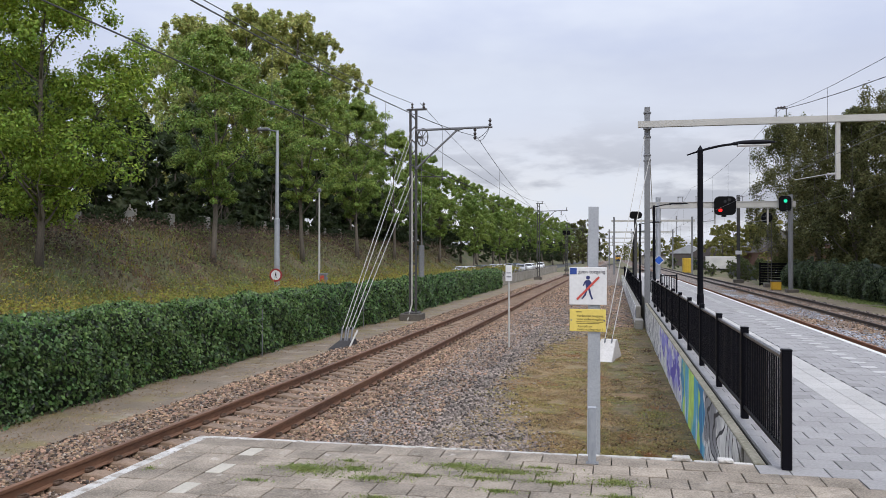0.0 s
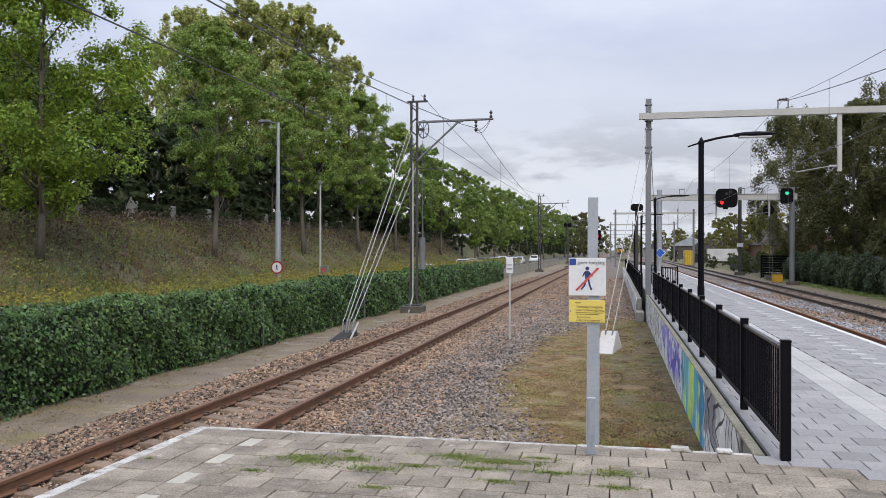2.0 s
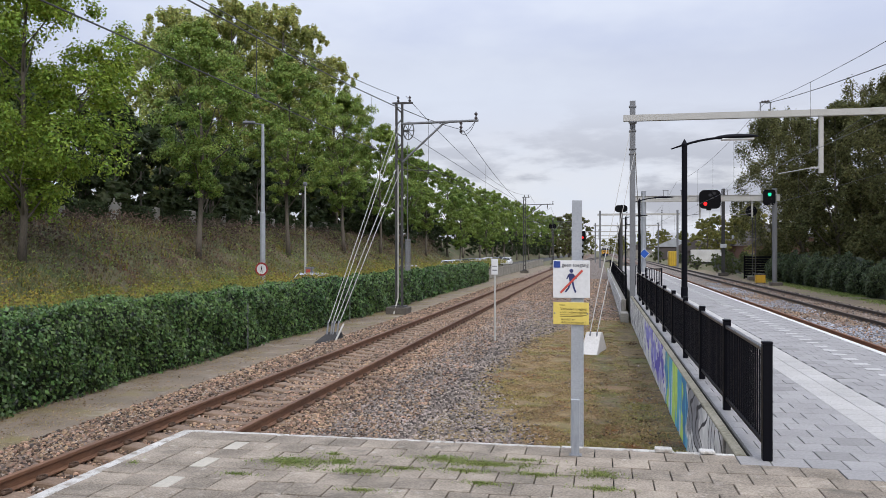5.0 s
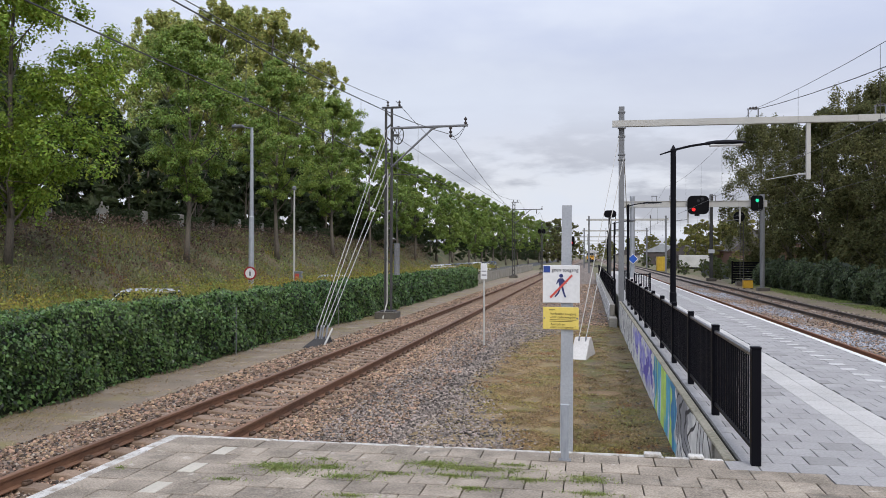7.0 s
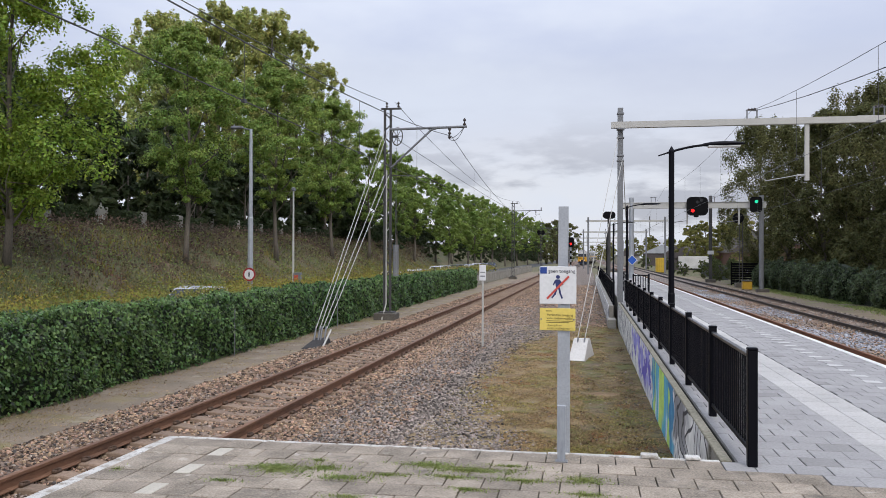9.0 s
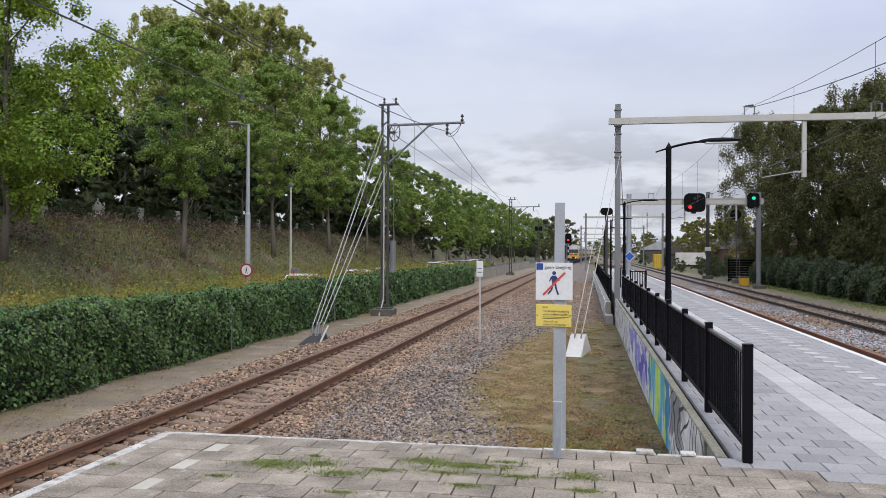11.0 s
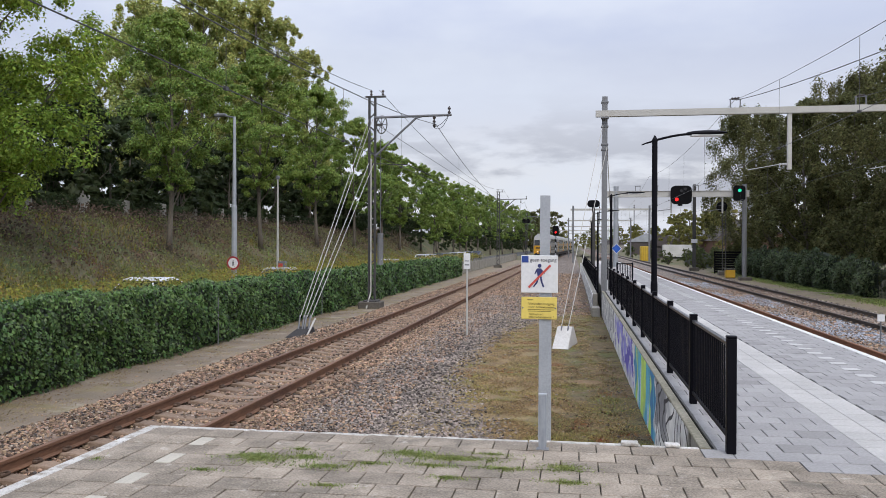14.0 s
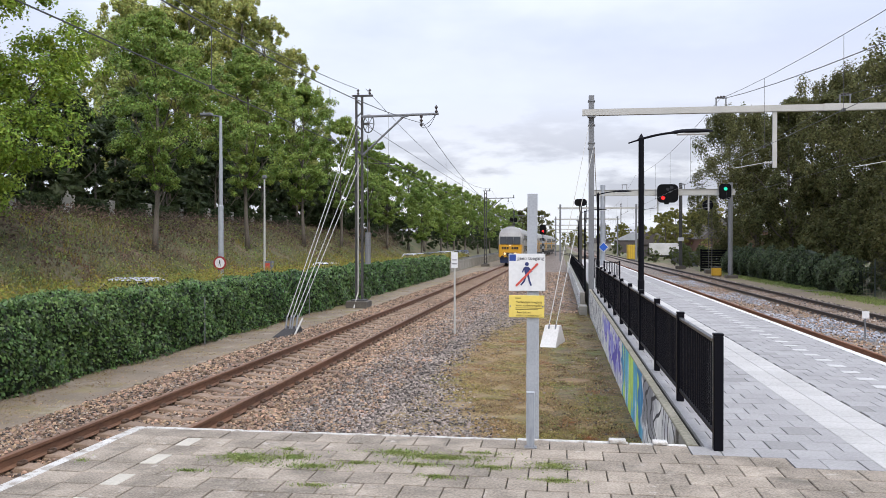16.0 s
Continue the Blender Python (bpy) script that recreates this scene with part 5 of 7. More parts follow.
def leaf_cloud(centres, sizes, normals=None, tilt=0.9, ratio=0.62, generator=None, hang=0.0):
    """Leaves as folded rhombs: vertices and triangles. Normals, where given, are the way that a leaf faces."""
    gen = generator or rng
    n = len(centres)
    nz = gen.normal(size=(n, 3)) * tilt
    nz = nz + (normals if normals is not None else np.array([0, 0, 0.6]))
    nz /= np.linalg.norm(nz, axis=1, keepdims=True) + 1e-9
    a = gen.normal(size=(n, 3))
    u = np.cross(nz, a)
    if hang:
        # tips point down
        u = u * (1 - hang) + hang * (np.array([0, 0.25, -1.0]) - nz * (nz @ np.array([0, 0.25, -1.0]))[:, None])
    u /= np.linalg.norm(u, axis=1, keepdims=True) + 1e-9
    w = np.cross(nz, u)
    s = np.asarray(sizes).reshape(-1, 1)
    tip, tail = centres + u * s * 0.5, centres - u * s * 0.5
    lft, rgt = centres + w * s * ratio * 0.5 - nz * s * 0.10, centres - w * s * ratio * 0.5 - nz * s * 0.10
    verts = np.stack([tail, rgt, tip, lft], axis=1).reshape(-1, 3)
    k = np.arange(n)[:, None] * 4
    faces = np.concatenate([k + np.array([[0, 1, 2]]), k + np.array([[0, 2, 3]])], axis=1).reshape(-1, 3)
    return verts, faces


def blades(base, height, width, lean=0.5, generator=None):
    """Grass blades: one bent, pointed strip each."""
    gen = generator or rng
    n = len(base)
    h = np.asarray(height).reshape(-1, 1) * np.ones((n, 1))
    a = gen.uniform(0, 2 * np.pi, n)
    side = np.stack([np.cos(a), np.sin(a), np.zeros(n)], 1) * width * 0.5
    b = gen.uniform(0, 2 * np.pi, n)
    out = np.stack([np.cos(b), np.sin(b), np.zeros(n)], 1) * (gen.uniform(0, lean, (n, 1)) * h)
    up = np.array([[0, 0, 1.0]]) * h
    v = np.stack([base - side, base + side, base + 0.55 * up + 0.35 * out + side * 0.8, base + 0.55 * up + 0.35 * out - side * 0.8, base + up * 0.95 + out], 1).reshape(-1, 3)
    k = np.arange(n)[:, None] * 5
    f = np.concatenate([k + np.array([[0, 1, 2]]), k + np.array([[0, 2, 3]]), k + np.array([[3, 2, 4]])], 1).reshape(-1, 3)
    return v, f


def stuff(name, v, f, material, label, category):
    return tagged(new(name, fast_mesh(name, v, f, material)), label, category, kind="stuff")


# the ivy hedge
HX, HB, HY0, HY1 = -7.75, -8.95, -14.0, 72.5


def hedge_top(y):
    return 0.60 + 0.10 * max(0, (16 - y) / 16) + 0.06 * math.sin(y * 0.7) * math.sin(y * 0.23 + 1)


def build_hedge():
    t = thing("hedge", "long ivy-covered hedge with dense dark green leaves beside the path", "hedge")
    ys = np.arange(HY0, HY1 + 0.1, 0.7)
    vs, n = [], 6
    for y in ys:
        z = hedge_top(y) - 0.06
        o = 0.06 * noise.noise(Vector((y * 0.8, 0, 0)))
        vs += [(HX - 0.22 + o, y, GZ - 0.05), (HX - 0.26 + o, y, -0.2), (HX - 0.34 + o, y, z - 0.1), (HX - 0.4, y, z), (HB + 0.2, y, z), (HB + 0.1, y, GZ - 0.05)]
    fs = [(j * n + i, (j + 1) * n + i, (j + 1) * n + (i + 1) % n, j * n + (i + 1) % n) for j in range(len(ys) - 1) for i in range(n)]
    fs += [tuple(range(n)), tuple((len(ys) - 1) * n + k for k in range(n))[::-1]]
    # added solid behind the leaves, coloured as the hedge's shaded depth
    part("hedge_core", Geo().add(vs, fs), M_shade_core, t)
    C, S, N = [], [], []
    for y0, y1, dens, size in ((-14, 9, 60, 0.13), (9, 18, 800, 0.076), (18, 28, 500, 0.090), (28, 45, 290, 0.115), (45, HY1, 150, 0.155)):
        # front and top
        m = int((y1 - y0) * 1.75 * dens)
        y = rng.uniform(y0, y1, m)
        top = np.array([hedge_top(q) for q in y])
        z = GZ + (top - GZ) * rng.uniform(0.0, 1.0, m) ** 0.85
        bulge = 0.14 * np.sin(y * 1.3 + np.sin(z * 2.0)) * np.sin(z * 2.3 + y * 0.4)
        round_off = 0.28 * np.clip((z - top + 0.35) / 0.35, 0, 1) ** 2
        fold = 0.5 + 0.5 * np.sin(y * 5.3 + 1.7 * np.sin(z * 1.3 + y * 0.8)) * np.sin(z * 3.1 + 1.1 * np.sin(y * 2.2))
        x = HX + bulge - round_off - 0.14 * fold ** 2 + rng.normal(0, 0.055, m)
        C.append(np.stack([x, y, z], 1))
        S.append(rng.uniform(0.6, 1.35, m) * size)
        N.append(np.tile([0.9, -0.15, 0.65], (m, 1)))
        m = int((y1 - y0) * 1.7 * dens * 0.55)
        y = rng.uniform(y0, y1, m)
        x = rng.uniform(HB, HX - 0.15, m)
        z = np.array([hedge_top(q) for q in y]) + rng.normal(0.0, 0.05, m) + 0.05 * np.sin(x * 5 + y * 2)
        C.append(np.stack([x, y, z], 1))
        S.append(rng.uniform(0.6, 1.4, m) * size)
        N.append(np.tile([0.2, 0, 1.0], (m, 1)))
    m = 1500
    y = np.full(m, HY1) + rng.normal(0, 0.06, m)
    C.append(np.stack([rng.uniform(HB, HX, m), y, rng.uniform(GZ, 0.6, m)], 1))
    S.append(rng.uniform(0.1, 0.2, m))
    N.append(np.tile([0.1, 0.9, 0.3], (m, 1)))
    v, f = leaf_cloud(np.concatenate(C), np.concatenate(S), np.concatenate(N), 0.7, 0.72, None, 0.75)
    tagged(part("leaves", fast_mesh("leaves", v, f, M_ivy), M_ivy, t), kind="stuff")
    # thin pale stakes that show in the leaves
    for y in (21.5, 31.0):
        part("stake", Geo().box(HX + 0.08, y - 0.012, GZ, HX + 0.1, y + 0.012, 0.3), M_galv_dark, t)


build_hedge()


def scatter_blades(name, n, xr, yr, zf, h, w, material, label, lean=0.6, keep=None, clump=0.0, bias=1.0):
    x = rng.uniform(*xr, n)
    y = yr[0] + (yr[1] - yr[0]) * rng.uniform(0, 1, n) ** bias
    if clump:
        c = max(n // 14, 1)
        k = rng.integers(0, c, n)
        x = x[:c][k] + rng.normal(0, clump, n)
        y = y[:c][k] + rng.normal(0, clump, n)
    if keep is not None:
        ok = keep(x, y)
        x, y = x[ok], y[ok]
    z = np.array([zf(a, b) for a, b in zip(x, y)])
    hh = rng.uniform(0.4, 1.0, len(x)) * h
    v, f = blades(np.stack([x, y, z], 1), hh, w, lean)
    return stuff(name, v, f, material, label, "grass")


def lumpy(s, t):
    return lambda x, y: np.array([noise.noise(Vector((a * s, b * s, 5.0))) > t for a, b in zip(x, y)])


M_straw = leaf_mat("dry_straw", (0.40, 0.32, 0.17), (0.27, 0.21, 0.11), 0.4, 0.02, 0.8)
M_clod = leaf_mat("dark_clod", (0.085, 0.058, 0.036), (0.15, 0.095, 0.055), 0.6, 0.02, 0.8)
M_bramble = leaf_mat("withered_bramble", (0.19, 0.135, 0.10), (0.13, 0.10, 0.075), 0.5, 0.02, 0.8)


def strip_z(x, y):
    return GZ + 0.04 + 0.03 * noise.noise(Vector((x * 1.7, y * 1.7, 1.0)))


def grass_from(y):
    """Where the dry grass begins beside the gravel."""
    return np.interp(y, [11.5, 12.5, 14, 17.4, 25, 31, 36], [1.05, 0.8, 0.27, -0.5, -0.3, 1.2, 3.0])


# strips of weeds behind the hedge and rough grass on the bank
def leafy_strip(name, n, xr, yr, zf, zs, size, material, label, bias=1.4, clump=0.3):
    """Low leafy growth: small leaves gathered in clumps."""
    c = n // 30
    cx, cy = rng.uniform(*xr, c), yr[0] + (yr[1] - yr[0]) * rng.uniform(0, 1, c) ** bias
    hh = rng.uniform(0.4, 1.0, c)
    k = rng.integers(0, c, n)
    x, y = cx[k] + rng.normal(0, clump, n), cy[k] + rng.normal(0, clump, n)
    z = np.array([zf(a, b) for a, b in zip(x, y)]) + zs * hh[k] * rng.uniform(0, 1, n) ** 0.7
    v, f = leaf_cloud(np.stack([x, y, z], 1), rng.uniform(0.5, 1.4, n) * size, np.tile([0.3, -0.4, 0.8], (n, 1)), 0.7, 0.5)
    return stuff(name, v, f, material, label, "weeds")


leafy_strip("weeds", 42000, (-11.4, -9.05), (8, 100), lambda x, y: 0.20, 0.70, 0.085, M_weed, "yellow-green leafy weeds behind the hedge", 1.5, 0.25)
leafy_strip("weed_stems", 9000, (-11.6, -9.5), (8, 100), lambda x, y: -0.9, 1.3, 0.16, M_weed, "weed stems behind the hedge", 1.3, 0.3)
leafy_strip("bank_foot_weeds", 22000, (-21.5, -17.6), (14, 130), lambda x, y: bank(x, y), 0.6, 0.12, M_weed, "yellow-green weeds at the foot of the bank", 1.4, 0.45)
leafy_strip("bank_plants", 38000, (-28.5, -17.6), (14, 130), lambda x, y: bank(x, y), 0.42, 0.13, M_grass, "low green and brown plants on the bank", 1.4, 0.5)
scatter_blades("bank_grass", 62000, (-28.5, -17.4), (14, 120), lambda x, y: bank(x, y) - 0.05, 0.35, 0.035, M_grass, "rough green and brown grass on the bank", 0.9, clump=0.35, bias=1.4)
scatter_blades("bank_weeds", 14000, (-28.5, -17.4), (14, 120), lambda x, y: bank(x, y) - 0.05, 0.5, 0.04, M_weed, "yellowish weeds on the bank", 0.8, keep=lumpy(0.22, 0.1), clump=0.4, bias=1.4)
scatter_blades("verge_grass", 16000, (-8.2, -6.3), (8, 60), lambda x, y: GZ + 0.028, 0.03, 0.012, M_straw, "thin dry grass along the path", 5.0, keep=lambda x, y: (x < -7.3) | lumpy(0.8, 0.12)(x, y), clump=0.14, bias=1.6)
leafy_strip("brambles", 15000, (-28.5, -22.5), (34, 135), lambda x, y: bank(x, y), 1.0, 0.2, M_bramble, "brown-grey withered brambles on the bank", 1.2, 0.7)
leafy_strip("bank_herbs", 14000, (-28.0, -18.5), (16, 110), lambda x, y: bank(x, y), 0.45, 0.17, M_grass_green, "fresh green low plants on the bank", 1.3, 0.5)
scatter_blades("dry_grass", 150000, (-0.85, 2.98), (11.2, 50), strip_z, 0.022, 0.015, M_grass_dry, "short matted dry grass between gravel and wall", 4.0,
               keep=lambda x, y: (x > grass_from(y) + rng.normal(0, 0.25, len(x))) & (rng.uniform(0, 1, len(x)) < np.where(x > 1.9 + 0.25 * np.sin(y * 0.9), 0.75, 1.0)), clump=0.5, bias=2.4)
scatter_blades("straw_tufts", 9000, (-0.5, 2.9), (11.3, 32), strip_z, 0.05, 0.012, M_straw, "pale straw tufts in the dry grass", 2.5, keep=lambda x, y: x > grass_from(y), clump=0.05, bias=1.8)
leafy_strip("clods", 5200, (1.3, 2.95), (11.3, 34), strip_z, 0.018, 0.035, M_clod, "dark clods and rotten leaves along the wall foot", 1.7, 0.09)
scatter_blades("moss_grass", 6000, (1.5, 2.95), (11.2, 40), strip_z, 0.03, 0.010, M_grass_green, "green grass along the wall foot", 2.2, clump=0.16, bias=1.6)
scatter_blades("green_verge", 16000, (16.3, 17.8), (35, 88), lambda x, y: GZ, 0.10, 0.035, M_grass_green, "green grass verge beyond the tracks", 0.9, keep=lumpy(0.3, -0.25), clump=0.3, bias=1.2)


# ---- trees ----
def build_tree_meshes(seed, height, trunk_h, rx, n_clumps, per_clump, leaf, leaf_material, low=0.42, droop=0.0, trunk_r=0.19, lobes=14, full=0.7, tall=0.92):
    """Trunk and crown of one kind of tree. Boughs end in lobes, each lobe carries clumps of leaves. low: where the crown is widest; full: how blunt its top is."""
    gen = np.random.default_rng(seed)
    g = Geo()
    lean = gen.normal(0, 0.012, 2)
    trunk = [Vector((lean[0] * z + 0.10 * math.sin(z * 0.5 + seed), lean[1] * z + 0.10 * math.cos(z * 0.45 + seed), z)) for z in np.linspace(0, height * 0.9, 12)]
    rad = [trunk_r * (1.3 if k == 0 else 1.0) * (1 - 0.9 * k / 11) for k in range(12)]
    g.tube(trunk, rad, 9)

    def at(z):
        f = min(max(z / (height * 0.9) * 11, 0), 10.99)
        i = int(f)
        return trunk[i].lerp(trunk[i + 1], f - i)

    power = math.log(0.5) / math.log(low)
    C, S, N = [], [], []
    for i in range(lobes):
        u = min(max((i + gen.uniform(0.2, 0.8)) / lobes, 0.03), 0.97)
        a = i * 2.39996 + gen.normal(0, 0.35)
        z = trunk_h + (height - trunk_h) * u
        wide = rx * math.sin(math.pi * u ** power) ** full
        big = rx * gen.uniform(0.30, 0.46) * (0.55 + 0.45 * wide / rx)
        r = max(wide - big, 0) * gen.uniform(0.55, 1.12)
        c = at(z) + Vector((r * math.cos(a), r * math.sin(a), -droop * r * 0.5))
        p = at(max(z - 0.9 * r - 0.5, trunk_h * 0.75))
        mid = p.lerp(c, 0.5) + Vector((0, 0, -0.10 * r))
        r0 = max(0.03, trunk_r * 0.42 * (1 - 0.65 * u))
        g.tube([p, p.lerp(mid, 0.5), mid, mid.lerp(c, 0.6), c], [r0, r0 * 0.85, r0 * 0.7, r0 * 0.5, r0 * 0.35], 6)
        for k in range(max(int(n_clumps / lobes * gen.uniform(0.7, 1.3)), 4)):
            d = gen.normal(0, 1, 3)
            d /= np.linalg.norm(d)
            if d[2] < -0.45:
                d[2] *= -0.6
            q = np.array(c) + d * big * gen.uniform(0.55, 1.12) * np.array([1.08, 1.08, tall * 1.12])
            if k % 7 == 0:
                g.tube([c, c.lerp(Vector(q), 0.5) + Vector((0, 0, 0.05)), Vector(q)], [r0 * 0.3, r0 * 0.2, 0.008], 5)
            s = big * gen.uniform(0.17, 0.33)
            m = int(per_clump * gen.uniform(0.5, 1.5))
            e = gen.normal(0, 1, (m, 3))
            e /= np.linalg.norm(e, axis=1, keepdims=True)
            o = e * s * gen.uniform(0.35, 1.1, (m, 1)) * np.array([1.15, 1.15, 0.95 * tall + droop])
            # sprays droop towards their tips
            o[:, 2] -= (0.25 if tall < 1 else 0.0) * np.linalg.norm(o[:, :2], axis=1)
            if droop:
                o[:, 2] -= np.abs(gen.normal(0, 1, m)) * droop * 2.0
            C.append(q + o)
            S.append(gen.uniform(0.6, 1.4, m) * leaf)
            N.append(e * 0.85 + d * 0.35 + np.array([0, 0, 0.4 if tall < 1 else 0.25]))
    v, f = leaf_cloud(np.concatenate(C), np.concatenate(S), np.concatenate(N), 0.48, 0.58, gen)
    return g.mesh("trunk", True), fast_mesh("crown", v, f, leaf_material)


def tree_kind(seed, height, trunk_h, rx, n_clumps, per_clump, leaf, material, name, label, low=0.42, droop=0.0, trunk_r=0.19, category="tree", group="", lobes=14, full=0.7, tall=0.92):
    trunk, crown = build_tree_meshes(seed, height, trunk_h, rx, n_clumps, per_clump, leaf, material, low, droop, trunk_r, lobes, full, tall)
    trunk.materials.append(M_bark)

    def place(x, y, z, scale=1.0, turn=0.0):
        t = thing(name, label, category, pose(x, y, z, 0, 0, turn) @ Matrix.Scale(scale, 4), group)
        part("trunk", trunk, M_bark, t)
        part("crown", crown, material, t)
        return t

    return place


M_leaf_low = leaf_mat("low_bush_leaf", (0.07, 0.10, 0.036), (0.115, 0.135, 0.045), 0.5, 0.03)
STREET, TALL, DARK_T = "trees along the bank", "tall trees behind the bank", "dark trees beyond the tracks"
ash = [tree_kind(11, 15.6, 3.9, 4.5, 300, 185, 0.165, M_leaf, "tree", "leafy green street tree with a slim grey trunk on the bank", group=STREET, trunk_r=0.18, lobes=20),
       tree_kind(12, 15.2, 4.2, 4.2, 280, 185, 0.17, M_leaf, "tree", "leafy green street tree with a slim grey trunk on the bank", group=STREET, trunk_r=0.17, lobes=18),
       tree_kind(13, 16.4, 2.4, 5.7, 440, 180, 0.165, M_leaf_yellow, "tree", "yellowing green street tree with hanging lower branches", group=STREET, droop=0.1, trunk_r=0.17, low=0.40, lobes=28, full=0.75)]
ash_far = tree_kind(14, 14.5, 3.6, 4.0, 230, 115, 0.235, M_leaf, "tree", "leafy green street tree in the row beside the road", group=STREET, lobes=28, low=0.46)
poplar = [tree_kind(21, 22, 3.0, 4.7, 250, 90, 0.28, M_leaf_poplar, "tree", "tall broad poplar with olive autumn leaves behind the bank", group=TALL, trunk_r=0.3, low=0.5, lobes=26, full=0.6, tall=1.5),
          tree_kind(22, 21, 3.0, 4.3, 230, 90, 0.28, M_leaf_poplar, "tree", "tall broad poplar with olive autumn leaves behind the bank", group=TALL, trunk_r=0.28, low=0.5, lobes=24, full=0.6, tall=1.5)]
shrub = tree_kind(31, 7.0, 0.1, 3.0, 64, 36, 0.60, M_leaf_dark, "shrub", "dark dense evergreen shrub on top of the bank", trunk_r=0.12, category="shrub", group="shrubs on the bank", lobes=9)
birch = [tree_kind(41, 15.5, 1.2, 4.2, 250, 165, 0.165, M_leaf_birch, "tree", "dull green hanging birch beyond the tracks", droop=0.3, group=DARK_T, trunk_r=0.2, low=0.5, lobes=24, full=0.42),
         tree_kind(42, 14.5, 0.5, 4.4, 230, 150, 0.185, M_leaf_birch, "tree", "dark dense tree beyond the tracks", droop=0.1, group=DARK_T, trunk_r=0.22, low=0.45, lobes=18)]
far_tree = tree_kind(51, 10, 0.8, 4.2, 130, 90, 0.30, M_leaf_far, "tree", "distant rounded green tree", group="distant trees", trunk_r=0.25, lobes=16)
far_wood = tree_kind(52, 10, 0.6, 4.0, 130, 80, 0.30, M_leaf_birch, "tree", "distant dark green tree beside the line", group="distant dark trees", trunk_r=0.25, lobes=16)
low_bush = tree_kind(35, 2.6, 0.05, 1.4, 90, 80, 0.125, M_leaf_low, "bush", "low green bush beside the tracks", trunk_r=0.04, category="bush", group="low bushes beyond the tracks", lobes=10)
wood = tree_kind(36, 15.0, 0.2, 5.6, 180, 44, 0.48, M_leaf_birch, "tree", "dense dark tree in the wood beyond the tracks", trunk_r=0.2, group=DARK_T, lobes=16)

# row of street trees on the bank
for kind, x, y, sc, turn in ((2, -22.6, 31.5, 1.0, 40), (0, -23.0, 48.5, 1.0, 10), (1, -23.0, 63.5, 1.08, 200), (0, -23.2, 79.0, 1.05, 130), (1, -23.0, 92.0, 1.0, 300),
                             (1, -27.5, 23.5, 0.95, 100)):
    ash[kind](x, y, bank(x, y) - 0.05, sc, turn)
for i, (x, y, sc) in enumerate(((-22.5, 104, 1.0), (-22.5, 115, 0.95), (-19, 124, 0.82), (-22, 130, 1.0), (-21.5, 142, 1.0), (-18.5, 150, 0.8), (-21, 158, 1.0), (-20.5, 174, 1.05), (-20, 192, 1.05), (-19, 212, 1.1),
                                (-18, 235, 1.1), (-17, 262, 1.1), (-15.5, 295, 1.1), (-14, 335, 1.15), (-12, 380, 1.2))):
    ash_far(x, y, bank(x, y) - 0.05, sc, i * 67)
# woods behind the row
for i in range(8):
    ash_far(-31.5 + 3 * math.sin(i * 2.2) + i * 1.3, 102 + i * 27, 2.6 if i < 2 else 1.0, 0.9 + 0.1 * math.sin(i * 1.3), i * 41)
# tall trees behind
for i, (k, x, y, sc) in enumerate(((1, -58.0, 95, 1.10), (1, -53.5, 97, 1.30), (0, -49.5, 95, 1.34), (1, -46.2, 98, 1.40), (0, -42.8, 95, 1.37), (1, -39.6, 98, 1.43), (0, -36.4, 95, 1.32), (1, -33.4, 97, 1.26), (0, -30.8, 99, 1.06), (1, -34, 120, 0.75))):
    poplar[k](x, y, 3.2, sc, i * 53)
for i, (x, y, sc) in enumerate(((-33.5, 44, 1.6), (-37.0, 48, 1.8), (-40, 56, 1.7), (-36, 70, 1.8), (-30, 37, 1.2))):
    shrub(x, y, 3.1, sc, i * 53)
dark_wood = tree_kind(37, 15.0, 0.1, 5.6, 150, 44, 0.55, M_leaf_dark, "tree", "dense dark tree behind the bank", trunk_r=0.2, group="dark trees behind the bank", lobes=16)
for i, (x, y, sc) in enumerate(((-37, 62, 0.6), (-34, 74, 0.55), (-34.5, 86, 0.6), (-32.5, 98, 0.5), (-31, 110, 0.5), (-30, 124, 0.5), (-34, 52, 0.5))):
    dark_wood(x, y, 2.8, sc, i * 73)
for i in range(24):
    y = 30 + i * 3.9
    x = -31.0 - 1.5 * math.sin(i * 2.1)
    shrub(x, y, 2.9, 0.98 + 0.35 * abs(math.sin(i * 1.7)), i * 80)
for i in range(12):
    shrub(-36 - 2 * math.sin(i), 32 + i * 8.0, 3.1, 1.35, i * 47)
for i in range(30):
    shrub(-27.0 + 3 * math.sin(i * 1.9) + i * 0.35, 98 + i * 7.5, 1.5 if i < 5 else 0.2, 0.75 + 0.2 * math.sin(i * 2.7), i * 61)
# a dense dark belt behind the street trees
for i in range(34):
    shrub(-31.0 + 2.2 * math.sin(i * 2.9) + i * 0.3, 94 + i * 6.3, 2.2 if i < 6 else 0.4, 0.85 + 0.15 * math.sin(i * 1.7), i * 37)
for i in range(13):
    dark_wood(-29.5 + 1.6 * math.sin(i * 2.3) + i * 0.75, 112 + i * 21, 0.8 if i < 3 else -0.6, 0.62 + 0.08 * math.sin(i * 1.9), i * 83)
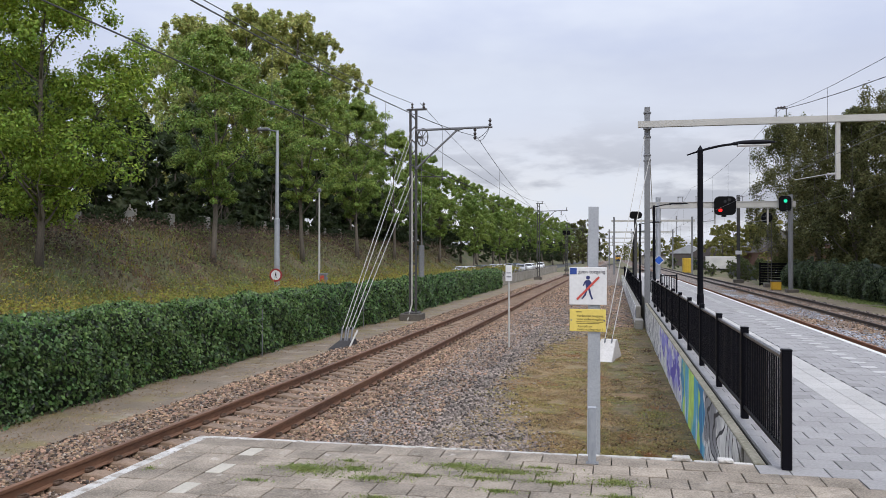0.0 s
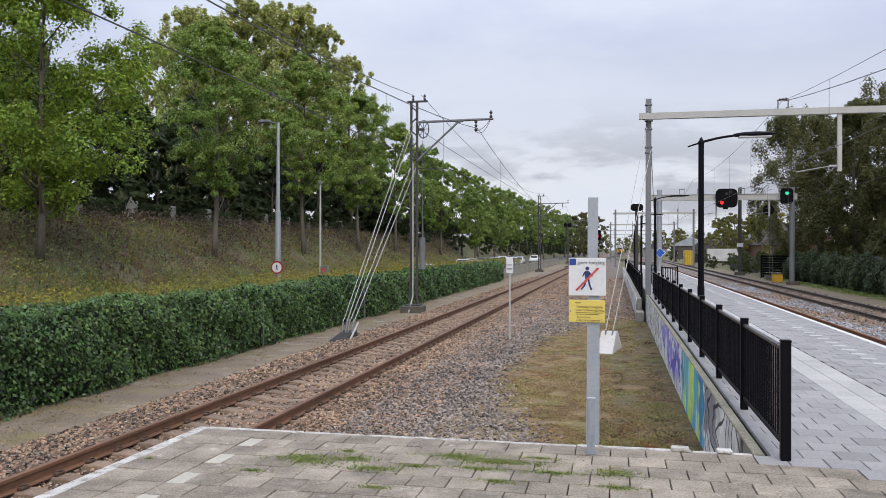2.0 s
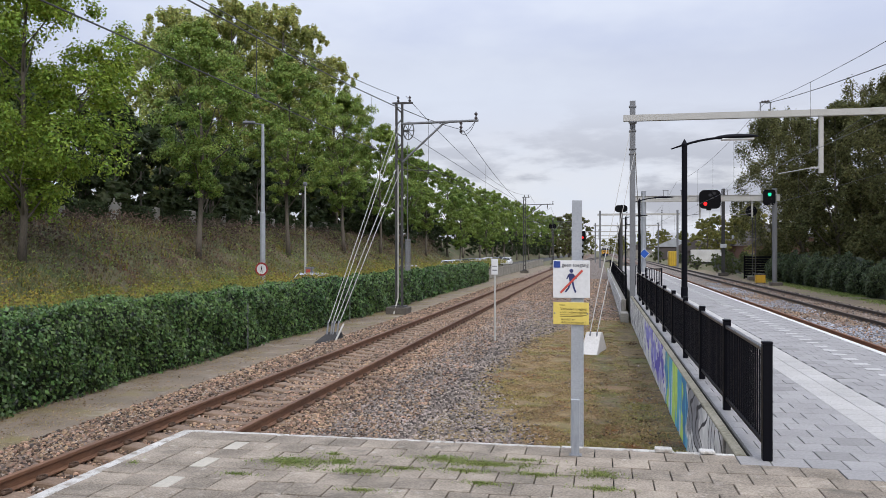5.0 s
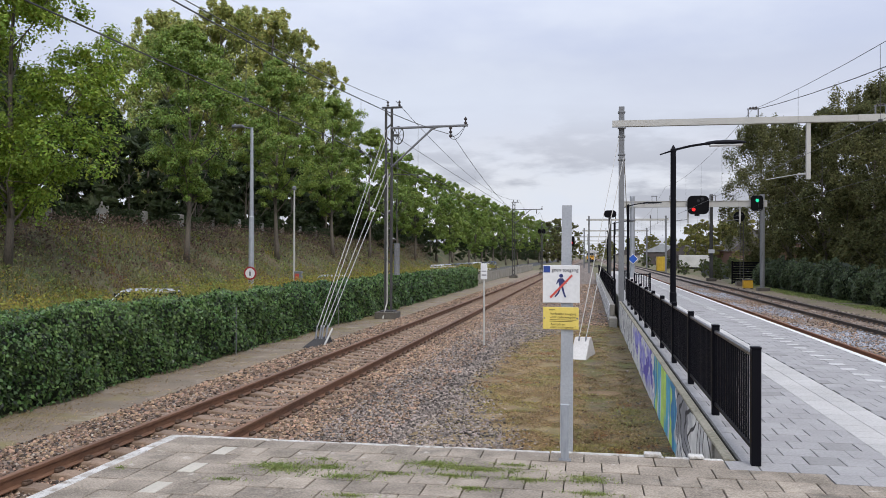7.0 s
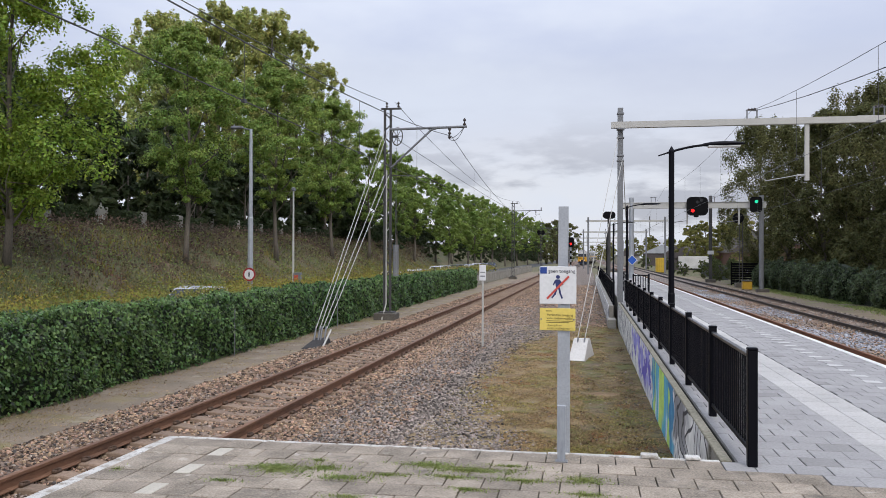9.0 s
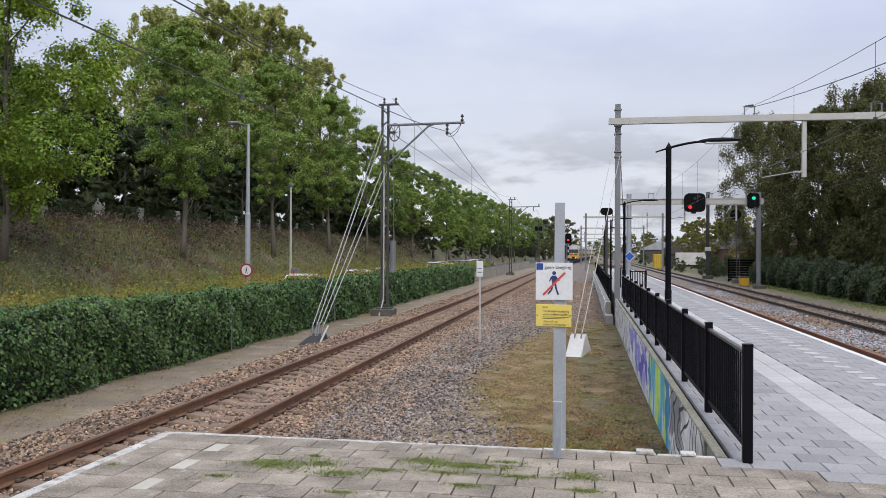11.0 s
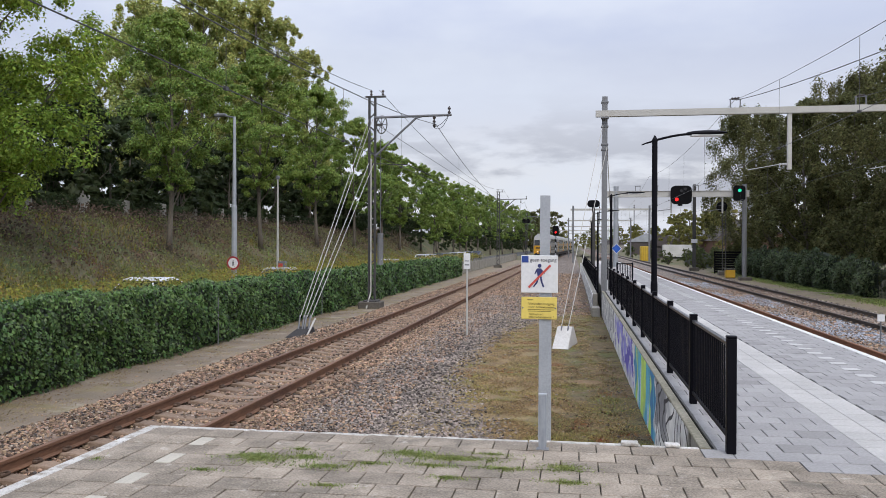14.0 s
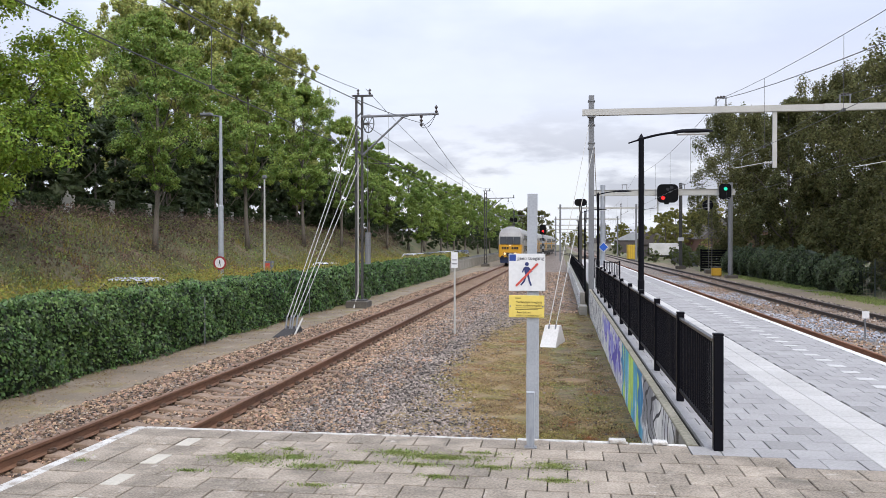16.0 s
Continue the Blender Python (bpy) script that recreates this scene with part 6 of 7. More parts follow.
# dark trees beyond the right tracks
for i, (k, x, y, sc) in enumerate(((0, 19.7, 90, 1.16), (0, 20.6, 82, 1.05), (1, 23.5, 80, 1.18), (1, 21.5, 74, 1.06), (0, 24.5, 70, 1.14), (1, 22.5, 65, 1.02), (0, 22.8, 57, 1.0), (1, 26.0, 53, 1.1), (0, 21.6, 46.5, 1.12),
                                   (0, 23.5, 39, 1.2))):
    birch[k](x, y, GZ, sc, i * 71)
for i, (x, y, sc) in enumerate(((30, 74, 1.05), (31, 60, 1.05), (27, 45, 1.0), (26.5, 62, 0.95), (21.5, 52, 0.5), (22, 69, 0.55), (22, 61, 0.5))):
    wood(x, y, GZ, sc, i * 71)
for i, (x, y, sc) in enumerate(((15.9, 96, 0.75), (16.8, 98.5, 0.95), (17.4, 93, 0.85), (18.6, 101, 1.0), (19.9, 47.0, 0.8), (20.4, 43.5, 0.95), (19.6, 50.0, 0.6), (20.2, 40.0, 0.8), (16.3, 108, 0.9), (18.0, 113, 1.1), (15.6, 122, 0.7), (16.0, 134, 0.8), (15.8, 160, 1.0), (17.5, 172, 1.2), (15.0, 188, 1.0), (15.5, 210, 1.2), (21.5, 122, 0.9), (23.5, 119, 0.8))):
    low_bush(x, y, GZ, sc, i * 59)
# distant trees
for i, (x, y, sc) in enumerate(((21.5, 158, 0.85), (24.0, 164, 0.95), (26.5, 160, 0.9), (28.5, 168, 0.95), (31.5, 166, 0.9), (35, 190, 1.25), (43, 195, 1.2), (50, 200, 1.3), (29, 230, 1.1), (58, 190, 1.3), (38, 215, 1.4), (20, 330, 1.0), (27, 335, 1.1), (13, 420, 1.0), (34, 330, 1.0), (66, 200, 1.4),
                                (-8, 430, 1.3), (-16, 440, 1.5), (-3, 520, 1.2), (5, 620, 1.1), (-24, 430, 1.5), (10, 640, 1.2), (16, 560, 1.1), (30, 110, 0.55), (26, 125, 0.4), (22, 118, 0.35), (12, 460, 1.2), (21, 400, 1.1), (30, 410, 1.2), (40, 400, 1.2), (24, 300, 0.8), (44, 330, 1.2), (55, 330, 1.3))):
    far_tree(x, y, GZ, sc, i * 97)
for i, (x, y, sc) in enumerate(((-12.9, 300, 1.50), (-9.6, 320, 1.71), (-5.7, 340, 1.66), (-20.4, 360, 1.55))):
    far_wood(x, y, GZ, sc, i * 71)


# the overgrown fence and bushes beyond the right tracks
def build_ivy_bush(y0, y1, x, h, seed):
    t = thing("ivy_bush", "ivy-smothered bush on the fence beyond the tracks", "bush", None, "ivy bushes on the fence")
    gen = np.random.default_rng(seed)
    m = int((y1 - y0) * 420)
    y = gen.uniform(y0, y1, m)
    u = gen.uniform(0, 1, m)
    prof = h * (0.75 + 0.25 * np.sin((y - y0) / (y1 - y0) * np.pi)) * (1 + 0.08 * np.sin(y * 2.1))
    z = GZ + prof * u
    xx = x - 0.75 * np.sin(np.pi * (0.12 + 0.8 * u)) - 0.2 * np.sin(y * 1.7 + u * 5) + gen.normal(0, 0.07, m)
    xx += np.clip(np.maximum(y0 + 0.9 - y, y - y1 + 0.9), 0, 1) * gen.uniform(0, 0.9, m)
    n = np.stack([-np.ones(m), -0.3 * np.ones(m), 0.6 * np.ones(m)], 1)
    v, f = leaf_cloud(np.stack([xx, y, z], 1), gen.uniform(0.14, 0.27, m), n, 0.6, 0.6, gen)
    tagged(part("leaves", fast_mesh("leaves", v, f, M_leaf_bush), M_leaf_bush, t), kind="stuff")
    # added filler body, its dark colour painting the shade deep in the bush
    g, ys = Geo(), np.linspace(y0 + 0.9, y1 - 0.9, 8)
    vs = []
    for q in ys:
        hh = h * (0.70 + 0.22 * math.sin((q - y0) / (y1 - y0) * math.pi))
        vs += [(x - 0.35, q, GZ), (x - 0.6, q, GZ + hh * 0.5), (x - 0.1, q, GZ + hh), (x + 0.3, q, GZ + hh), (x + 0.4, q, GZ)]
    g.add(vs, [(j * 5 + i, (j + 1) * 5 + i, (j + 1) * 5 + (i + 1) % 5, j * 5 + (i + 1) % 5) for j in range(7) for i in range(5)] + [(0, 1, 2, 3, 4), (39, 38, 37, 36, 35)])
    part("core", g, M_shade_core, t)


M_leaf_bush = leaf_mat("grey_green_ivy", (0.062, 0.092, 0.046), (0.098, 0.125, 0.056), 0.7, 0.02, 0.5)
for i, (a, b, h) in enumerate(((75.5, 83.5, 2.5), (68, 76.5, 2.7), (63.0, 69.0, 2.55), (54.5, 62.3, 2.6), (47.5, 54.0, 2.2))):
    build_ivy_bush(a, b, 18.2, h, 60 + i)


def build_mesh_fence():
    for k in range(18):
        y = 30 + k * 2.6
        t = thing("mesh_fence", "dark green wire mesh fence panel beyond the tracks", "fence", pose(18.2, y, GZ), "mesh fence panels")
        part("post", Geo().tube([(0, 0, 0), (0, 0, 2.0)], 0.035, 6), M_fence_green, t)
        g = Geo()
        for j in range(13):
            g.box(-0.004, 0.1 + j * 0.2, 0.05, 0.004, 0.112 + j * 0.2, 1.9)
        for j in range(7):
            g.box(-0.004, 0.0, 0.1 + j * 0.29, 0.004, 2.6, 0.112 + j * 0.29)
        part("mesh", g, M_fence_green, t)


M_fence_green = mat("dark_green_wire", (0.03, 0.04, 0.033), 0.6, scale=8, bump=0)
build_mesh_fence()


# the old wall on top of the bank, half overgrown
def build_bank_wall():
    for k in range(12):
        y = 31.7 + k * 5.2
        x = -28.6
        t = thing("old_wall", "weathered concrete wall panel half overgrown with ivy", "wall panel", pose(x, y, bank(x, y) - 0.1), "wall panels on the bank")
        part("pillar", Geo().box(-0.2, -0.5, 0, 0.26, 1.0 if k == 3 else 0.5, 1.8 if k == 3 else 1.5, 0.03), M_render_white if k == 3 else M_concrete, t)
        part("panel", Geo().box(-0.08, 0.5, 0, 0.08, 4.7, 1.0, 0.02), M_concrete_dark, t)
        m = 1300
        c = np.stack([rng.normal(0.22, 0.16, m), rng.uniform(0.6, 4.8, m), rng.uniform(0, 1.5, m) ** 0.9], 1)
        v, f = leaf_cloud(c, rng.uniform(0.12, 0.26, m), np.tile([1.0, -0.3, 0.4], (m, 1)), 0.6, 0.8)
        part("ivy", fast_mesh("ivy", v, f, M_leaf_dark), M_leaf_dark, t, "dark ivy")


build_bank_wall()


# ---- buildings in the distance ----
M_brick = mat("red_brown_brick", (0.19, 0.105, 0.08), 0.9, scale=6, bump=0.2)
M_roof = mat("dark_roof_tile", (0.10, 0.085, 0.08), 0.85, scale=5, bump=0.3)
M_roof_pale = mat("pale_metal_roof", (0.42, 0.44, 0.46), 0.5, scale=3, bump=0.1)
M_window = mat("dark_window_glass", (0.03, 0.035, 0.045), 0.08, bump=0, spec=0.6)


def build_house(x, y, w, d, h, roof_h, wall_mat, roof_mat, label, turn=0, windows=3, name="house", category="house"):
    t = thing(name, label, category, pose(x, y, GZ, 0, 0, turn))
    wl_ = part("wall", Geo().box(-w / 2, -d / 2, 0, w / 2, d / 2, h), wall_mat, t)
    g, o = Geo(), 0.3
    g.add([(-w / 2 - o, -d / 2 - o, h), (w / 2 + o, -d / 2 - o, h), (w / 2 + o, d / 2 + o, h), (-w / 2 - o, d / 2 + o, h), (0, -d / 2 - o, h + roof_h), (0, d / 2 + o, h + roof_h)],
          [(0, 1, 4), (2, 3, 5), (1, 2, 5, 4), (3, 0, 4, 5), (3, 2, 1, 0)])
    part("roof", g, roof_mat, t)
    for i in range(windows):
        xx = -w / 2 + w * (i + 0.5) / windows
        for z in ((0.9, 3.4) if h > 4.5 else (0.9,)):
            q = part("window", Geo().box(xx - 0.55, -d / 2 - 0.05, z, xx + 0.55, -d / 2 - 0.02, z + 1.3, 0.01), M_render_white, t)
            part("pane", Geo().box(xx - 0.47, -d / 2 - 0.07, z + 0.08, xx + 0.47, -d / 2 - 0.052, z + 1.22), M_window, q)
    return t


build_house(25, 262, 11, 20, 3.8, 2.6, M_roof, M_roof_pale, "low hall with a pale metal roof far down the line", -8, 4, "hall", "hall")
build_house(22.5, 188, 8, 10, 2.6, 3.0, M_roof, M_roof, "dark house with a steep roof and small gable windows", -15, 2)
build_house(29, 158, 5.5, 9, 3.6, 2.8, M_brick, M_roof, "red brick house with a steep gable roof", 10, 2)
build_house(37, 175, 10, 9, 5.2, 3.0, M_brick, M_roof, "brick house with a dark roof among trees", 20, 3)
build_house(17, 330, 9, 12, 3.0, 2.5, M_concrete, M_roof, "distant pale house beside the line", 0, 3)
build_house(40, 240, 14, 9, 5.5, 3.0, M_brick, M_roof_pale, "distant long brick house with a pale roof", 0, 5)


def build_yard():
    t = thing("trailer", "white box trailer parked in the yard", "trailer", pose(19.0, 140, GZ, 0, 0, -4))
    part("box_body", Geo().box(-2.4, -1.2, 0.9, 2.4, 1.2, 2.9, 0.04), M_render_white, t)
    for x in (-1.5, 1.5):
        for y in (-1.1, 1.1):
            part("wheel", Geo().tube([(x, y - 0.12, 0.45), (x, y + 0.12, 0.45)], 0.45, 14), M_tyre, t)
    part("chassis", Geo().box(-2.3, -0.9, 0.6, 2.3, 0.9, 0.92), M_steel_dark, t)
    t = thing("container", "yellow metal container beside the line", "container", pose(14.6, 150, GZ))
    part("body", Geo().box(-0.8, -1.2, 0.05, 0.8, 1.2, 2.6, 0.04), mat("yellow_container_paint", (0.60, 0.40, 0.04), 0.5, scale=4, bump=0.1), t)
    for k in range(5):
        part("rib", Geo().box(-0.7 + k * 0.33, -1.24, 0.2, -0.6 + k * 0.33, -1.2, 2.5), mat("yellow_rib_paint", (0.5, 0.33, 0.03), 0.5, scale=4, bump=0), t)
    for y in (106, 112, 118, 124):
        f = thing("hoarding", "dark slatted fence panel beside the tracks", "fence", pose(18.5, y, GZ))
        part("panel", Geo().box(-0.05, -2.8, 0, 0.05, 2.8, 1.7, 0.01), M_fence_green, f)
        for s in (-2.8, 2.8):
            part("post", Geo().box(-0.06, s - 0.06, 0, 0.06, s + 0.06, 1.85), M_steel_dark, f)
    f = thing("fence", "black slatted fence panel beside the signal mast", "fence", pose(17.2, 85, GZ))
    for k in range(9):
        part("slat", Geo().box(-1.3, -0.03, 0.1 + k * 0.24, 1.3, 0.03, 0.3 + k * 0.24), M_signal_black, f)
    for s in (-1.3, 1.3):
        part("post", Geo().box(s - 0.06, -0.06, 0, s + 0.06, 0.06, 2.3), M_signal_black, f)


M_tyre = mat("black_tyre", (0.02, 0.02, 0.02), 0.85, scale=10, bump=0.1)
build_yard()

# ---- cars ----
M_glass_dark = mat("dark_car_glass", (0.015, 0.018, 0.022), 0.12, bump=0, spec=0.35)


def car_paint(name, c):
    return mat(name, c, 0.25, vary=0.06, scale=2, bump=0, spec=0.6)


def build_car(paint, label, m, group=""):
    """A hatchback, its front towards -y."""
    t = thing("car", label, "car", m, group)
    prof = [(-2.1, 0.35), (-2.12, 0.62), (-1.95, 0.80), (-1.05, 0.95), (-0.35, 1.38), (0.2, 1.46), (1.0, 1.44), (1.65, 1.30), (2.0, 0.95), (2.08, 0.6), (2.0, 0.32)]
    n, vs = len(prof), []
    for x, q in ((-0.86, 0.0), (-0.80, 1.0), (0.80, 1.0), (0.86, 0.0)):
        for y, z in prof:
            inset = 0.13 * max(0.0, (z - 0.9) / 0.55)
            vs.append((x - math.copysign(inset, x), y * (1 if q else 0.985), z if q else 0.3 + (z - 0.3) * 0.94))
    fs = [(r * n + k, r * n + (k + 1) % n, (r + 1) * n + (k + 1) % n, (r + 1) * n + k) for r in range(3) for k in range(n)]
    fs += [tuple(range(n))[::-1], tuple(3 * n + k for k in range(n))]
    b = part("body", Geo().add(vs, fs), paint, t)
    part("windscreen", Geo().add([(-0.70, -1.02, 0.985), (0.70, -1.02, 0.985), (0.60, -0.42, 1.36), (-0.60, -0.42, 1.36)], [(0, 1, 2, 3)]).add([(-0.70, -1.0, 0.96), (0.70, -1.0, 0.96), (0.60, -0.4, 1.33), (-0.60, -0.4, 1.33)], [(3, 2, 1, 0)]), M_glass_dark, b)
    part("rear_window", Geo().box(-0.58, 1.66, 1.0, 0.58, 1.98, 1.28, 0.05), M_glass_dark, b)
    for s in (-1, 1):
        part("side_window", Geo().box(s * 0.745 - 0.045, -0.62, 0.97, s * 0.745 + 0.045, 1.4, 1.33, 0.03), M_glass_dark, b)
        part("headlight", Geo().box(s * 0.62 - 0.16, -2.09, 0.64, s * 0.62 + 0.16, -1.98, 0.76, 0.02), M_diffuser, b)
    for x in (-0.78, 0.78):
        for y in (-1.3, 1.3):
            w = part("wheel", Geo().tube([(x - 0.1, y, 0.31), (x + 0.1, y, 0.31)], 0.31, 16), M_tyre, t)
            part("rim", Geo().tube([(x - 0.11, y, 0.31), (x + 0.11, y, 0.31)], 0.19, 12), M_galv, w)
    return t


WHITE, SILVER, GREY, DARK, RED = (car_paint("white_car_paint", (0.72, 0.72, 0.72)), car_paint("silver_car_paint", (0.45, 0.46, 0.48)), car_paint("grey_car_paint", (0.2, 0.21, 0.23)),
                                  car_paint("dark_blue_car_paint", (0.03, 0.04, 0.07)), car_paint("red_car_paint", (0.4, 0.03, 0.03)))
ROAD_Z = GZ + ROAD_UP + 0.034
# passing cars: paint, label, place at a time, speed
TRAFFIC = [(SILVER, "silver hatchback driving along the road", 27.6, 7.0, 8.2), (SILVER, "silver hatchback driving along the road", 31.7, 9.0, 9.0), (WHITE, "white hatchback driving along the road", 29.0, 12.5, 10.5),
           (WHITE, "white hatchback driving along the road", 29.0, 14.0, 9.2), (SILVER, "silver hatchback driving along the road", 28.9, 16.0, 7.2), (WHITE, "white hatchback driving along the road", 62.8, 15.0, 8.0)]
cars = []
for paint, label, y, t0, v in TRAFFIC:
    cars.append((build_car(paint, label, pose(-14.0, y + v * t0, ROAD_Z)), y, t0, v))
for i, (y, paint, label) in enumerate(((104, WHITE, "white car parked beside the road"), (110, SILVER, "silver car parked beside the road"), (117, DARK, "dark blue car parked beside the road"), (124, GREY, "grey car parked beside the road"),
                                       (133, SILVER, "silver car parked beside the road"), (142, WHITE, "white car parked beside the road"), (152, GREY, "grey car parked beside the road"), (165, DARK, "dark blue car parked beside the road"))):
    build_car(paint, label, pose(-17.2, y, ROAD_Z), "parked cars")
build_car(RED, "red car parked in the yard", pose(21.5, 128, GZ, 0, 0, 70))
build_car(SILVER, "silver car parked in the yard", pose(25.5, 131, GZ, 0, 0, 80))
build_car(WHITE, "white car parked in the yard", pose(29.5, 134, GZ, 0, 0, 85))

# ---- the train ----
M_train_yellow = mat("train_yellow_paint", (0.66, 0.34, 0.02), 0.45, vary=0.2, scale=2, bump=0.03, rand="local")
M_train_grey = mat("train_silver_grey_paint", (0.34, 0.32, 0.285), 0.32, metal=0.35, vary=0.4, scale=2, bump=0.03, rand="local")
M_train_roof = mat("train_roof_grey", (0.25, 0.25, 0.245), 0.55, vary=0.25, scale=2, bump=0.05, rand="local")
M_train_blue = mat("train_dark_blue", (0.02, 0.035, 0.09), 0.5, scale=2, bump=0.03, rand="local")
M_train_under = mat("train_underframe_dirt", (0.035, 0.03, 0.027), 0.85, scale=3, bump=0.2, rand="local")
M_head = mat("train_headlight", (0.45, 0.35, 0.2), 0.2, bump=0, emit=(1.0, 0.62, 0.28, 0.9))


M_train_glass = mat("train_windscreen_glass", (0.02, 0.022, 0.024), 0.14, bump=0, spec=0.45)


def build_bogie(parent, y):
    b = part("bogie", Geo().box(-1.15, y - 1.7, 0.45, 1.15, y + 1.7, 0.85, 0.05), M_train_under, parent)
    for dy in (-1.25, 1.25):
        for x in (-0.75, 0.75):
            part("wheel", Geo().tube([(x - 0.06, y + dy, 0.46), (x + 0.06, y + dy, 0.46)], 0.46, 18), M_train_under, b)


CROSS = [(-1.32, 1.0), (-1.44, 1.35), (-1.44, 3.25), (-1.36, 3.85), (-1.1, 4.28), (-0.6, 4.52), (0, 4.58), (0.6, 4.52), (1.1, 4.28), (1.36, 3.85), (1.44, 3.25), (1.44, 1.35), (1.32, 1.0)]


def loft(rows, cap=True):
    n, vs = len(rows[0]), [p for r in rows for p in r]
    fs = [(i * n + k, (i + 1) * n + k, (i + 1) * n + (k + 1) % n, i * n + (k + 1) % n) for i in range(len(rows) - 1) for k in range(n)]
    if cap:
        fs += [tuple(range(n)), tuple((len(rows) - 1) * n + k for k in range(n))[::-1]]
    return Geo().add(vs, fs)


def build_lead_car():
    """The driving car; its nose points to -y, the rail top is z 0."""
    L = 26.0
    t = thing("train_driving_car", "yellow-fronted silver double-deck train car with lit headlights", "train", pose(4.6, 600, RZ))
    # body behind the cab
    part("body", loft([[(x, 3.4, z) for x, z in CROSS], [(x, L, z) for x, z in CROSS]]), M_train_grey, t, "silver-grey body side")
    # cab: leans back towards the roof
    def face(y, k, zmin, zmax, sx):
        return [(x * sx, y + k * max(z - 2.1, 0) ** 1.4 + 1.0 * max(z - 3.5, 0) ** 1.2, z) for x, z in CROSS]
    lead = face(0.30, 0.28, 1, 5, 0.93)
    nn = len(lead)
    part("cab_front", Geo().add(lead, [(k, k + 1, nn - 2 - k, nn - 1 - k) for k in range(5)] + [(5, 6, 7)]), M_train_grey, t, "silver cab front")
    part("cab", loft([face(0.30, 0.28, 1, 5, 0.93), face(0.55, 0.26, 1, 5, 0.985), [(x, 3.4, z) for x, z in CROSS]], False), M_train_grey, t, "silver cab shell")
    # yellow lower front, standing a little proud
    yl = [(-1.30, 0.95), (-1.34, 1.2), (-1.34, 2.42), (1.34, 2.42), (1.34, 1.2), (1.30, 0.95)]
    front = part("front_panel", loft([[(x * 0.94, 0.12, z) for x, z in yl], [(x * 1.01, 0.36, z) for x, z in yl], [(x * 1.085, 1.3, z) for x, z in yl], [(x * 1.085, 2.6, z) for x, z in yl]]), M_train_yellow, t, "yellow cab front")
    # windscreen
    ws = Geo()
    z0, z1 = 2.50, 3.38
    y0, y1 = 0.24 + 0.28 * (z0 - 2.1) ** 1.4, 0.24 + 0.28 * (z1 - 2.1) ** 1.4
    for a, b in ((-1.2, -0.43), (-0.39, 0.39), (0.43, 1.2)):
        part("windscreen", Geo().add([(a, y0 - 0.02, z0), (b, y0 - 0.02, z0), (b, y1 - 0.02, z1), (a, y1 - 0.02, z1), (a, y0 + 0.1, z0), (b, y0 + 0.1, z0), (b, y1 + 0.1, z1), (a, y1 + 0.1, z1)],
                                     [(0, 1, 2, 3), (7, 6, 5, 4), (0, 4, 5, 1), (2, 6, 7, 3), (1, 5, 6, 2), (0, 3, 7, 4)]), M_train_glass, t, "grey windscreen pane")
    for x in (-0.62, 0.62):
        part("headlight", Geo().tube([(x, 0.14, 1.36), (x, 0.06, 1.36)], 0.15, 14), M_head, front, "lit headlight")
        part("bezel", Geo().tube([(x, 0.15, 1.36), (x, 0.09, 1.36)], 0.2, 14), M_train_under, front)
    part("headlight", Geo().tube([(0, 0.2, 2.33), (0, 0.06, 2.33)], 0.09, 12), M_head, front, "lit headlight")
    for k in range(6):
        x = -0.85 + k * 0.28 + (0.30 if k > 2 else 0)
        part("number_bar", Geo().box(x - 0.11, 0.10, 1.88, x + 0.11, 0.125, 2.16), M_train_under, front)
    part("coupler_recess", Geo().box(-0.42, 0.08, 1.02, 0.42, 0.13, 1.5, 0.02), M_train_under, front)
    part("coupler", Geo().box(-0.2, -0.35, 0.85, 0.2, 0.3, 1.15, 0.05), M_train_under, t)
    part("skirt", loft([[(x * 0.9, 0.25, z) for x, z in ((-1.3, 0.28), (-1.36, 0.95), (1.36, 0.95), (1.3, 0.28))], [(x, 2.4, z) for x, z in ((-1.3, 0.28), (-1.36, 0.95), (1.36, 0.95), (1.3, 0.28))]]), M_train_blue, t, "dark blue skirt")
    part("underframe", Geo().box(-1.2, 2.4, 0.5, 1.2, L - 0.3, 1.05, 0.03), M_train_under, t)
    for s in (-1, 1):
        part("buffer", Geo().tube([(s * 0.87, 0.2, 1.0), (s * 0.87, -0.25, 1.0)], 0.16, 12), M_train_under, t)
        for k in range(9):
            part("side_window", Geo().box(s * 1.445 - 0.02, 4.4 + k * 2.3, 2.95, s * 1.445 + 0.02, 6.0 + k * 2.3, 3.6, 0.01), M_glass_dark, t)
            part("side_window", Geo().box(s * 1.445 - 0.02, 4.4 + k * 2.3, 1.55, s * 1.445 + 0.02, 6.0 + k * 2.3, 2.25, 0.01), M_glass_dark, t)
        part("cab_window", Geo().box(s * 1.43 - 0.02, 1.5, 2.6, s * 1.43 + 0.02, 2.2, 3.3, 0.01), M_glass_dark, t)
        part("door", Geo().box(s * 1.45 - 0.02, 2.8, 1.1, s * 1.45 + 0.02, 3.9, 3.2, 0.02), M_train_roof, t, "grey door")
    part("antenna_box", Geo().box(-0.4, 2.6, 4.5, 0.4, 3.6, 4.68, 0.04), M_train_roof, t)
    build_bogie(t, 4.6)
    build_bogie(t, 21.5)
    return t


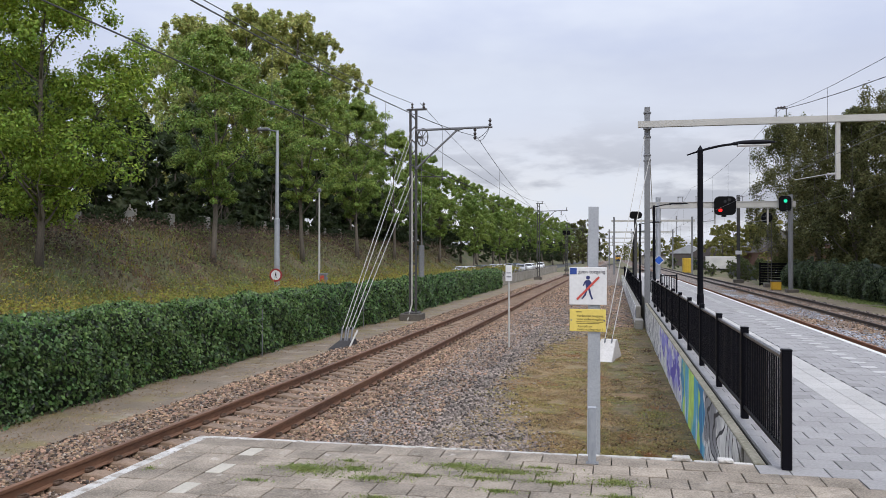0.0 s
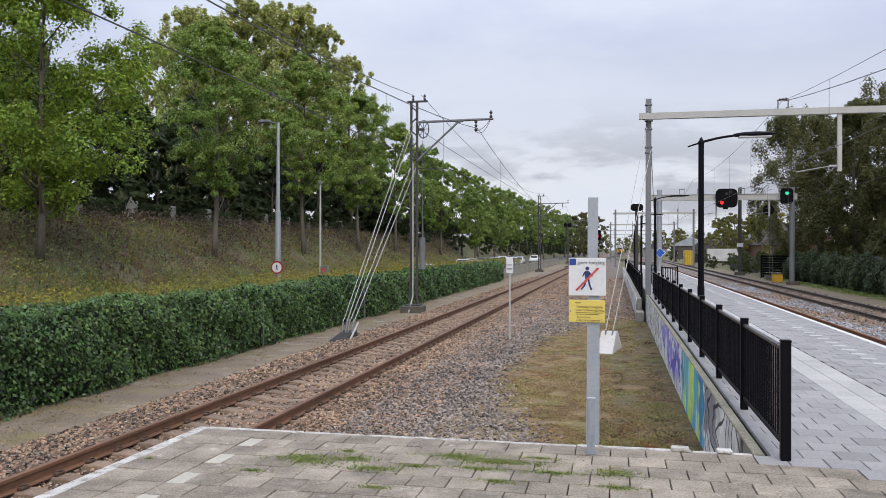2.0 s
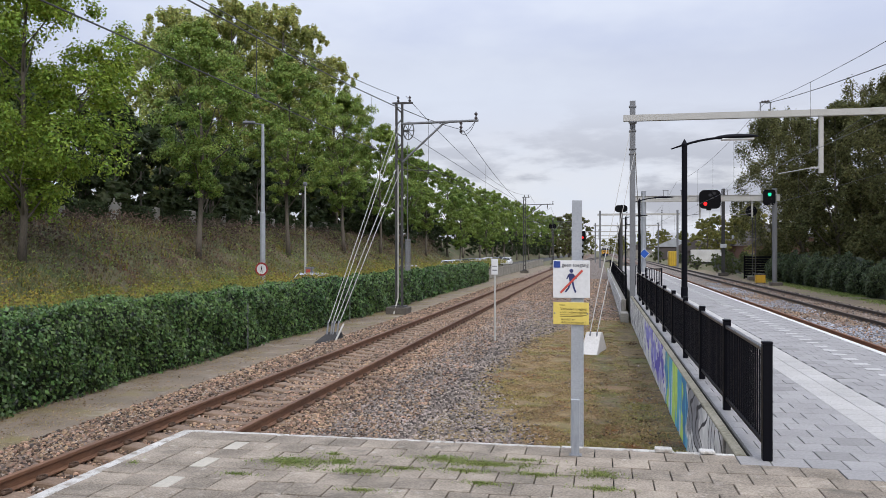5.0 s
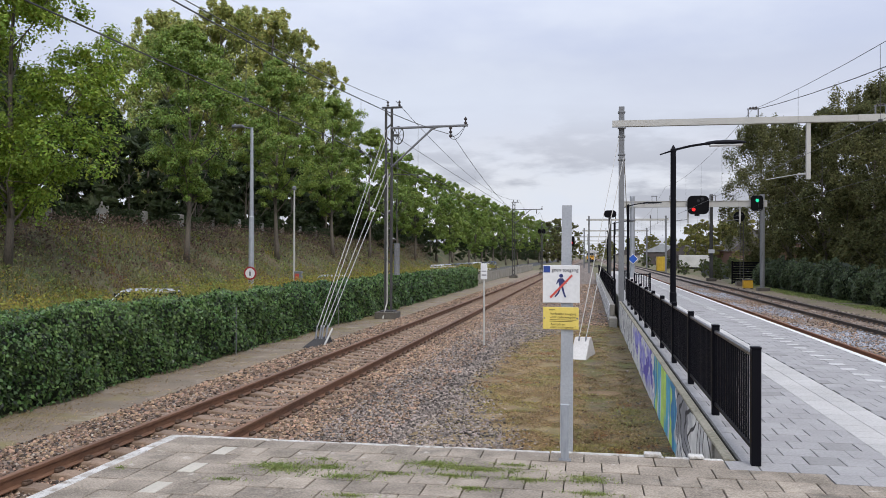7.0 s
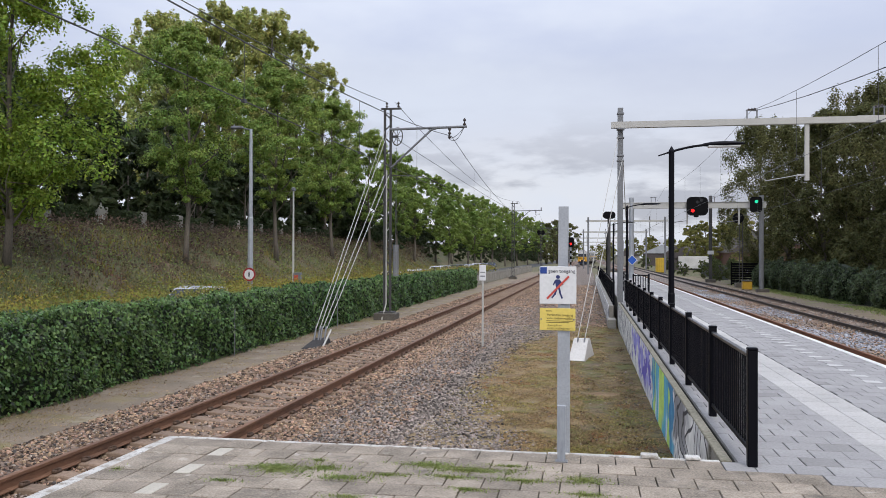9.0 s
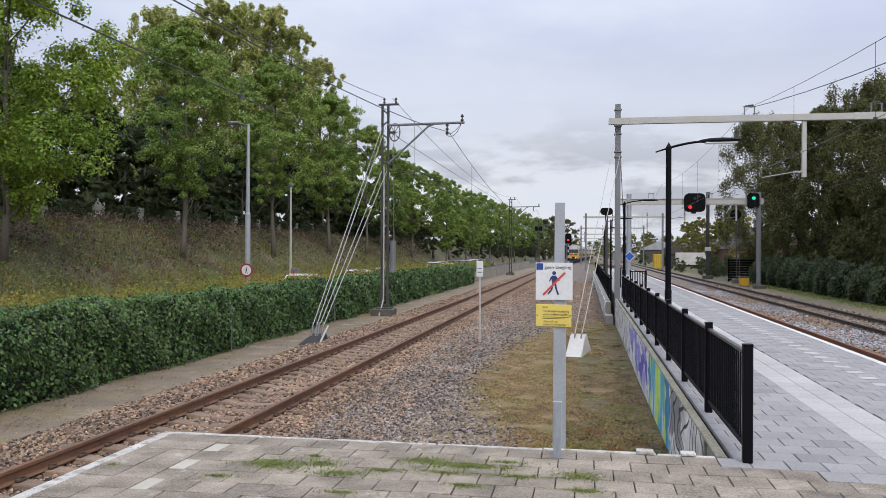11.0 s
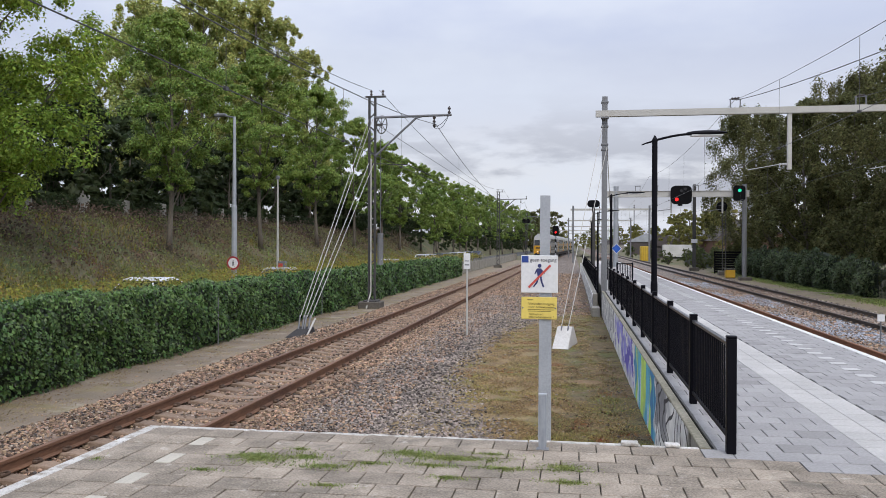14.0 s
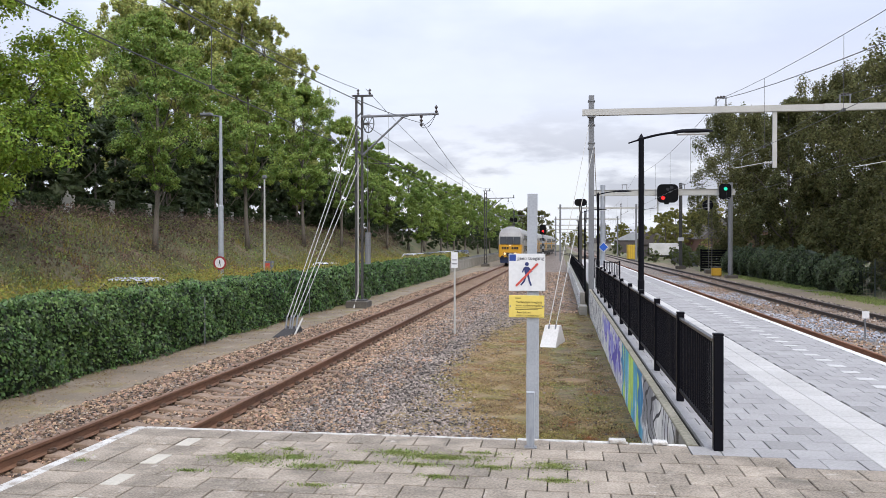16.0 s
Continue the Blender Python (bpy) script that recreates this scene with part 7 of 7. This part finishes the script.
def build_coach(label):
    L = 26.0
    t = thing("train_coach", label, "train", pose(4.6, 630, RZ), "train coaches")
    part("body", loft([[(x, 0.3, z) for x, z in CROSS], [(x, L, z) for x, z in CROSS]]), M_train_grey, t, "silver-grey body side")
    part("underframe", Geo().box(-1.2, 0.6, 0.5, 1.2, L - 0.3, 1.05, 0.03), M_train_under, t)
    part("gangway", Geo().box(-0.7, -0.25, 1.0, 0.7, 0.35, 3.4, 0.05), M_train_under, t)
    for s in (-1, 1):
        for k in range(9):
            part("side_window", Geo().box(s * 1.445 - 0.02, 3.2 + k * 2.3, 2.95, s * 1.445 + 0.02, 4.9 + k * 2.3, 3.6, 0.01), M_glass_dark, t)
            part("side_window", Geo().box(s * 1.445 - 0.02, 3.2 + k * 2.3, 1.55, s * 1.445 + 0.02, 4.9 + k * 2.3, 2.25, 0.01), M_glass_dark, t)
        for y in (1.0, L - 2.2):
            part("door", Geo().box(s * 1.45 - 0.02, y, 1.1, s * 1.45 + 0.02, y + 1.2, 3.2, 0.02), M_train_yellow, t, "yellow door")
        part("stripe", Geo().box(s * 1.446 - 0.012, 0.4, 2.50, s * 1.446 + 0.012, L - 0.2, 2.62), M_train_yellow, t, "yellow stripe")
    build_bogie(t, 4.0)
    build_bogie(t, 22.0)
    return t


train = [build_lead_car()] + [build_coach("silver and yellow double-deck train coach") for k in range(4)]


# ---- stones of the ballast ----
def stone_field(name, n, xr, yr, zf, size, material, label, bias=1.6, keep=None, seed=3):
    gen = np.random.default_rng(seed)
    x = gen.uniform(*xr, n)
    y = yr[0] + (yr[1] - yr[0]) * gen.uniform(0, 1, n) ** bias
    if keep is not None:
        ok = keep(x, y, gen)
        x, y = x[ok], y[ok]
    n = len(x)
    s = gen.uniform(0.55, 1.35, n)[:, None, None] * size * np.sqrt(np.clip(y / 14, 0.8, 1.5))[:, None, None]
    # a blunt, irregular stone of eight corners
    base = np.array([(-1, -1, -0.6), (1, -1, -0.6), (1, 1, -0.6), (-1, 1, -0.6), (-0.7, -0.7, 0.7), (0.7, -0.7, 0.7), (0.7, 0.7, 0.7), (-0.7, 0.7, 0.7)]) * 0.5
    v = base[None] * gen.uniform(0.55, 1.25, (n, 8, 1)) * np.stack([np.ones(n), gen.uniform(0.6, 1, n), gen.uniform(0.5, 0.9, n)], 1)[:, None, :] * s
    a, b = gen.uniform(0, 6.283, n), gen.normal(0, 0.5, n)
    ca, sa, cb, sb = np.cos(a), np.sin(a), np.cos(b), np.sin(b)
    R = np.zeros((n, 3, 3))
    R[:, 0, 0], R[:, 0, 1], R[:, 0, 2] = ca, -sa * cb, sa * sb
    R[:, 1, 0], R[:, 1, 1], R[:, 1, 2] = sa, ca * cb, -ca * sb
    R[:, 2, 1], R[:, 2, 2] = sb, cb
    v = np.einsum("nij,nkj->nki", R, v)
    z = np.array([zf(p, q) for p, q in zip(x, y)]) + gen.uniform(-0.2, 0.35, n) * size
    v += np.stack([x, y, z], 1)[:, None, :]
    q = np.array([(4, 5, 6, 7), (0, 1, 5, 4), (1, 2, 6, 5), (2, 3, 7, 6), (3, 0, 4, 7)])
    f = (np.arange(n)[:, None, None] * 8 + q[None]).reshape(-1, 4)
    me = fast_mesh(name, v.reshape(-1, 3), f, material)
    return tagged(new(name, me), label, "ballast", kind="stuff")


def bed_z(pts):
    xs, zs = [p[0] for p in pts], [p[1] for p in pts]
    return lambda x, y: float(np.interp(x, xs, zs)) + 0.012


LEFT_BED = bed_z([(-6.4, GZ - 0.02), (-6.0, GZ + 0.05), (-5.5, -0.93), (-5.2, -0.915), (-4.95, -0.965), (-4.6, -0.98), (-3.85, -0.99), (-3.1, -0.98), (-2.75, -0.965), (-2.5, -0.915), (-2.2, -0.92)])
GREY_BED = bed_z([(-2.25, -0.925), (-1.6, -0.94), (-1.1, -0.955), (-0.7, -0.985), (-0.2, -1.0), (2.0, -1.0)])
RIGHT_BED = bed_z([(6.6, -1.0), (7.2, -0.94), (8.5, -0.95), (9.8, -0.94), (10.4, -0.97), (11, -0.94), (12.5, -0.95), (14, -0.94), (14.8, -1.03)])


def off_sleepers(x, y, gen):
    """Between the rails the sleepers lie mostly free of stones."""
    on = np.abs(((y - (-17.7)) / 0.6 + 0.5) % 1 - 0.5) * 0.6 < 0.14
    mid = np.abs(x - TRACK_L) < 1.25
    return ~(on & mid) | (gen.uniform(0, 1, len(x)) < np.where(np.abs(x - TRACK_L) < 0.4, 0.4, 0.10))


stone_field("ballast_stones", 30000, (-6.25, -2.1), (6.0, 36), LEFT_BED, 0.048, M_stone, "brown angular ballast stones", 1.9, off_sleepers, 3)
stone_field("gravel_stones", 30000, (-2.3, 1.6), (11.0, 44), lambda x, y: max(GREY_BED(x, y), strip_z(x, y) + 0.002), 0.044, M_stone_grey, "dark grey gravel stones", 1.8,
            lambda x, y, g: x < grass_from(y) + g.normal(0, 0.22, len(x)), 4)
SIDE_BED = lambda x, y: LEFT_BED(x, y) if x < -2.25 else GREY_BED(x, y)
stone_field("pale_stones", 3600, (-6.2, -0.1), (7.6, 36), lambda x, y: SIDE_BED(x, y) + 0.012, 0.036, M_stone_pale, "pale stones strewn over the ballast and gravel", 1.7, off_sleepers, 15)
stone_field("dark_stones", 1600, (-6.2, -0.1), (7.6, 36), lambda x, y: SIDE_BED(x, y) + 0.008, 0.044, M_stone_dark, "dark stones strewn over the ballast and gravel", 1.7, off_sleepers, 16)
stone_field("mixed_stones", 5000, (-2.9, -1.0), (10.5, 34), lambda x, y: GREY_BED(x, y) + 0.01, 0.044, M_stone, "brown stones strewn over the gravel", 1.6, None, 5)
stone_field("far_stones", 22000, (-6.2, 2.7), (33, 80), lambda x, y: LEFT_BED(x, y) if x < -2.25 else max(GREY_BED(x, y), strip_z(x, y) + 0.004), 0.055, M_stone, "brown ballast stones farther along the track", 1.2, off_sleepers, 13)
stone_field("blue_grey_stones", 11000, (9.5, 11.6), (17, 70), RIGHT_BED, 0.055, M_stone_blue, "blue-grey ballast stones between the tracks", 1.3, lambda x, y, g: np.sin(y * 0.42 + 2.0 + 0.8 * np.sin(x * 3)) + g.normal(0, 0.3, len(x)) > -0.1, 6)
stone_field("brown_stones", 8000, (7.3, 11.6), (17, 60), RIGHT_BED, 0.052, M_stone, "brown ballast stones along the platform track", 1.3, None, 7)
stone_field("grey_stones", 4500, (11.5, 14.6), (20, 80), RIGHT_BED, 0.06, M_stone_grey, "grey ballast stones on the far track", 1.3, None, 8)
stone_field("loose_stones", 420, (-0.3, 2.9), (11.2, 28), lambda x, y: strip_z(x, y) + 0.005, 0.035, M_stone_grey, "loose stones in the dry grass", 1.4, None, 9)
stone_field("path_pebbles", 700, (-7.6, -6.2), (9, 30), lambda x, y: GZ + 0.025, 0.025, M_stone, "pebbles at the path edge", 1.5, lambda x, y, g: g.uniform(0, 1, len(x)) < np.clip((x + 7.4) / 1.2, 0.05, 1), 10)


def leaf_litter():
    m = 3400
    x = np.concatenate([rng.uniform(-7.9, -6.9, 1500), rng.uniform(0.9, 2.95, m - 1500)])
    y = 10.5 + 24 * rng.uniform(0, 1, m) ** 1.5
    v, f = leaf_cloud(np.stack([x, y, np.array([strip_z(a, b) + 0.008 for a, b in zip(x, y)])], 1), rng.uniform(0.025, 0.05, m), np.tile([0, 0, 1.0], (m, 1)), 0.3, 0.6)
    stuff("leaf_litter", v, f, leaf_mat("dead_leaf", (0.30, 0.20, 0.10), (0.20, 0.13, 0.07), 0.4, 0.02, 0.8), "brown fallen leaves on the ground", "leaf litter")


leaf_litter()


# ---- paving of the old platform: tiles of 30 cm in half bond, two straight courses along the edge ----
def tile_mesh(w, d, material, name="paving_tile", gap=0.0048, gap_y=None):
    gy = gap if gap_y is None else gap_y
    me = Geo().box(-w / 2 + gap, -d / 2 + gy, -0.045, w / 2 - gap, d / 2 - gy, 0.0, 0.004).mesh(name)
    me.materials.append(material)
    return me


def grey_from(y):
    """Where the new grey paving takes over from the old in the course at y."""
    return 3.095 if y > 7.3 else 3.845 if y > 7.0 else 4.895 if y > 6.7 else 5.945 if y > 6.4 else 99.0


def build_old_paving():
    floor = structure("pavement_old", Geo().box(PL + 0.12, -11.9, -0.06, 6.9, PE - 0.08, -0.032), M_joint, "weathered grey-brown platform paving with mossy joints")
    full, half, pale = tile_mesh(0.3, 0.3, M_tile), tile_mesh(0.15, 0.3, M_tile), tile_mesh(0.15, 0.3, M_tile_light, "half_tile")
    rest = Geo()
    gen = random.Random(5)
    rows = int((PE - 0.065 + 11.7) / 0.3)
    for r in range(rows):
        yc = PE - 0.065 - 0.15 - r * 0.3
        near = yc > 4.35

        def lay(me, x, w, y=yc):
            if x > grey_from(y):
                return
            z = gen.gauss(0, 0.0022)
            if near and x < 5.4:
                part(me.name.split(".")[0], me, M_tile, floor, m=pose(x, y, z, gen.gauss(0, 0.3), gen.gauss(0, 0.3), gen.gauss(0, 0.35)))
            else:
                rest.box(x - w / 2 + 0.003, y - 0.147, -0.045, x + w / 2 - 0.003, y + 0.147, z)

        # two courses along the edge, shifted against each other
        lay(full, PL + 0.11 + 0.15, 0.3)
        lay(full, PL + 0.11 + 0.45, 0.3, yc - (0.15 if r % 2 == 5 else 0.0))
        x = PL + 0.71
        if r % 2:
            lay(pale, x + 0.075, 0.15)
            x += 0.15
        while x < 6.8:
            lay(full, x + 0.15, 0.3)
            x += 0.3
    tagged(part("paving_tiles", rest, M_tile_far, floor), kind="stuff")
    return floor


build_old_paving()


def joint_grass():
    """Patches of grass growing in the joints."""
    gen = np.random.default_rng(12)
    B = []
    for cx, cy, rx_, ry_, m in ((-0.62, 6.62, 0.30, 0.17, 1500), (-0.22, 6.72, 0.18, 0.12, 500), (0.02, 6.45, 0.30, 0.10, 600), (0.62, 6.95, 0.32, 0.12, 1200), (1.02, 6.86, 0.40, 0.10, 1300), (0.85, 6.62, 0.30, 0.08, 500),
                                (1.42, 6.62, 0.25, 0.07, 500), (1.93, 6.72, 0.20, 0.14, 700), (1.95, 6.32, 0.22, 0.08, 350), (1.05, 6.30, 0.20, 0.06, 300), (-1.9, 6.35, 0.05, 0.08, 120), (-0.35, 6.95, 0.12, 0.08, 150), (0.35, 6.60, 0.2, 0.06, 250),
                                (0.2, 5.95, 0.2, 0.05, 200), (1.3, 7.05, 0.25, 0.05, 250), (-0.9, 6.2, 0.2, 0.05, 150)):
        n = int(m * 1.25)
        a, r = gen.uniform(0, 6.283, n), np.abs(gen.normal(0, 0.62, n))
        B.append(np.stack([cx + rx_ * r * np.cos(a), cy + ry_ * r * np.sin(a), np.full(n, -0.005)], 1))
    B = np.concatenate(B)
    v, f = blades(B, gen.uniform(0.008, 0.026, len(B)), 0.008, 2.0, gen)
    stuff("joint_grass", v, f, M_grass_green, "green grass growing in the paving joints", "grass")


joint_grass()


# ---- paving of the grey platform ----
def build_grey_paving():
    floor = structure("pavement_grey", Geo().box(3.24, 7.42, -0.06, 6.70, 95.8, -0.034), M_joint, "new grey platform paving with a white guide strip")
    full, dark = tile_mesh(0.3, 0.3, M_tile_grey, "paving_tile", 0.005, 0.0015), tile_mesh(0.3, 0.3, M_tile_dark, "dark_tile", 0.005, 0.0015)
    S0, S1, SM = 4.53, 5.12, 4.825
    wg = Geo().box(-0.144, -0.1485, -0.045, 0.144, 0.1485, 0.0, 0.003)
    for k in range(8):
        wg.box(-0.126 + k * 0.036 - 0.010, -0.14, 0.0, -0.126 + k * 0.036 + 0.010, 0.14, 0.0012)
    white = wg.mesh("guide_tile")
    white.materials.append(M_tile_white)
    rest, rest_w, rest_d = Geo(), Geo(), Geo()
    gen = random.Random(9)
    count = 0
    for r in range(-3, 150):
        y = 7.705 + r * 0.3
        start = 3.24 if r >= 0 else grey_from(y)
        x = 3.20 + 0.15 - (0.15 if r % 2 else 0.0)
        while x < 6.85:
            x0, x1 = max(x - 0.15, start), min(x + 0.15, 6.69)
            # the guide strip has its own straight courses
            if x1 > S0 and x0 < S1:
                if x0 < S0 - 0.02:
                    x1 = S0
                elif x1 > S1 + 0.02:
                    x0 = S1
                else:
                    x += 0.3
                    continue
            if x1 - x0 < 0.05:
                x += 0.3
                continue
            isdark = gen.random() < (0.10 if abs(x - S0) < 0.3 or abs(x - S1) < 0.3 else 0.03)
            whole = x1 - x0 > 0.28
            if whole and r < 16 and count < 280:
                part("dark_tile" if isdark else "paving_tile", dark if isdark else full, M_tile_grey, floor, m=pose((x0 + x1) / 2, y, gen.gauss(0, 0.0012)))
                count += 1
            else:
                (rest_d if isdark else rest).box(x0 + 0.005, y - 0.1485, -0.045, x1 - 0.005, y + 0.1485, gen.gauss(0, 0.001))
            x += 0.3
        for xx in (SM - 0.1475, SM + 0.1475):
            if r < 40:
                if xx < start:
                    continue
                part("guide_tile", white, M_tile_white, floor, "white ribbed guide tile", m=pose(xx, y, 0.001))
            else:
                rest_w.box(xx - 0.144, y - 0.147, -0.045, xx + 0.147, y + 0.147, 0.003)
    rest_w.box(S0 + 0.003, 52.7, -0.045, S1 - 0.003, 95, 0.003)
    rest.box(3.24, 52.7, -0.045, S0 - 0.003, 95, 0.0)
    rest.box(S1 + 0.003, 52.7, -0.045, 6.69, 95, 0.0)
    tagged(part("paving_tiles", rest, M_tile_grey_far, floor), kind="stuff")
    tagged(part("guide_tiles", rest_w, M_tile_white, floor), kind="stuff")
    tagged(part("dark_tiles", rest_d, M_tile_dark, floor), kind="stuff")
    # white marks of the dashed line
    mark = Geo().box(-0.115, -0.11, 0.0, 0.115, 0.11, 0.003).mesh("line_mark")
    mark.materials.append(mat("white_line_mark", (0.52, 0.51, 0.49), 0.8, color2=(0.42, 0.41, 0.40), scale=9, bump=0.1))
    for k in range(90):
        part("line_mark", mark, M_tile_white, floor, m=pose(5.965, 7.95 + k * 0.6, 0.003))


build_grey_paving()


# ---- what moves ----
def train_front(t):
    """How far down the line the train's nose is."""
    return 97.0 + 24.0 * (16.0 - t)


def motions():
    steps = [k * 0.5 for k in range(33)]
    for i, car in enumerate(train):
        rows = []
        for t in steps:
            y = train_front(t) + i * 26.6
            a, b = smooth_x(y + 4), smooth_x(y + 22)
            turn = math.degrees(math.atan2(-(b - a), 18.0))
            rows.append((t, pose(a + (a - b) * 4 / 18, y, RZ, 0, 0, turn)))
        walk(car, rows)
    for car, y, t0, v in cars:
        walk(car, [(t, pose(-14.0, y - v * (t - t0), ROAD_Z)) for t in (0.0, 4.0, 8.0, 12.0, 16.0)])


motions()
